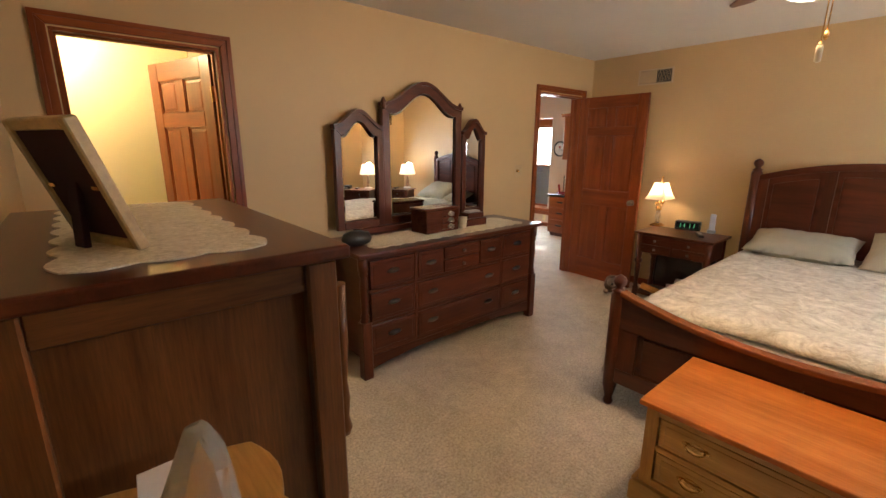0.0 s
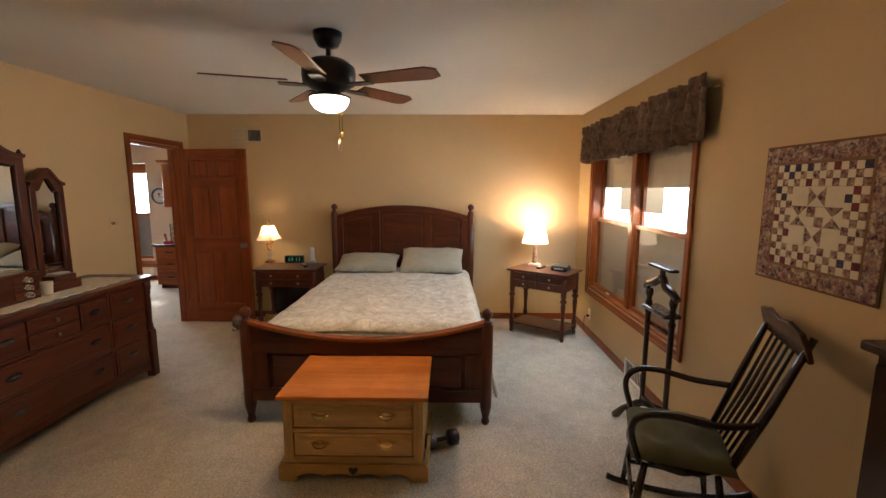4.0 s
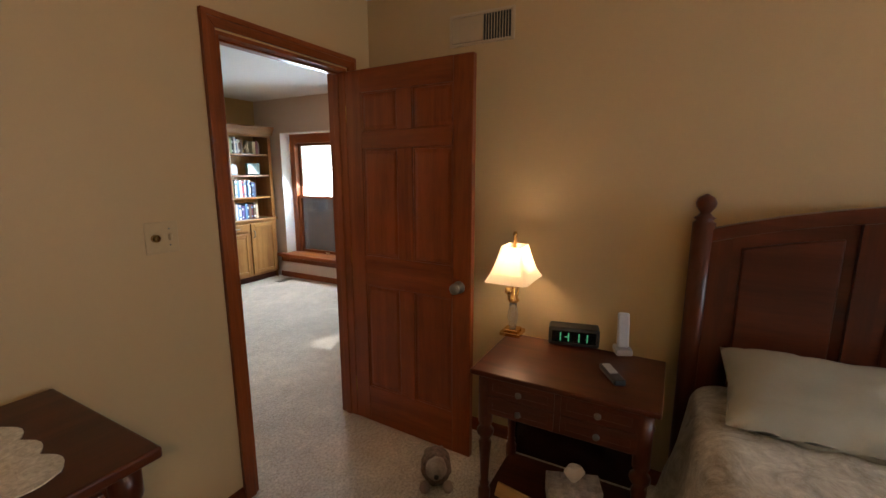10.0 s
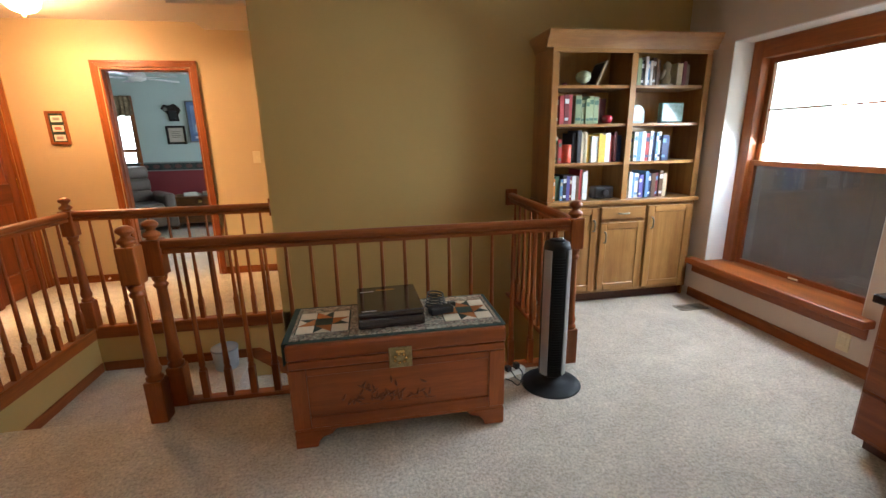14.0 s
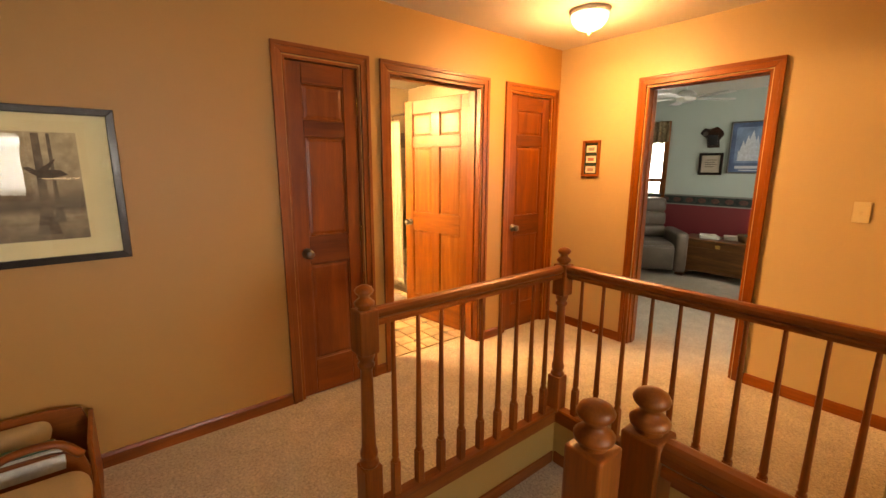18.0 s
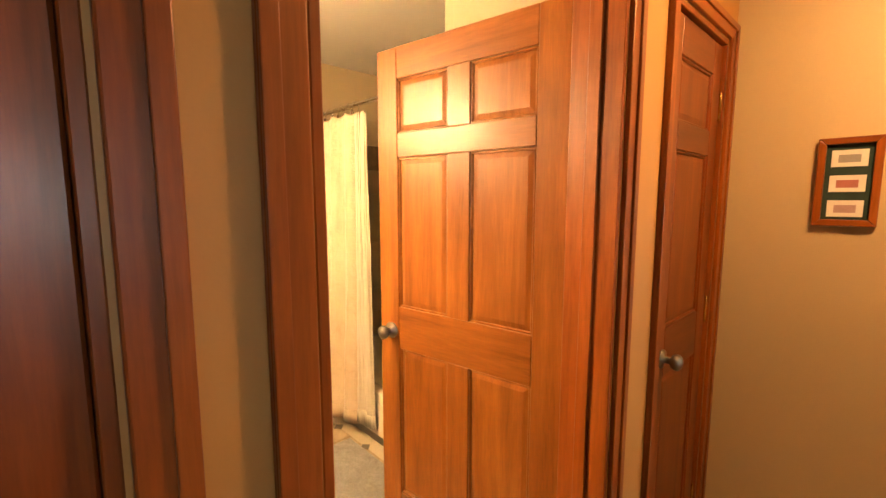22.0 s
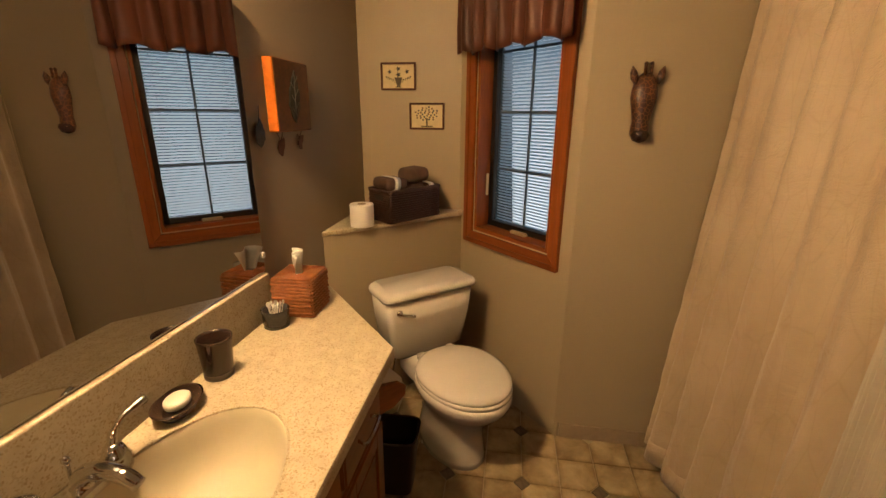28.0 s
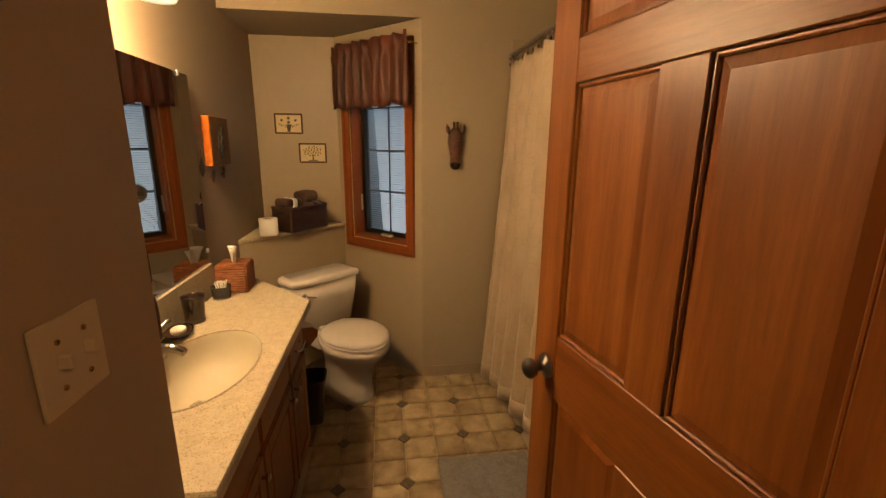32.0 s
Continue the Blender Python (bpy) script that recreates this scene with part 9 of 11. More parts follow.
def cab_front(nm, x0, x1, z0, z1, raised=True):
    d = part(nm, box(x0, x1, 6.143, 6.155, z0, z1, 0.003, 1), VANW["z"], vn)
    fr = 0.05 if raised else 0.0
    if raised:
        part("stile", box(x0, x0 + fr, 6.1545, 6.163, z0, z1, 0.002, 1), VANW["z"], d)
        part("stile", box(x1 - fr, x1, 6.1545, 6.163, z0, z1, 0.002, 1), VANW["z"], d)
        part("rail", box(x0 + fr, x1 - fr, 6.1545, 6.163, z0, z0 + fr, 0.002, 1), VANW["x"], d)
        part("rail", box(x0 + fr, x1 - fr, 6.1545, 6.163, z1 - fr, z1, 0.002, 1), VANW["x"], d)
        part("panel", box(x0 + fr + 0.012, x1 - fr - 0.012, 6.1545, 6.1605, z0 + fr + 0.012, z1 - fr - 0.012, 0.005, 1), VANW["z"], d)
    else:
        part("edge", box(x0 + 0.004, x1 - 0.004, 6.1545, 6.160, z0 + 0.004, z1 - 0.004, 0.004, 1), VANW["x"], d)
    return d


def bar_pull(parent, x, z, y=6.160, L=0.09):
    part("pull", tube(curve_pts([(x - L / 2, y, z), (x - L / 2, y + 0.024, z), (x + L / 2, y + 0.024, z), (x + L / 2, y, z)], 4), 0.0045, 8), CHROME, parent, "chrome bar pull")


for x0, x1, two in ((-0.865, -0.60, False), (-0.58, -0.215, True), (-0.20, 0.165, True)):
    dr = cab_front("drawer" if not two else "false_drawer", x0, x1, 0.615, 0.755, False)
    if not two:
        bar_pull(dr, (x0 + x1) / 2, 0.685)
    dd = cab_front("door", x0, x1, 0.135, 0.595)
    kx = x1 - 0.03 if not two else x0 + 0.03
    part("knob", moved(lathe([(0.006, 0), (0.005, 0.010), (0.012, 0.016), (0.013, 0.022), (0.006, 0.027)], 12), Matrix.Translation((kx, 6.163, 0.545)) @ Matrix.Rotation(-math.pi / 2, 4, "X")), CHROME, dd, "round chrome knob", smooth=True)

# the counter, with an oval bowl let into it
SX, SY, SRX, SRY = -0.352, 5.968, 0.250, 0.157


def counter_bm():
    b = bmesh.new()
    out = [(0.178, 5.746), (0.178, 6.195), (-0.900, 6.195), (-1.40, 5.746)]
    n = 64
    z1, z0 = CT, CT - 0.034
    ring = [(SX + SRX * math.cos(2 * math.pi * k / n), SY + SRY * math.sin(2 * math.pi * k / n)) for k in range(n)]
    def cast(p):
        """The counter's rim straight out from the bowl's centre."""
        dx, dy = p[0] - SX, p[1] - SY
        best = 9e9
        for q, r in zip(out, out[1:] + out[:1]):
            ex, ey = r[0] - q[0], r[1] - q[1]
            den = dx * ey - dy * ex
            if abs(den) < 1e-9:
                continue
            t = ((q[0] - SX) * ey - (q[1] - SY) * ex) / den
            s = ((q[0] - SX) * dy - (q[1] - SY) * dx) / den
            if t > 0 and -1e-6 <= s <= 1 + 1e-6:
                best = min(best, t)
        return (SX + dx * best, SY + dy * best)
    rays = sorted(ring + [(SX + 0.25 * (q[0] - SX), SY + 0.25 * (q[1] - SY)) for q in out], key=lambda p: math.atan2((p[1] - SY) / SRY, (p[0] - SX) / SRX))
    inner, outer = [], []
    for p in rays:
        a = math.atan2((p[1] - SY) / SRY, (p[0] - SX) / SRX)
        inner.append((SX + SRX * math.cos(a), SY + SRY * math.sin(a)))
        outer.append(cast(inner[-1]))
    N = len(rays)
    vs = {}
    for k in range(N):
        cx, cy = outer[k]
        fx, fy = cx + (SX - cx) * 0.012, cy + (SY - cy) * 0.012
        vs[k] = [b.verts.new((*inner[k], z1)), b.verts.new((fx, fy, z1)), b.verts.new((cx, cy, z1 - 0.007)), b.verts.new((cx, cy, z0)), b.verts.new((*inner[k], z0))]
    for k in range(N):
        A, B = vs[k], vs[(k + 1) % N]
        for j in range(5):
            b.faces.new((A[j], A[(j + 1) % 5], B[(j + 1) % 5], B[j]))
    bmesh.ops.recalc_face_normals(b, faces=b.faces)
    return b


ctr = thing("countertop", VAN, "speckled beige counter with an oval cream basin", "countertop")
part("slab", counter_bm(), SPECK, ctr)
sb = bmesh.new()
rows_ = []
for r, z in ((1.0, CT - 0.001), (0.985, CT - 0.004), (0.965, CT - 0.02), (0.93, CT - 0.05), (0.86, CT - 0.085), (0.72, CT - 0.115), (0.5, CT - 0.135), (0.25, CT - 0.143), (0.075, CT - 0.146)):
    rows_.append([sb.verts.new((SX + 0.0 + SRX * r * math.cos(2 * math.pi * k / 48), SY - 0.038 * (1 - r) + SRY * r * math.sin(2 * math.pi * k / 48), z)) for k in range(48)])
for A, B in zip(rows_, rows_[1:]):
    for k in range(48):
        sb.faces.new((A[k], A[(k + 1) % 48], B[(k + 1) % 48], B[k])).smooth = True
sb.faces.new(rows_[-1])
basin = part("basin", sb, SINKCREAM, ctr, "glossy cream oval basin", smooth=True)
md = basin.modifiers.new("thick", "SOLIDIFY")
md.thickness, md.offset = 0.008, -1
part("drain", lathe([(0.012, CT - 0.147), (0.024, CT - 0.146), (0.024, CT - 0.1425), (0.018, CT - 0.1415), (0.016, CT - 0.136), (0.004, CT - 0.135)], 20), CHROME, ctr, "chrome drain stopper", m=Matrix.Translation((SX - 0.008, SY - 0.035, 0)), smooth=True)
part("basin_rim", tube([(SX + (SRX + 0.001) * math.cos(2 * math.pi * k / 64), SY + (SRY + 0.001) * math.sin(2 * math.pi * k / 64), CT) for k in range(65)], 0.0035, 6), SPECK, ctr)
part("backsplash", box(-1.03, 0.178, 5.7445, 5.764, CT, 0.972, 0.004, 2), SPECK, ctr)
part("backsplash_end", box(-1.385, -1.031, 5.7445, 5.756, CT, CT + 0.012, 0.003, 1), SPECK, ctr)
mw = thing("wall_mirror", VAN, "large frameless wall mirror over the backsplash", "mirror")
part("backing", box(-1.030, 0.174, 5.7180, 5.7440, 0.978, 1.748), BLACK, mw)
part("glass", box(-1.033, 0.176, 5.7445, 5.750, 0.974, 1.752, 0), MIRROR, mw)
part("edge_strip", box(-1.035, 0.176, 5.7445, 5.752, 0.9725, 0.9745), CHROME, mw)
for x in (-1.036, ):
    part("clip", box(x, x + 0.016, 5.750, 5.756, 1.02, 1.038, 0.002, 1), WHITEPLASTIC, mw)
for x in (-0.95, -0.40):
    part("clip", box(x, x + 0.016, 5.750, 5.756, 1.738, 1.758, 0.002, 1), WHITEPLASTIC, mw)

# light bar over the mirror
lb = thing("vanity_light", VAN @ pose(-0.42, 5.746, 2.05), "brass vanity light bar with three frosted glass shades", "wall lamp")
part("bar", box(-0.30, 0.30, 0, 0.03, -0.03, 0.03, 0.008, 2), BRASS, lb)
LIT = glow("frosted_lamp_glass", (1.0, 0.80, 0.52), 9.0, (0.9, 0.87, 0.8))
for x in (-0.22, 0.0, 0.22):
    part("arm", tube(curve_pts([(x, 0.03, 0.0), (x, 0.08, 0.01), (x, 0.10, -0.02)], 5), 0.007, 8), BRASS, lb)
    sh = part("shade", moved(lathe([(0.055, -0.135), (0.058, -0.13), (0.05, -0.08), (0.032, -0.03), (0.02, -0.015)], 20), Matrix.Translation((x, 0.10, 0.0))), LIT, lb, "glowing frosted shade", smooth=True)
    sh.visible_shadow = False

# faucet: two levers and a low spout on one body
fc = thing("faucet", VAN @ pose(-0.345, 5.815, CT), "chrome two-lever basin faucet", "faucet")
part("body", prism([(-0.075, -0.022), (0.075, -0.022), (0.085, 0.0), (0.075, 0.022), (-0.075, 0.022), (-0.085, 0.0)], 0.0, 0.028, "z", 0.008), CHROME, fc)
part("spout", tube(curve_pts([(0, 0, 0.02), (0, 0.01, 0.045), (0, 0.045, 0.062), (0, 0.085, 0.058), (0, 0.112, 0.044)], 6), [0.019 - 0.0003 * k for k in range(25)], 14), CHROME, fc, smooth=True)
part("lift_rod", tube([(0, -0.018, 0.028), (0, -0.018, 0.062), (0, -0.018, 0.068)], 0.0035, 8), CHROME, fc)
part("lift_knob", moved(lathe([(0.003, 0), (0.007, 0.004), (0.006, 0.011), (0.001, 0.014)], 10), Matrix.Translation((0, -0.018, 0.066))), CHROME, fc, smooth=True)
for s in (-1, 1):
    hb = part("handle_base", moved(lathe([(0.024, 0.0), (0.024, 0.022), (0.020, 0.034), (0.016, 0.045), (0.011, 0.052), (0.003, 0.054)], 18), Matrix.Translation((s * 0.062, 0, 0))), CHROME, fc, smooth=True)
    part("lever", tube(curve_pts([(s * 0.062, 0, 0.045), (s * 0.070, 0.0, 0.070), (s * 0.088, 0.004, 0.088), (s * 0.118, 0.012, 0.098), (s * 0.132, 0.014, 0.100)], 5), [0.0085] * 6 + [0.0065] * 8 + [0.0085] * 6 + [0.005], 10), CHROME, hb, smooth=True)

sd2 = thing("soap_dish", VAN @ pose(-0.565, 5.808, CT, 0, 0, 12), "dark brown glazed oval soap dish", "soap dish")
part("dish", moved(lathe([(0.035, 0), (0.04, 0.004), (0.042, 0.010), (0.062, 0.022), (0.064, 0.025), (0.058, 0.025), (0.04, 0.015), (0.002, 0.014)], 28), Matrix.Scale(0.72, 4, (0, 1, 0))), DCUP, sd2, smooth=True)
part("base_band", moved(lathe([(0.038, 0.0005), (0.043, 0.001), (0.044, 0.007), (0.04, 0.0075)], 28), Matrix.Scale(0.72, 4, (0, 1, 0))), PEWTER, sd2)
so = thing("soap", VAN @ pose(-0.565, 5.808, CT + 0.0145, 0, 0, 12), "round white bar of soap in the dish", "soap")
part("bar", moved(lathe([(0.024, 0), (0.030, 0.004), (0.031, 0.015), (0.026, 0.019), (0.003, 0.020)], 24), Matrix.Scale(0.8, 4, (0, 1, 0))), plain("soap_white", (0.72, 0.68, 0.58), 0.45, 0.03, 10, 100, 0), so, smooth=True)
cu = thing("tumbler", VAN @ pose(-0.700, 5.808, CT), "dark brown glazed bathroom tumbler with pewter base", "tumbler")
part("cup", lathe([(0.033, 0.014), (0.034, 0.02), (0.040, 0.098), (0.041, 0.104), (0.038, 0.104), (0.036, 0.098), (0.030, 0.022), (0.002, 0.02)], 28), DCUP, cu, smooth=True)
part("base_band", lathe([(0.032, 0), (0.034, 0.001), (0.0345, 0.015), (0.031, 0.016)], 28), PEWTER, cu)
jr = thing("swab_jar", VAN @ pose(-0.962, 5.812, CT), "small dark jar holding white cotton swabs", "jar")
part("jar", lathe([(0.034, 0.006), (0.038, 0.012), (0.040, 0.050), (0.041, 0.056), (0.037, 0.056), (0.034, 0.014), (0.002, 0.012)], 24), plain("dark_grey_glaze", (0.05, 0.05, 0.05), 0.2, 0.2, 10, 100, 0, 0, 0.4), jr, smooth=True)
part("base_band", lathe([(0.033, 0), (0.037, 0.001), (0.037, 0.007), (0.03, 0.008)], 24), PEWTER, jr)
for k in range(16):
    a, r = k * 2.4, 0.026 * math.sqrt((k + .5) / 16)
    bs2 = tube([(r * math.cos(a) * .5, r * math.sin(a) * .5, 0.016), (r * math.cos(a), r * math.sin(a), 0.066 + 0.004 * (k % 3))], 0.0014, 5)
    join(bs2, moved(lathe([(0.0015, -0.007), (0.0035, -0.002), (0.0033, 0.004), (0.001, 0.007)], 8), Matrix.Translation((r * math.cos(a), r * math.sin(a), 0.066 + 0.004 * (k % 3)))))
    part("cotton_swab", bs2, WHITEPLASTIC, jr)
# woven tissue box
RATTAN = plain("woven_rattan", (0.36, 0.13, 0.045), 0.55, 0.25, 30, 140, 0.3)
tb = thing("tissue_box", VAN @ pose(-1.085, 5.834, CT, 0, 0, 2), "woven brown rattan tissue box cover", "tissue box")
part("core", box(-0.062, 0.062, -0.062, 0.062, 0.0, 0.124, 0.004, 1), RATTAN, tb)
for k in range(11):
    z = 0.006 + k * 0.0113
    r = 0.0645
    loop = [(-r, -r, z), (r, -r, z), (r, r, z), (-r, r, z), (-r, -r, z)]
    bmr = bmesh.new()
    for p, q in zip(loop, loop[1:]):
        pts = []
        for i in range(13):
            u = i / 12
            w = 0.0022 * (1 if (i + k) % 2 else -1)
            x, y = p[0] + (q[0] - p[0]) * u, p[1] + (q[1] - p[1]) * u
            nx, ny = (q[1] - p[1]), -(q[0] - p[0])
            l = math.hypot(nx, ny)
            pts.append((x + nx / l * w, y + ny / l * w, z))
        join(bmr, tube(pts, 0.0047, 5))
    part("weave_band", bmr, RATTAN, tb)
for s in range(4):
    bmr = bmesh.new()
    for k in range(5):
        o = 0.018 + k * 0.010
        if o < 0.06:
            join(bmr, tube([(-o - 0.004, -o, 0.126), (o + 0.004, -o, 0.126)], 0.0048, 6))
    part("top_weave", moved(bmr, Matrix.Rotation(s * math.pi / 2, 4, "Z")), RATTAN, tb)
# black block in place of the opening's shaded inside
part("slot", box(-0.014, 0.014, -0.010, 0.010, 0.1245, 0.129), BLACK, tb)
ts = thing("tissue", VAN @ pose(-1.085, 5.834, CT + 0.118, 0, 0, 25), "white paper tissue pulled up from the box", "tissue")
tbm = bmesh.new()
gridv = []
for i in range(9):
    row = []
    for j in range(7):
        u, w = (i / 8 - .5), j / 6
        sp2 = 0.028 + 0.030 * w
        row.append(tbm.verts.new((u * sp2 * 1.6, 0.012 * math.sin(u * 9 + w * 2) * (0.5 + w), w * 0.085 + 0.012 * noise.noise((i * .5, j * .4, 3)) * w - 0.02 * abs(u) * w)))
    gridv.append(row)
for i in range(8):
    for j in range(6):
        tbm.faces.new((gridv[i][j], gridv[i + 1][j], gridv[i + 1][j + 1], gridv[i][j + 1])).smooth = True
to = part("sheet", tbm, plain("tissue_paper", (0.80, 0.78, 0.72), 0.9, 0.03, 20, 200, 0.1), ts, smooth=True)
to.modifiers.new("thick", "SOLIDIFY").thickness = 0.0015

# leaf canvas and metal leaves
lc = thing("wall_art", VAN @ pose(-1.31, 5.718, 1.497, 0, 0, 180), "brown canvas with orange edge and a dark metal leaf", "wall art")
ORANGE = plain("orange_lacquer", (0.62, 0.17, 0.02), 0.3, 0.25, 10, 60, 0.1)
part("canvas", box(-0.115, 0.115, -0.034, 0.0, -0.112, 0.112, 0.003, 1), ORANGE, lc, "glossy orange canvas edge")
part("front", box(-0.113, 0.113, -0.0375, -0.0335, -0.110, 0.110, 0.002, 1), plain("brown_copper", (0.11, 0.045, 0.018), 0.3, 0.4, 10, 80, 0.1, 0.3), lc)


def leaf_bm(L, w, t=0.003, n=10):
    lo, hi = [], []
    for k in range(n + 1):
        u = k / n
        e = w * math.sin(math.pi * u ** 0.8) * (1 + 0.12 * math.sin(u * 25))
        lo.append((-e, -L / 2 + L * u))
        hi.append((e, -L / 2 + L * u))
    return prism(lo + hi[1:-1][::-1], -t, 0, "y")


LEAFM = plain("dark_patina", (0.05, 0.055, 0.045), 0.35, 0.4, 30, 100, 0.2, 0.7)
lf = part("leaf", moved(leaf_bm(0.165, 0.036, 0.004), Matrix.Translation((0.0, -0.038, 0.0)) @ Matrix.Rotation(0.12, 4, "Y")), LEAFM, lc, "dark patina metal leaf")
for k in range(6):
    z = -0.05 + k * 0.02
    part("vein", tube([(0.0, -0.043, z - 0.01), ((1 if k % 2 else -1) * 0.024, -0.043, z + 0.014)], 0.0012, 5), PEWTER, lf)
part("midrib", tube([(-0.006, -0.043, -0.085), (0.004, -0.043, 0.07)], 0.0016, 5), PEWTER, lf)
COPPER = plain("dark_copper", (0.13, 0.05, 0.03), 0.3, 0.3, 30, 100, 0.2, 0.7)
for dx, dz, L, rot, mt in ((-1.125, 1.385, 0.085, 0.1, LEAFM), (-1.235, 1.332, 0.055, -0.3, COPPER), (-1.25, 1.345, 0.05, 0.5, COPPER), (-1.385, 1.355, 0.045, 0.9, COPPER), (-1.372, 1.335, 0.04, -0.7, COPPER), (-1.455, 1.43, 0.055, 0.2, COPPER)):
    ml = thing("metal_leaf", VAN @ pose(dx, 5.724, dz, 0, 0, 180), "small dark metal leaf mounted on the wall", "ornament", "metal leaves round the canvas")
    part("blade", moved(leaf_bm(L, L * 0.30, 0.002), Matrix.Translation((0, -0.006, 0)) @ Matrix.Rotation(rot, 4, "Y")), mt, ml)
    part("stem", tube(curve_pts([(0, 0.004, 0.0), (0.002, -0.006, L * 0.5), (0.010 * (1 if rot > 0 else -1), -0.004, L * 0.95)], 4), 0.0014, 5), mt, ml)

# low corner wall with a speckled ledge behind the toilet
tagged(part("wall_bath_ledge", prism([(-1.586, MY + 0.001), (-2.153, 6.250), (-2.153, MY + 0.001)], 0.0, 0.93, "z"), PAINT_BATH), "low painted corner wall under the ledge", "wall", kind="structure")
ld = thing("corner_ledge", Matrix.Identity(4), "triangular speckled corner ledge", "ledge")
part("slab", prism([(-1.572, MY + 0.001), (-2.140, 6.268), (-2.153, 6.230), (-2.153, MY + 0.001)], 0.93, 0.955, "z", 0.005), SPECK, ld)
LD = Matrix.Translation((-1.83, 6.01, 0.9555)) @ Matrix.Rotation(math.atan2(0.52, -0.64), 4, "Z")  # local x runs up along the ledge's edge, y points into the corner
tpr = thing("toilet_roll", pose(-1.715, 5.828, 0.9555), "white toilet paper roll standing on the ledge", "toilet paper")
part("paper", lathe([(0.020, 0), (0.052, 0.0), (0.054, 0.003), (0.054, 0.098), (0.052, 0.101), (0.020, 0.101), (0.018, 0.06)], 28), plain("soft_paper", (0.80, 0.77, 0.70), 0.95, 0.03, 15, 150, 0.3), tpr, smooth=False)
part("core", lathe([(0.0195, 0.001), (0.0195, 0.1005), (0.016, 0.1005), (0.0155, 0.004), (0.002, 0.003)], 20), plain("cardboard", (0.35, 0.26, 0.16), 0.9), tpr)
WICK = plain("dark_wicker", (0.045, 0.018, 0.012), 0.5, 0.4, 60, 200, 0.4)
wbk = thing("wicker_basket", LD @ Matrix.Translation((0.055, 0.085, 0)) @ Matrix.Rotation(0.05, 4, "Z"), "dark brown wicker basket full of towels", "basket")
bw2, bd3, bh2 = 0.155, 0.080, 0.150
bb = box(-bw2, bw2, -bd3, -bd3 + 0.008, 0, bh2)
box(-bw2, bw2, bd3 - 0.008, bd3, 0, bh2, 0, 1, bb)
box(-bw2, -bw2 + 0.008, -bd3, bd3, 0, bh2, 0, 1, bb)
box(bw2 - 0.008, bw2, -bd3, bd3, 0, bh2, 0, 1, bb)
box(-bw2, bw2, -bd3, bd3, 0, 0.008, 0, 1, bb)
part("shell", bb, WICK, wbk)
for k in range(14):
    z = 0.006 + k * 0.0105
    bmr = bmesh.new()
    for (x0, y0, x1, y1) in ((-bw2, -bd3, bw2, -bd3), (bw2, -bd3, bw2, bd3), (bw2, bd3, -bw2, bd3), (-bw2, bd3, -bw2, -bd3)):
        nn = 16
        pts = []
        for i in range(nn + 1):
            u = i / nn
            w = 0.0025 * (1 if (i + k) % 2 else -1)
            l = math.hypot(x1 - x0, y1 - y0)
            pts.append((x0 + (x1 - x0) * u + (y1 - y0) / l * w, y0 + (y1 - y0) * u - (x1 - x0) / l * w, z))
        join(bmr, tube(pts, 0.0045, 5))
    part("weave_band", bmr, WICK, wbk)
part("rim", tube([(-bw2, -bd3, bh2), (bw2, -bd3, bh2), (bw2, bd3, bh2), (-bw2, bd3, bh2), (-bw2, -bd3, bh2)], 0.007, 8), WICK, wbk)
# black plate paints in the dark inside of the hand hole
part("handle_hole", box(-bw2 - 0.008, -bw2 - 0.004, -0.03, 0.03, 0.105, 0.13, 0.002, 1), BLACK, wbk)
BRT = plain("brown_terry", (0.075, 0.045, 0.030), 1.0, 0.15, 20, 220, 0.8)


def towel(x, z, w, h, d, stripes, rot=0):
    t = thing("towel", LD @ Matrix.Translation((0.055, 0.085, 0)) @ Matrix.Translation((x, 0, z)) @ Matrix.Rotation(rot, 4, "Y"), ("folded brown towel with white ribbon stripes" if stripes else "rolled dark brown towel in the basket"), "towel", "towels in the basket")
    part("fold", box(-w / 2, w / 2, -d / 2, d / 2, 0, h, min(h, w) * 0.42, 5), BRT, t, smooth=True)
    for k in range(stripes):
        u = -w / 4 + k * w / 2 if stripes > 1 else 0.0
        part("ribbon", box(u - 0.006, u + 0.006, -d / 2 - 0.0015, d / 2 + 0.0015, -0.0012, h + 0.0015, min(h, w) * 0.40, 4), WHITEPLASTIC, t, "white ribbon", smooth=True)


towel(-0.085, 0.10, 0.12, 0.050, 0.13, 1)
towel(-0.090, 0.150, 0.125, 0.055, 0.13, 1, 0.04)
towel(0.035, 0.10, 0.10, 0.075, 0.13, 0)
towel(0.055, 0.172, 0.12, 0.07, 0.13, 0, -0.08)
towel(0.118, 0.11, 0.055, 0.055, 0.13, 1)


# toilet, facing out of the corner; local x is forward
def oval(cx, rx, ry, sq=0.0, n=36, back=None):
    out = []
    for k in range(n):
        a = 2 * math.pi * k / n
        x, y = cx + rx * math.cos(a), ry * math.sin(a)
        if math.cos(a) < 0:
            x = cx + (back or rx) * math.cos(a)
        out.append((x, y))
    return out


def loft_bm(sections, cap=True):
    """A smooth body through flat closed outlines (points, z)."""
    b = bmesh.new()
    R = [[b.verts.new((x, y, z)) for x, y in pts] for pts, z in sections]
    for A, B in zip(R, R[1:]):
        n = len(A)
        for k in range(n):
            b.faces.new((A[k], A[(k + 1) % n], B[(k + 1) % n], B[k])).smooth = True
    if cap:
        b.faces.new(R[0][::-1])
        b.faces.new(R[-1])
    bmesh.ops.recalc_face_normals(b, faces=b.faces)
    return b


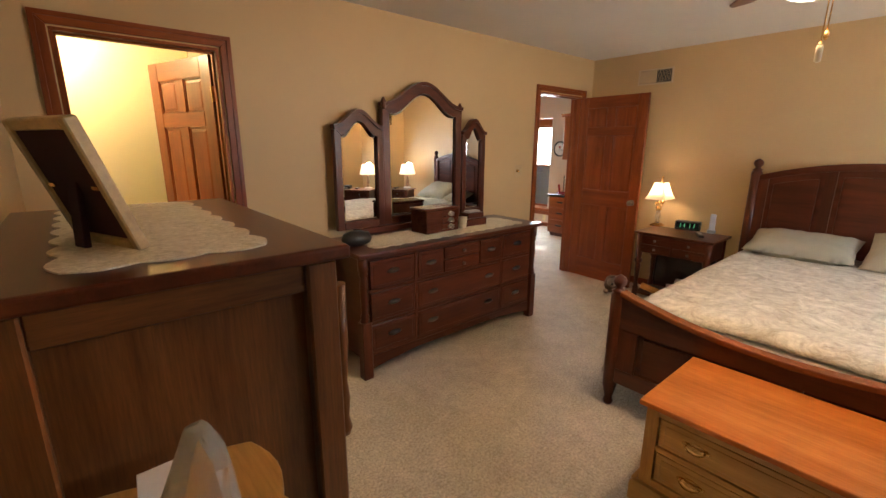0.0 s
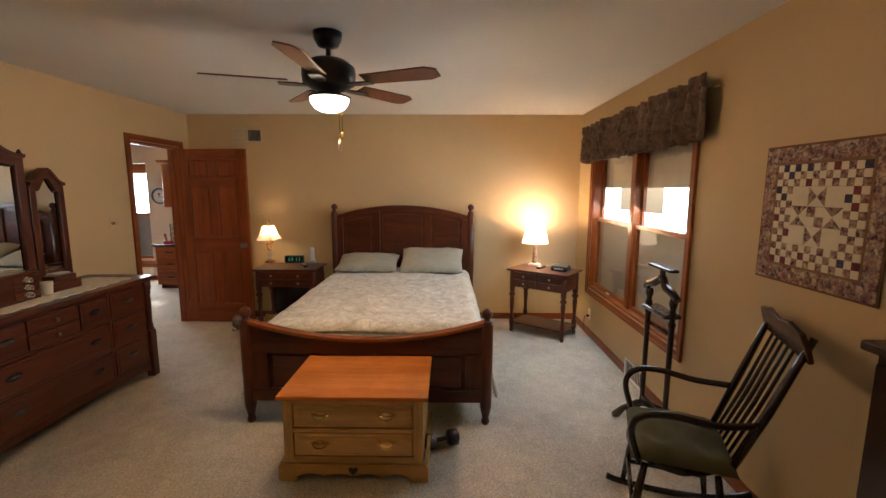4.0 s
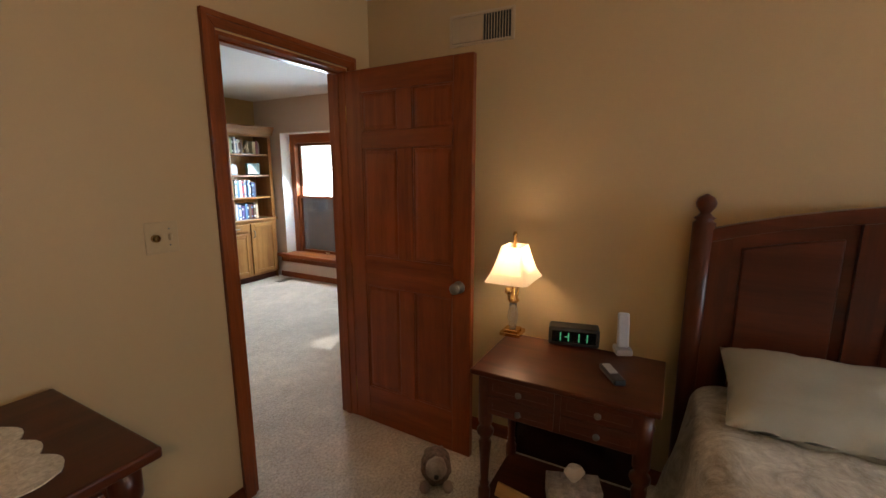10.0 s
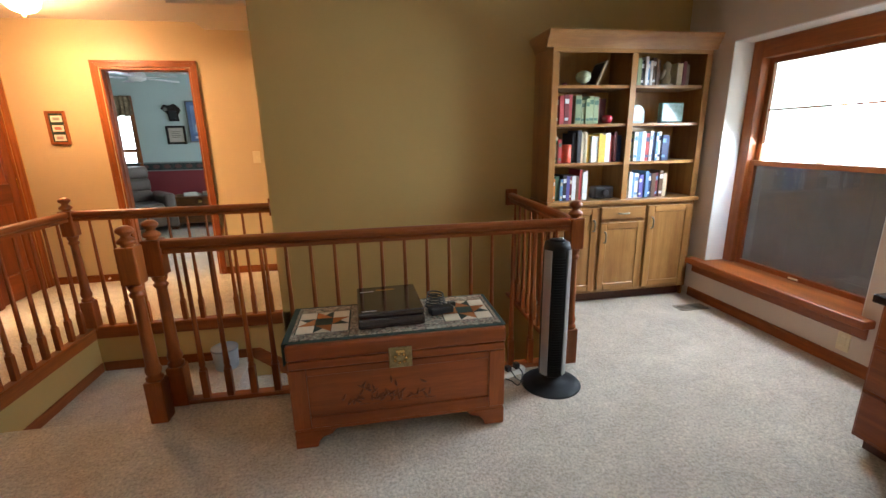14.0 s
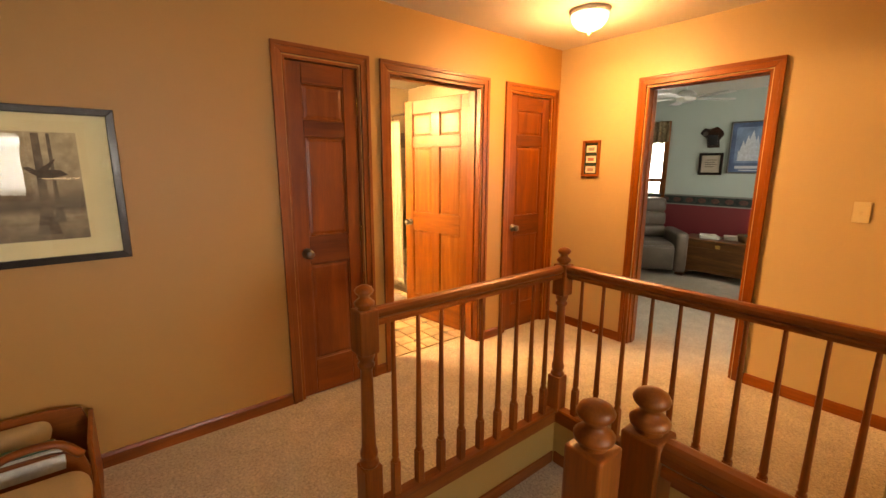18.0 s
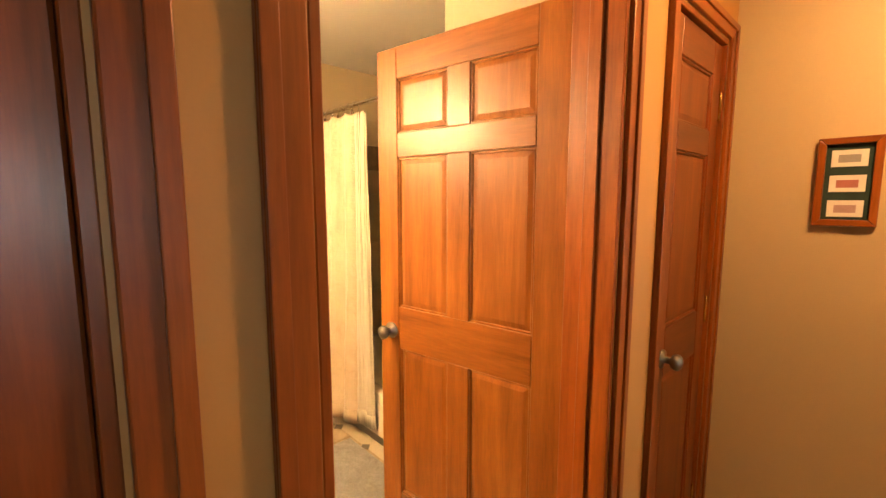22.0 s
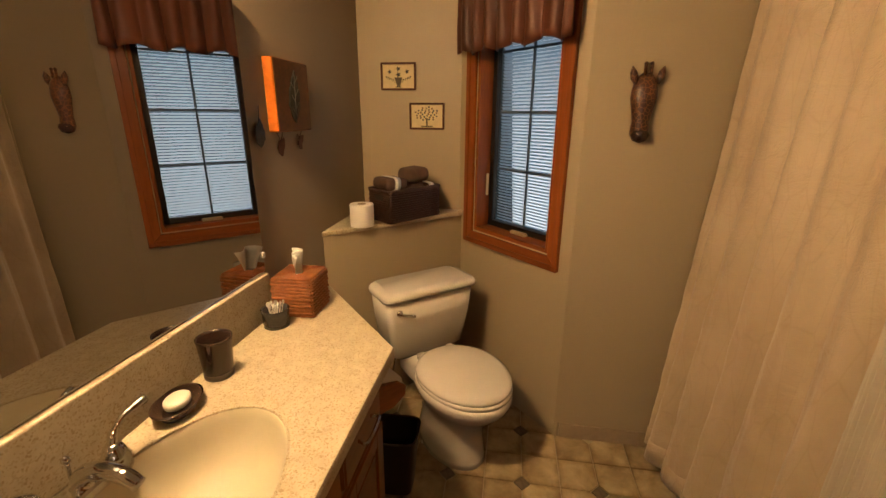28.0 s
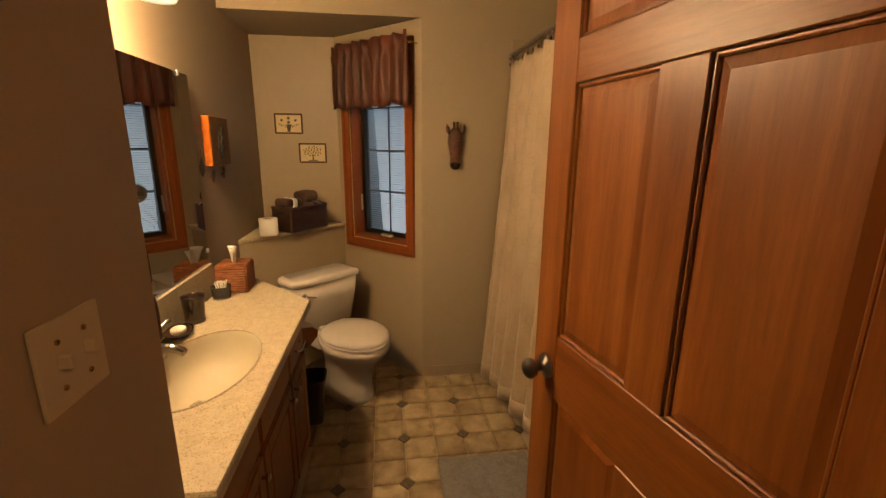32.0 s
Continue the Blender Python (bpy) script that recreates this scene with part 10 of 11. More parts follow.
wc = thing("toilet", pose(-1.775, 6.045, 0, 0, 0, 41), "white china toilet with closed lid and chrome lever", "toilet")
part("bowl", loft_bm([(oval(0.36, 0.195, 0.125, back=0.22), 0.0), (oval(0.36, 0.192, 0.122, back=0.22), 0.03), (oval(0.365, 0.175, 0.112, back=0.20), 0.12), (oval(0.37, 0.175, 0.114, back=0.20), 0.20), (oval(0.40, 0.225, 0.150, back=0.21), 0.28), (oval(0.42, 0.255, 0.178, back=0.22), 0.335), (oval(0.42, 0.265, 0.186, back=0.23), 0.365), (oval(0.42, 0.258, 0.180, back=0.225), 0.383)]), CHINA, wc, smooth=True)
part("deck", box(0.06, 0.24, -0.12, 0.12, 0.26, 0.378, 0.03, 4), CHINA, wc, smooth=True)
part("seat_ring", loft_bm([(oval(0.43, 0.245, 0.182, back=0.20), 0.384), (oval(0.43, 0.250, 0.187, back=0.205), 0.390), (oval(0.43, 0.248, 0.185, back=0.203), 0.402)]), CHINA, wc, smooth=True)
part("lid", loft_bm([(oval(0.425, 0.246, 0.184, back=0.205), 0.404), (oval(0.425, 0.250, 0.188, back=0.208), 0.410), (oval(0.425, 0.246, 0.184, back=0.204), 0.420), (oval(0.425, 0.225, 0.165, back=0.19), 0.427), (oval(0.425, 0.10, 0.08, back=0.09), 0.430)]), CHINA, wc, smooth=True)
for s in (-1, 1):
    part("hinge", box(0.205, 0.240, s * 0.075 - 0.02, s * 0.075 + 0.02, 0.384, 0.414, 0.008, 2), CHINA, wc, smooth=True)


def tank_sec(w, d, z, r=0.03):
    o = []
    for cx, cy, a0 in ((d - r, w - r, 0), (r, w - r, 90), (r, -w + r, 180), (d - r, -w + r, 270)):
        for k in range(5):
            a = math.radians(a0 + k * 22.5)
            o.append((cx + r * math.cos(a), cy + r * math.sin(a)))
    return o, z


part("tank", loft_bm([tank_sec(0.165, 0.165, 0.375), tank_sec(0.185, 0.175, 0.39), tank_sec(0.215, 0.190, 0.56), tank_sec(0.225, 0.195, 0.675)]), CHINA, wc, smooth=True)
part("tank_lid", loft_bm([tank_sec(0.236, 0.205, 0.677, 0.035), tank_sec(0.240, 0.210, 0.684, 0.038), tank_sec(0.240, 0.210, 0.700, 0.038), tank_sec(0.232, 0.203, 0.712, 0.036), tank_sec(0.205, 0.180, 0.717, 0.03)]), CHINA, wc, smooth=True)
lv = part("flush_lever", moved(lathe([(0.016, 0), (0.015, 0.006), (0.008, 0.010), (0.007, 0.018)], 14), Matrix.Translation((0.188, -0.165, 0.62)) @ Matrix.Rotation(math.pi / 2, 4, "Y")), CHROME, wc, "chrome flush lever", smooth=True)
part("lever_arm", tube(curve_pts([(0.205, -0.165, 0.62), (0.210, -0.14, 0.612), (0.210, -0.10, 0.600)], 5), 0.0065, 8), CHROME, lv, smooth=True)
for s in (-1, 1):
    part("bolt_cap", moved(lathe([(0.014, 0), (0.013, 0.010), (0.004, 0.016)], 12), Matrix.Translation((0.30, s * 0.112, 0.0))), CHINA, wc, smooth=True)
part("supply_pipe", tube(curve_pts([(0.03, -0.15, 0.02), (0.03, -0.17, 0.15), (0.06, -0.14, 0.28), (0.07, -0.13, 0.378)], 6), 0.006, 8), CHROME, wc)
wp = thing("waste_basket", pose(-1.235, 6.075, 0, 0, 0, 3), "dark brown tapered plastic waste basket between vanity and toilet", "waste basket")
BINBROWN = plain("bin_dark_brown", (0.022, 0.013, 0.010), 0.35, 0.15, 10, 140, 0.1)
wb = bmesh.new()
def bin_ring(w, d, z):
    return [wb.verts.new((w * math.copysign(abs(math.cos(a)) ** .35, math.cos(a)), d * math.copysign(abs(math.sin(a)) ** .35, math.sin(a)), z)) for a in [2 * math.pi * (i + .5) / 32 for i in range(32)]]
rings = [bin_ring(*q) for q in ((0.062, 0.082, 0), (0.066, 0.086, 0.004), (0.082, 0.108, 0.262), (0.078, 0.104, 0.262), (0.060, 0.080, 0.012))]
wb.faces.new(rings[0][::-1])
wb.faces.new(rings[-1])
for A, B in zip(rings, rings[1:]):
    for i in range(32):
        wb.faces.new((A[i], A[(i + 1) % 32], B[(i + 1) % 32], B[i]))
part("body", wb, BINBROWN, wp)
rim = [(0.083 * math.copysign(abs(math.cos(a)) ** .35, math.cos(a)), 0.109 * math.copysign(abs(math.sin(a)) ** .35, math.sin(a)), 0.262) for a in [2 * math.pi * (i + .5) / 32 for i in range(33)]]
part("rim", tube(rim, 0.004, 6), BINBROWN, wp, "rolled rim")
th = thing("toilet_roll_holder", VAN @ pose(-0.955, 6.075, 0.64, 0, 0, -41), "wooden toilet roll holder on the vanity's end", "roll holder")
for y in (-0.075, 0.075):
    part("bracket", prism([(0, -0.05), (-0.06, -0.045), (-0.10, -0.02), (-0.105, 0.012), (-0.08, 0.032), (0, 0.05)], y - 0.009, y + 0.009, "y", 0.003), VANW["x"], th)
part("roll", moved(lathe([(0.020, -0.05), (0.05, -0.05), (0.05, 0.05), (0.020, 0.05)], 24), Matrix.Translation((-0.062, 0, 0)) @ Matrix.Rotation(math.pi / 2, 4, "X")), plain("soft_paper_roll", (0.80, 0.77, 0.70), 0.95, 0.03, 15, 150, 0.3), th)
part("spindle", tube([(-0.062, -0.075, 0), (-0.062, 0.075, 0)], 0.012, 10), VANW["y"], th)

# cross-stitch pictures on the alcove wall
STITCH = plain("cream_linen", (0.66, 0.55, 0.32), 0.95, 0.06, 30, 260, 0.3)
for cy, cz, tree in ((5.90, 1.626, False), (6.046, 1.435, True)):
    cs = picture("cross_stitch", pose(-2.153, cy, cz, 0, 0, 90), 0.182, 0.132, 0.010, CHERRY, "small framed cross-stitch of " + ("a spreading tree" if tree else "a bowl of flowers"), 0.014, STITCH)
    r3 = random.Random(4)
    if tree:
        part("trunk_stitch", box(-0.004, 0.004, -0.0085, -0.0055, -0.05, -0.01), INK, cs)
        part("ground_stitch", box(-0.03, 0.03, -0.0085, -0.0055, -0.053, -0.047), INK, cs)
        for k in range(34):
            a, r = k * 2.4, math.sqrt((k + .5) / 34)
            part("leaf_stitch", prism([(0.064 * r * math.cos(a) + 0.005 * math.cos(q * 1.2566), 0.012 + 0.034 * r * math.sin(a) + 0.005 * math.sin(q * 1.2566)) for q in range(5)], -0.0085, -0.0055, "y"), cover_mat(((0.03, 0.035, 0.05), (0.16, 0.08, 0.04))[k % 3 == 0]), cs)
    else:
        part("bowl_stitch", prism([(-0.02, -0.005), (0.02, -0.005), (0.008, -0.045), (-0.008, -0.045)], -0.0085, -0.0055, "y"), INK, cs)
        part("foot_stitch", box(-0.014, 0.014, -0.0085, -0.0055, -0.052, -0.046), INK, cs)
        for cx, cz2, s in ((0, 0.035, 0.013), (-0.045, 0.022, 0.012), (0.045, 0.022, 0.012), (0, 0.008, 0.015)):
            part("flower_stitch", prism([(cx + s * (1 if q % 2 else 0.45) * math.cos(q * math.pi / 5), cz2 + s * (1 if q % 2 else 0.45) * math.sin(q * math.pi / 5)) for q in range(10)], -0.0085, -0.0055, "y"), cover_mat((0.04, 0.03, 0.03)), cs)
        for s in (-1, 1):
            for k in range(4):
                part("leaf_stitch", prism([(s * (0.02 + 0.012 * k), -0.03 + 0.005 * k), (s * (0.030 + 0.012 * k), -0.012 + 0.004 * k), (s * (0.024 + 0.012 * k), -0.012 + 0.005 * k)], -0.0085, -0.0055, "y"), INK, cs)

# carved giraffe mask
gm = bmesh.new()
secs = []
for z, ry, rx in ((-0.128, 0.012, 0.012), (-0.122, 0.026, 0.028), (-0.105, 0.034, 0.036), (-0.085, 0.033, 0.034), (-0.06, 0.030, 0.030), (-0.02, 0.038, 0.036), (0.02, 0.046, 0.040), (0.055, 0.044, 0.038), (0.085, 0.034, 0.030), (0.105, 0.016, 0.015)):
    secs.append(([(rx * math.cos(math.radians(a)), ry * math.sin(math.radians(a))) for a in range(-90, 91, 15)] + [(-0.002, ry * 0.9), (-0.002, -ry * 0.9)], z))
gmb = loft_bm(secs)
for s in (-1, 1):
    ear = moved(lathe([(0.004, 0), (0.013, 0.02), (0.012, 0.04), (0.002, 0.06)], 10), Matrix.Translation((0.012, s * 0.038, 0.068)) @ Matrix.Rotation(-s * 0.25, 4, "X"))
    join(gmb, ear)
    join(gmb, moved(lathe([(0.006, 0), (0.0055, 0.045), (0.0075, 0.05), (0.003, 0.056)], 10), Matrix.Translation((0.014, s * 0.010, 0.085))))
m, nt, b = nodes_of("carved_giraffe_spots")
v = nt.nodes.new("ShaderNodeTexCoord").outputs["Object"]
vo = put(nt, "ShaderNodeTexVoronoi", Scale=62.0)
vo.feature = "DISTANCE_TO_EDGE"
nt.links.new(v, vo.inputs["Vector"])
rp = nt.nodes.new("ShaderNodeValToRGB")
rp.color_ramp.elements[0].position, rp.color_ramp.elements[1].position = 0.03, 0.09
rp.color_ramp.elements[0].color, rp.color_ramp.elements[1].color = (0.17, 0.08, 0.03, 1), (0.040, 0.012, 0.006, 1)
nt.links.new(vo.outputs["Distance"], rp.inputs["Fac"])
nt.links.new(rp.outputs["Color"], b.inputs["Base Color"])
b.inputs["Roughness"].default_value = 0.3
bumped(nt, b, vo.outputs["Distance"], 0.4, 0.003)
giraffe = thing("wall_carving", pose(-1.618, 6.945, 1.485), "carved dark wooden giraffe mask on the wall", "wall carving")
part("mask", gmb, m, giraffe, smooth=True)
part("muzzle", moved(lathe([(0.004, -0.028), (0.024, -0.02), (0.033, 0.0), (0.028, 0.014), (0.01, 0.022)], 16), Matrix.Translation((0.014, 0, -0.108))), MAHOG["z"], giraffe, smooth=True)

# valance and blind of the diagonal window
VBR = wood("brown_satin", (0.050, 0.016, 0.009), (0.105, 0.034, 0.017), "z", 0.45, 14, 0.0, 0.3)
v4 = valance("valance", 0.045, 0.715, -0.075, 1.712, 2.085, VBR, "gathered brown satin valance over the window", 8, 0.030, 150, DIAG)
part("rod", tube([(0.042, -0.045, 2.045), (0.718, -0.045, 2.045)], 0.007, 8), BRASS, v4)
for x in (0.045, 0.715):
    part("rod_return", tube([(x, -0.045, 2.045), (x, 0.0, 2.045)], 0.006, 6), BRASS, v4)
bl4 = thing("mini_blind", DIAG, "white mini blind lowered outside the glass", "blind")
SLATM, nt, b = nodes_of("blind_slat_white")
b.inputs["Base Color"].default_value, b.inputs["Roughness"].default_value = (0.62, 0.68, 0.72, 1), 0.5
tr = nt.nodes.new("ShaderNodeBsdfTranslucent")
tr.inputs["Color"].default_value = (0.62, 0.72, 0.80, 1)
mx = nt.nodes.new("ShaderNodeMixShader")
mx.inputs[0].default_value = 0.6
nt.links.new(b.outputs[0], mx.inputs[1])
nt.links.new(tr.outputs[0], mx.inputs[2])
nt.links.new(mx.outputs[0], nt.nodes["Material Output"].inputs["Surface"])
part("headrail", box(0.16, 0.60, 0.124, 0.15, 1.975, 2.0, 0.002, 1), SLATM, bl4)
s0 = None
for k in range(72):
    mm = Matrix.Translation((0.16, 0.137, 0.905 + k * 0.0150)) @ Matrix.Rotation(radians(-42), 4, "X")
    s0 = part("slat", box(0, 0.44, -0.0085, 0.0085, -0.0004, 0.0004), SLATM, bl4, m=mm) if s0 is None else (again(s0, bl4, mm) and s0)
for x in (0.22, 0.54):
    part("ladder_cord", tube([(x, 0.137, 0.905), (x, 0.137, 1.98)], 0.0012, 5), SLATM, bl4)

# tub, tiled surround, rod and curtains
tub = thing("bathtub", pose(-1.615, 7.30, 0), "white bathtub behind the shower curtain", "bathtub")
TL, TW, TH = 1.55, 0.695, 0.32
tbm2 = bmesh.new()
def rr(x0, x1, y0, y1, r, z, n=5):
    o = []
    for cx, cy, a0 in ((x1 - r, y1 - r, 0), (x0 + r, y1 - r, 90), (x0 + r, y0 + r, 180), (x1 - r, y0 + r, 270)):
        for k in range(n):
            a = math.radians(a0 + k * 90 / (n - 1))
            o.append((cx + r * math.cos(a), cy + r * math.sin(a)))
    return o, z
part("shell", loft_bm([rr(0, TL, 0, TW, 0.01, 0), rr(0, TL, 0, TW, 0.01, TH - 0.012), rr(0.01, TL - 0.01, 0.01, TW - 0.01, 0.015, TH), rr(0.07, TL - 0.07, 0.075, TW - 0.05, 0.12, TH - 0.003), rr(0.10, TL - 0.10, 0.11, TW - 0.09, 0.14, TH - 0.10), rr(0.16, TL - 0.16, 0.15, TW - 0.13, 0.13, 0.07), rr(0.24, TL - 0.24, 0.22, TW - 0.20, 0.10, 0.05)]), CHINA, tub, smooth=False)
part("apron_panel", box(0.06, TL - 0.06, -0.006, 0.002, 0.05, TH - 0.06, 0.003, 1), CHINA, tub)
STILE = plain("surround_tile", (0.40, 0.31, 0.20), 0.3, 0.12, 5, 60, 0.05)
SBAND = plain("surround_band", (0.20, 0.14, 0.09), 0.35, 0.3, 12, 60, 0.1)
sr = thing("tile_surround", Matrix.Identity(4), "beige wall tiles round the bathtub", "wall tiles", kind="structure")
tl = None
for i in range(4):
    for j in range(9):
        z0 = 0.325 + j * 0.1945
        for wl_, mm in (("w", Matrix.Translation((-1.6195, 7.262 + i * 0.185, z0))), ):
            mt = SBAND if j == 7 else STILE
            bmx = box(0, 0.009, 0.001, 0.184, 0.001, 0.1935, 0.002, 1)
            part("tile", bmx, mt, sr, m=mm)
for i in range(8):
    for j in range(9):
        part("tile", box(0.001, 0.1935, -0.009, 0, 0.001, 0.1935, 0.002, 1), SBAND if j == 7 else STILE, sr, m=Matrix.Translation((-1.61 + i * 0.1945, 7.999, 0.325 + j * 0.1945)))
rod = thing("curtain_rod", Matrix.Identity(4), "chrome shower curtain rod across the bath", "curtain rod")
part("pole", tube([(-1.615, 7.275, 1.985), (-0.065, 7.275, 1.985)], 0.0125, 14), CHROME, rod, smooth=True)
for x in (-1.618, -0.078):
    part("flange", moved(lathe([(0.03, 0), (0.03, 0.006), (0.016, 0.012)], 16), Matrix.Translation((x, 7.275, 1.985)) @ Matrix.Rotation(math.pi / 2, 4, "Y")), CHROME, rod)


def curtain(name, x0, x1, xb0, xb1, y_top, y_bot, z0, z1, folds, amp, mat, label, seed):
    b = bmesh.new()
    n, k2 = 190, 44
    R = []
    for j in range(k2 + 1):
        t = j / k2
        row = []
        for i in range(n + 1):
            u = i / n
            ph = u * folds * 2 * math.pi + 1.6 * noise.noise((u * 4.3, seed, t * 0.6)) + 0.35 * math.sin(u * 17 + seed)
            a = amp * (0.55 + 0.45 * t) * (1 + 0.6 * noise.noise((u * 6, t * 1.5, seed + 5)))
            y = y_top + (y_bot(u) - y_top) * t ** 1.15 + a * math.sin(ph)
            y += 0.010 * noise.noise((u * 26, t * 3.2, seed + 11)) + 0.005 * noise.noise((u * 17 + t * 22, t * 9, seed + 21)) * min(1, t * 6)
            x = (x0 + (x1 - x0) * u) * (1 - t) + (xb0 + (xb1 - xb0) * u) * t + 0.4 * a * math.cos(ph) * t
            z = z1 + (z0 - z1) * t - (0.012 * (1 - math.cos(u * 11 * 2 * math.pi)) / 2 if j == 0 else 0) + (0.01 * math.sin(ph * 0.7) if j == k2 else 0)
            row.append(b.verts.new((x, y, z)))
        R.append(row)
    for A, B in zip(R, R[1:]):
        for i in range(n):
            b.faces.new((A[i], A[i + 1], B[i + 1], B[i])).smooth = True
    c = thing(name, Matrix.Identity(4), label, "curtain")
    hem = bmesh.new()
    for p0, p1, p2, p3 in zip(R[-3], R[-3][1:], R[-1], R[-1][1:]):
        hem.faces.new([hem.verts.new(q.co + Vector((0, -0.004, 0))) for q in (p0, p1, p3, p2)])
    bmesh.ops.remove_doubles(hem, verts=hem.verts, dist=0.0005)
    o = part("fabric", b, mat, c, smooth=True)
    o.modifiers.new("thick", "SOLIDIFY").thickness = 0.002
    o = part("hem", hem, mat, c, "folded and stitched hem", smooth=True)
    o.modifiers.new("thick", "SOLIDIFY").thickness = 0.002
    return c


m, nt, b = nodes_of("cream_jacquard")
v = nt.nodes.new("ShaderNodeTexCoord").outputs["Object"]
a0, _ = two_tone(nt, v, (0.44, 0.34, 0.225, 1), (0.55, 0.44, 0.305, 1), 3, 4)
mp = nt.nodes.new("ShaderNodeMapping")
mp.inputs["Scale"].default_value = (10, 10, 2.2)
nt.links.new(v, mp.inputs["Vector"])
wv = put(nt, "ShaderNodeTexVoronoi", Scale=2.2)
wv.feature = "DISTANCE_TO_EDGE"
nt.links.new(mp.outputs[0], wv.inputs["Vector"])
rp = nt.nodes.new("ShaderNodeValToRGB")
rp.color_ramp.elements[0].position, rp.color_ramp.elements[1].position = 0.0, 0.035
rp.color_ramp.elements[0].color, rp.color_ramp.elements[1].color = (0.93, 0.92, 0.90, 1), (1, 1, 1, 1)
nt.links.new(wv.outputs["Distance"], rp.inputs["Fac"])
nt.links.new(mixed(nt, a0, rp.outputs["Color"], 1.0), b.inputs["Base Color"])
b.inputs["Roughness"].default_value = 0.55
b.inputs["Sheen Weight"].default_value = 0.2
_, hw = two_tone(nt, v, (0, 0, 0, 1), (1, 1, 1, 1), 11, 6, 0.65, 0.8)
bumped(nt, b, hw, 0.7, 0.016)
sc = curtain("shower_curtain", -1.595, -0.80, -1.55, -0.83, 7.262, lambda u: 7.125 + 0.115 * u, 0.085, 1.945, 5.2, 0.028, m, "cream jacquard shower curtain hanging gathered", 3)
curtain("shower_liner", -0.825, -0.70, -0.875, -0.665, 7.270, lambda u: 7.262, 0.10, 1.94, 2.2, 0.012, plain("white_vinyl", (0.50, 0.45, 0.36), 0.4, 0.04, 4, 100, 0.05), "white vinyl shower curtain liner", 8)
for k in range(11):
    x = -1.58 + k * 0.077
    rg2 = thing("curtain_ring", pose(x, 7.275, 1.985), "chrome shower curtain ring", "curtain ring", "shower curtain rings")
    part("ring", tube([(0, 0.022 * math.sin(a), -0.014 + 0.034 * math.cos(a)) for a in [q * math.pi / 8 for q in range(17)]], 0.002, 6), CHROME, rg2)
    part("button", moved(lathe([(0.010, 0), (0.011, 0.003), (0.004, 0.006)], 10), Matrix.Translation((0, -0.026, -0.045)) @ Matrix.Rotation(math.pi / 2, 4, "X")), plain("bronze_button", (0.12, 0.06, 0.03), 0.35, 0.1, 10, 100, 0, 0.6), rg2)

# mat, switch, towel ring
matt = thing("bath_mat", pose(-0.42, 6.97, 0.001), "grey tufted bath mat on the tiles", "bath mat")
part("mat_body", box(-0.40, 0.40, -0.22, 0.22, 0.0, 0.020, 0.008, 3), carpet("bath_mat_grey", (0.16, 0.16, 0.155), (0.34, 0.33, 0.32)), matt)
part("hem", tube([(-0.395, -0.215, 0.006), (0.395, -0.215, 0.006), (0.395, 0.215, 0.006), (-0.395, 0.215, 0.006), (-0.395, -0.215, 0.006)], 0.006, 6), plain("mat_hem", (0.25, 0.24, 0.23), 0.95), matt)
ds = thing("light_switch", pose(0.392, 6.131, 1.220, 0, 0, 180), "ivory double light switch plate", "light switch")
part("plate", box(-0.058, 0.058, -0.006, 0, -0.058, 0.058, 0.003, 2), IVORY, ds)
for x in (-0.023, 0.023):
    part("toggle", box(x - 0.005, x + 0.005, -0.020, -0.005, -0.004, 0.014, 0.002, 1), IVORY, ds)
    for z in (-0.030, 0.030):
        part("screw", moved(lathe([(0.004, 0), (0.0035, 0.002), (0.001, 0.0025)], 8), Matrix.Translation((x, -0.006, z)) @ Matrix.Rotation(math.pi / 2, 4, "X")), BRASS, ds)
tg = thing("towel_bar", Matrix.Identity(4), "polished chrome towel bar on the wall beside the basin", "towel bar")
part("bar", tube([(0.105, 5.80, 1.395), (0.105, 6.085, 1.395)], 0.008, 10), CHROME, tg, smooth=True)
for y in (5.80, 6.085):
    part("post", moved(lathe([(0.022, 0), (0.022, 0.005), (0.010, 0.010), (0.010, 0.066), (0.017, 0.074), (0.016, 0.088), (0.006, 0.097)], 18), Matrix.Translation((0.185, y, 1.395)) @ Matrix.Rotation(-math.pi / 2, 4, "Y")), CHROME, tg, smooth=True)
tw = thing("hand_towel", pose(0.112, 6.015, 1.40, 0, 0, 90), "dark brown striped hand towel hanging over the bar", "towel")
secs = []
for k in range(31):
    t = k / 30
    waist = max(math.exp(-((t - 0.34) / 0.035) ** 2), math.exp(-((t - 0.66) / 0.035) ** 2))
    w = 0.070 + 0.010 * t - 0.006 * waist
    d = (0.018 + 0.024 * min(1, t * 3) + 0.007 * math.sin(t * 19 - 1)) * (1 - 0.38 * waist)
    secs.append(([(w * math.cos(2 * math.pi * q / 32), d * (1 + 0.14 * math.sin(q * 2.1)) * math.sin(2 * math.pi * q / 32)) for q in range(32)], -0.285 * t))
part("cloth", loft_bm(secs[::-1]), BRT, tw, smooth=True)
for k in (10, 20):
    pts, z = secs[k]
    part("stripe", loft_bm([([(x * 1.02, y * 1.05) for x, y in pts], z - 0.004), ([(x * 1.02, y * 1.05) for x, y in pts], z + 0.004)]), plain("stripe_tan", (0.26, 0.17, 0.11), 1.0, 0.1, 20, 200, 0.5), tw, "thin tan stripe", smooth=True)

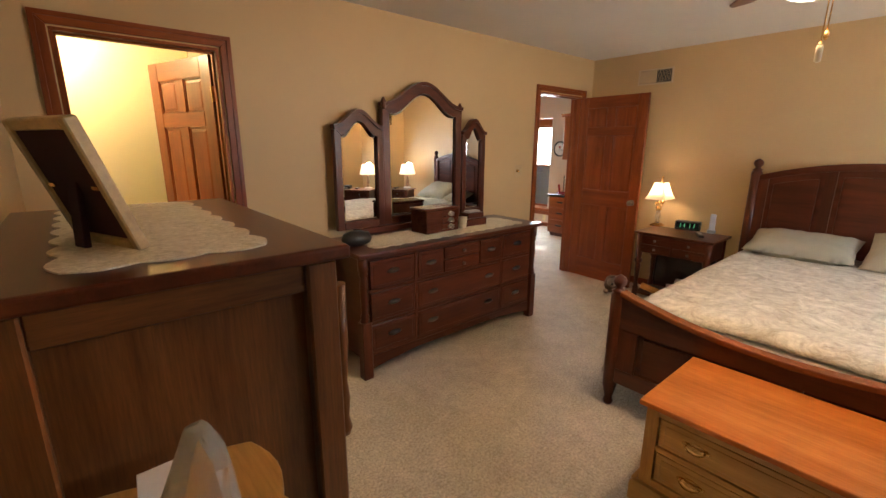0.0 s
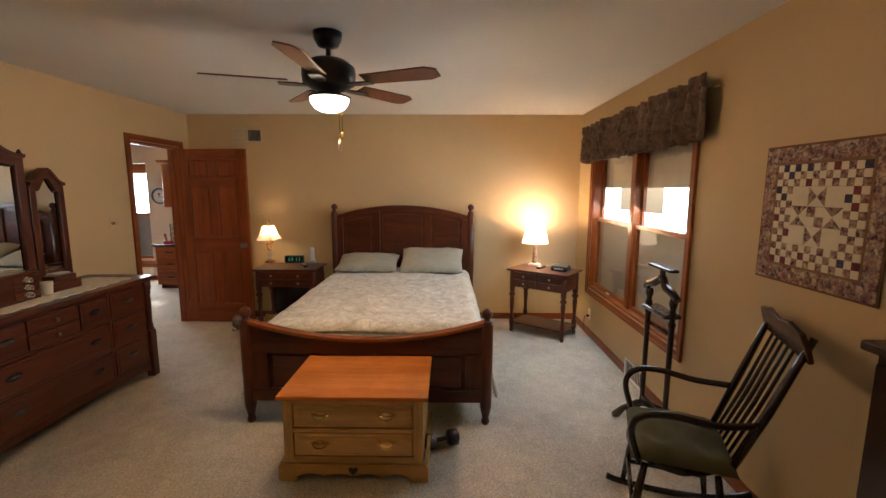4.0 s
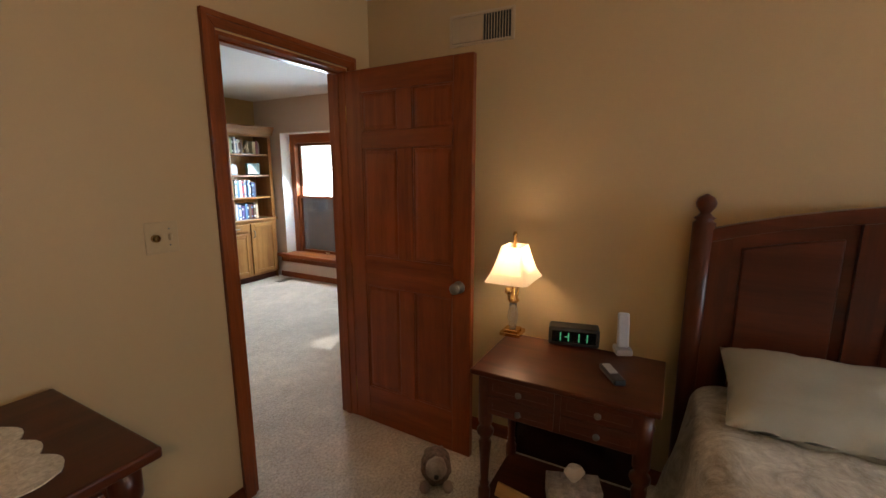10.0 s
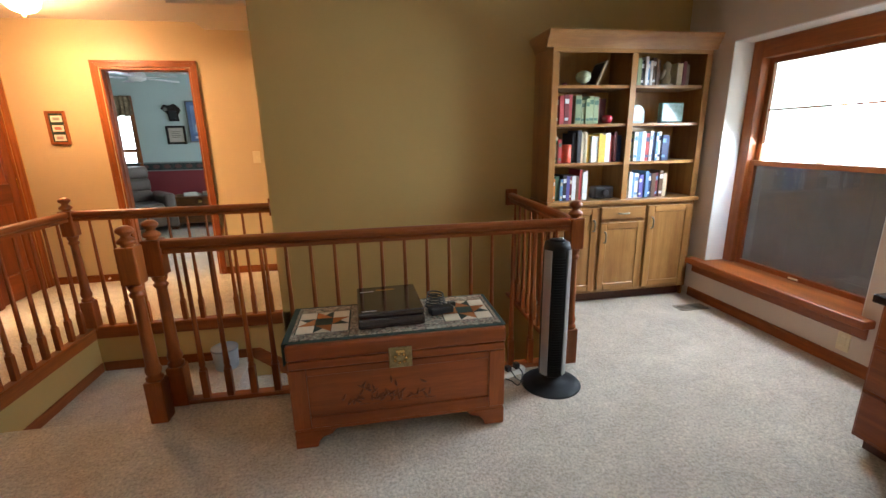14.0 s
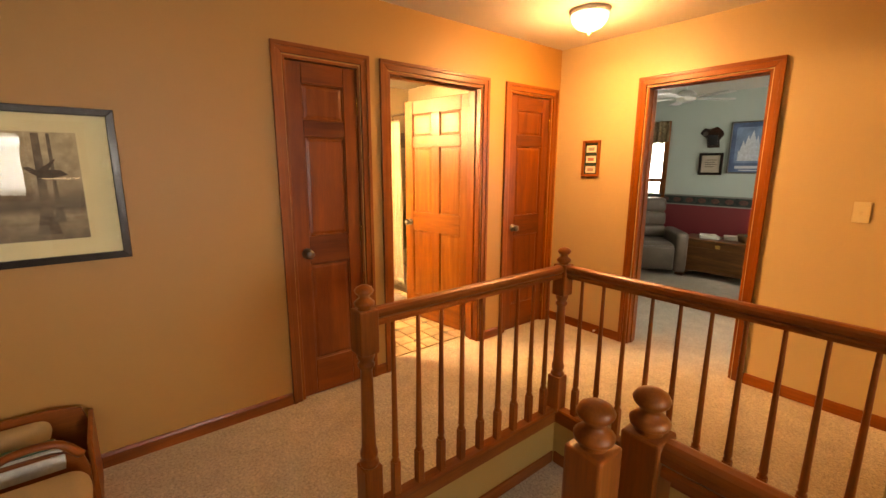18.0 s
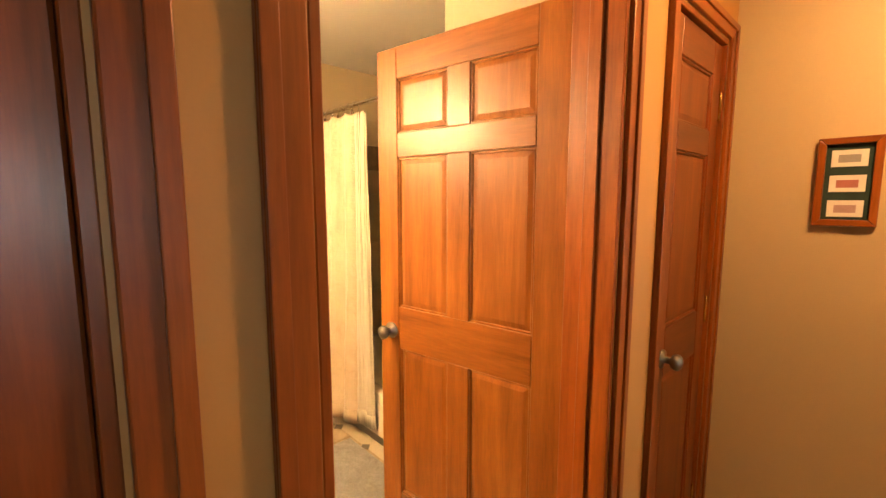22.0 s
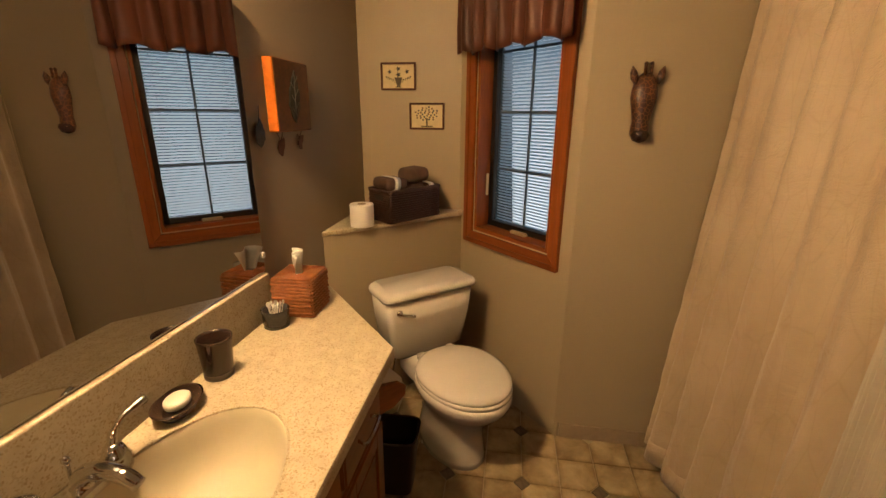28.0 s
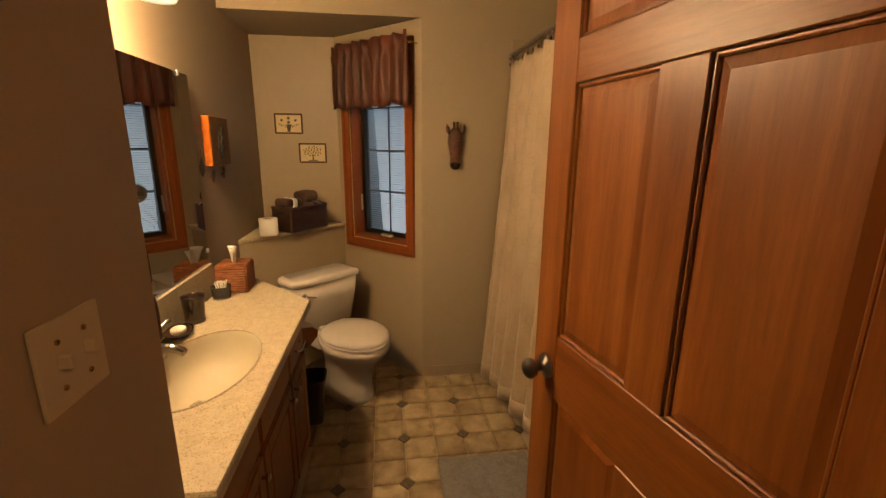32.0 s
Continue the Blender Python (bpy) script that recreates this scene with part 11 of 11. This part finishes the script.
# skirting tiles
for p, q in (((-2.153, 6.255), (-1.62, 6.775)), ):
    d = Vector((q[0] - p[0], q[1] - p[1], 0))
    tagged(part("baseboard", box(0, d.length, -0.009, 0.0, 0.0, 0.075, 0.002, 1), TILEB, m=Matrix.Translation((p[0], p[1], 0)) @ Matrix.Rotation(math.atan2(d.y, d.x), 4, "Z")), "beige ceramic tile baseboard", "baseboard", kind="structure")
tagged(part("baseboard", box(-1.6195, -1.611, 6.775, 7.295, 0, 0.075, 0.002, 1), TILEB), "beige ceramic tile baseboard", "baseboard", kind="structure")
tagged(part("baseboard", box(0.20, 0.72, 6.1305, 6.139, 0, 0.075, 0.002, 1), TILEB), "beige ceramic tile baseboard", "baseboard", kind="structure")

# floor tiles with small dark diamonds at every second corner
m, nt, b = nodes_of("floor_tile")
v = nt.nodes.new("ShaderNodeTexCoord").outputs["Object"]
info = nt.nodes.new("ShaderNodeObjectInfo")
add = nt.nodes.new("ShaderNodeVectorMath")
add.operation = "MULTIPLY_ADD"
add.inputs[1].default_value = (31, 17, 9)
cmb = nt.nodes.new("ShaderNodeCombineXYZ")
for i in range(3):
    nt.links.new(info.outputs["Random"], cmb.inputs[i])
nt.links.new(cmb.outputs[0], add.inputs[0])
nt.links.new(v, add.inputs[2])
a0, h0 = two_tone(nt, add.outputs[0], (0.27, 0.21, 0.135, 1), (0.50, 0.42, 0.29, 1), 9, 5, 0.6, 0.4)
rp = nt.nodes.new("ShaderNodeValToRGB")
rp.color_ramp.elements[0].color, rp.color_ramp.elements[1].color = (0.78, 0.75, 0.72, 1), (1.12, 1.10, 1.06, 1)
nt.links.new(info.outputs["Random"], rp.inputs["Fac"])
# browned glaze round the rim of every tile
sp3 = nt.nodes.new("ShaderNodeSeparateXYZ")
nt.links.new(v, sp3.inputs[0])
far = []
for axis in (0, 1):
    off = put(nt, "ShaderNodeMath")
    off.operation = "SUBTRACT"
    nt.links.new(sp3.outputs[axis], off.inputs[0])
    off.inputs[1].default_value = 0.1545 / 2
    ab = put(nt, "ShaderNodeMath")
    ab.operation = "ABSOLUTE"
    nt.links.new(off.outputs[0], ab.inputs[0])
    far.append(ab)
mx = put(nt, "ShaderNodeMath")
mx.operation = "MAXIMUM"
for k in (0, 1):
    nt.links.new(far[k].outputs[0], mx.inputs[k])
wob = put(nt, "ShaderNodeMath")
wob.operation = "MULTIPLY_ADD"
nt.links.new(h0, wob.inputs[0])
wob.inputs[1].default_value = -0.05
nt.links.new(mx.outputs[0], wob.inputs[2])
rim_ramp = nt.nodes.new("ShaderNodeValToRGB")
rim_ramp.color_ramp.elements[0].position, rim_ramp.color_ramp.elements[0].color = 0.028, (1.1, 1.08, 1.04, 1)
rim_ramp.color_ramp.elements[1].position, rim_ramp.color_ramp.elements[1].color = 0.062, (0.62, 0.54, 0.45, 1)
nt.links.new(wob.outputs[0], rim_ramp.inputs["Fac"])
glaze = mixed(nt, mixed(nt, a0, rp.outputs["Color"], 1.0), rim_ramp.outputs["Color"], 1.0)
nt.links.new(glaze, b.inputs["Base Color"])
b.inputs["Roughness"].default_value = 0.34
bumped(nt, b, h0, 0.15, 0.003)
FTILE = m
FDIA = plain("diamond_tile", (0.11, 0.085, 0.06), 0.35, 0.3, 40, 120, 0.1)
fl = bpy.data.objects["floor_bath"]
s, cl, g = 0.1545, 0.036, 0.0016


def tile_mesh(i, j):
    c = [(g, g), (s - g, g), (s - g, s - g), (g, s - g)]
    k = {(0, 0): 0, (1, 0): 1, (1, 1): 2, (0, 1): 3}[(i, j)]
    o = []
    for q in range(4):
        if q == k:
            sx, sy = (1 if c[q][0] < s / 2 else -1), (1 if c[q][1] < s / 2 else -1)
            pa, pb = (c[q][0] + sx * cl, c[q][1]), (c[q][0], c[q][1] + sy * cl)
            o += [pb, pa] if q in (0, 2) else [pa, pb]
        else:
            o.append(c[q])
    bm = prism(o, -0.004, 0.0035, "z")
    bmesh.ops.bevel(bm, geom=[e for e in bm.edges if all(vv.co.z > 0.003 for vv in e.verts)], offset=0.0018, segments=1, affect="EDGES")
    return mesh_of(bm, FTILE, "tile")


TM = {(i, j): tile_mesh(i, j) for i in (0, 1) for j in (0, 1)}
DM = mesh_of(prism([(cl - 0.003, 0), (0, cl - 0.003), (-cl + 0.003, 0), (0, -cl + 0.003)], -0.004, 0.0032, "z"), FDIA, "diamond_tile")
X0, Y0 = -1.315, 6.600


def inside(x, y):
    if x > 0.72 or x < -2.1 or y < 5.76 or y > 7.29:
        return False
    if (x > 0.18 and y < 6.13) or (x > 0.06 and y > 7.14):
        return x > 0.70
    if y < 6.07 and x > -0.92:
        return False
    if y - 5.75 < (x + 1.30) * 0.842 and x < -0.92 and y < 6.07:
        return False
    if x < -1.62 and y > 6.76 + (x + 1.62) * 0.99:
        return False
    if y < 5.744 + (-1.53 - x) * 0.81 - 0.03 and x < -1.5:
        return False
    return True


for i in range(-6, 14):
    for j in range(-6, 6):
        x, y = X0 + i * s, Y0 + j * s
        if inside(x + s / 2, y + s / 2):
            o = new("tile", TM[(i % 2, j % 2)])
            o.parent, o.matrix_basis = fl, Matrix.Translation((x, y, 0))
        if i % 2 == 0 and j % 2 == 0 and inside(x, y):
            o = new("diamond_tile", DM)
            o.parent, o.matrix_basis = fl, Matrix.Translation((x, y, 0))
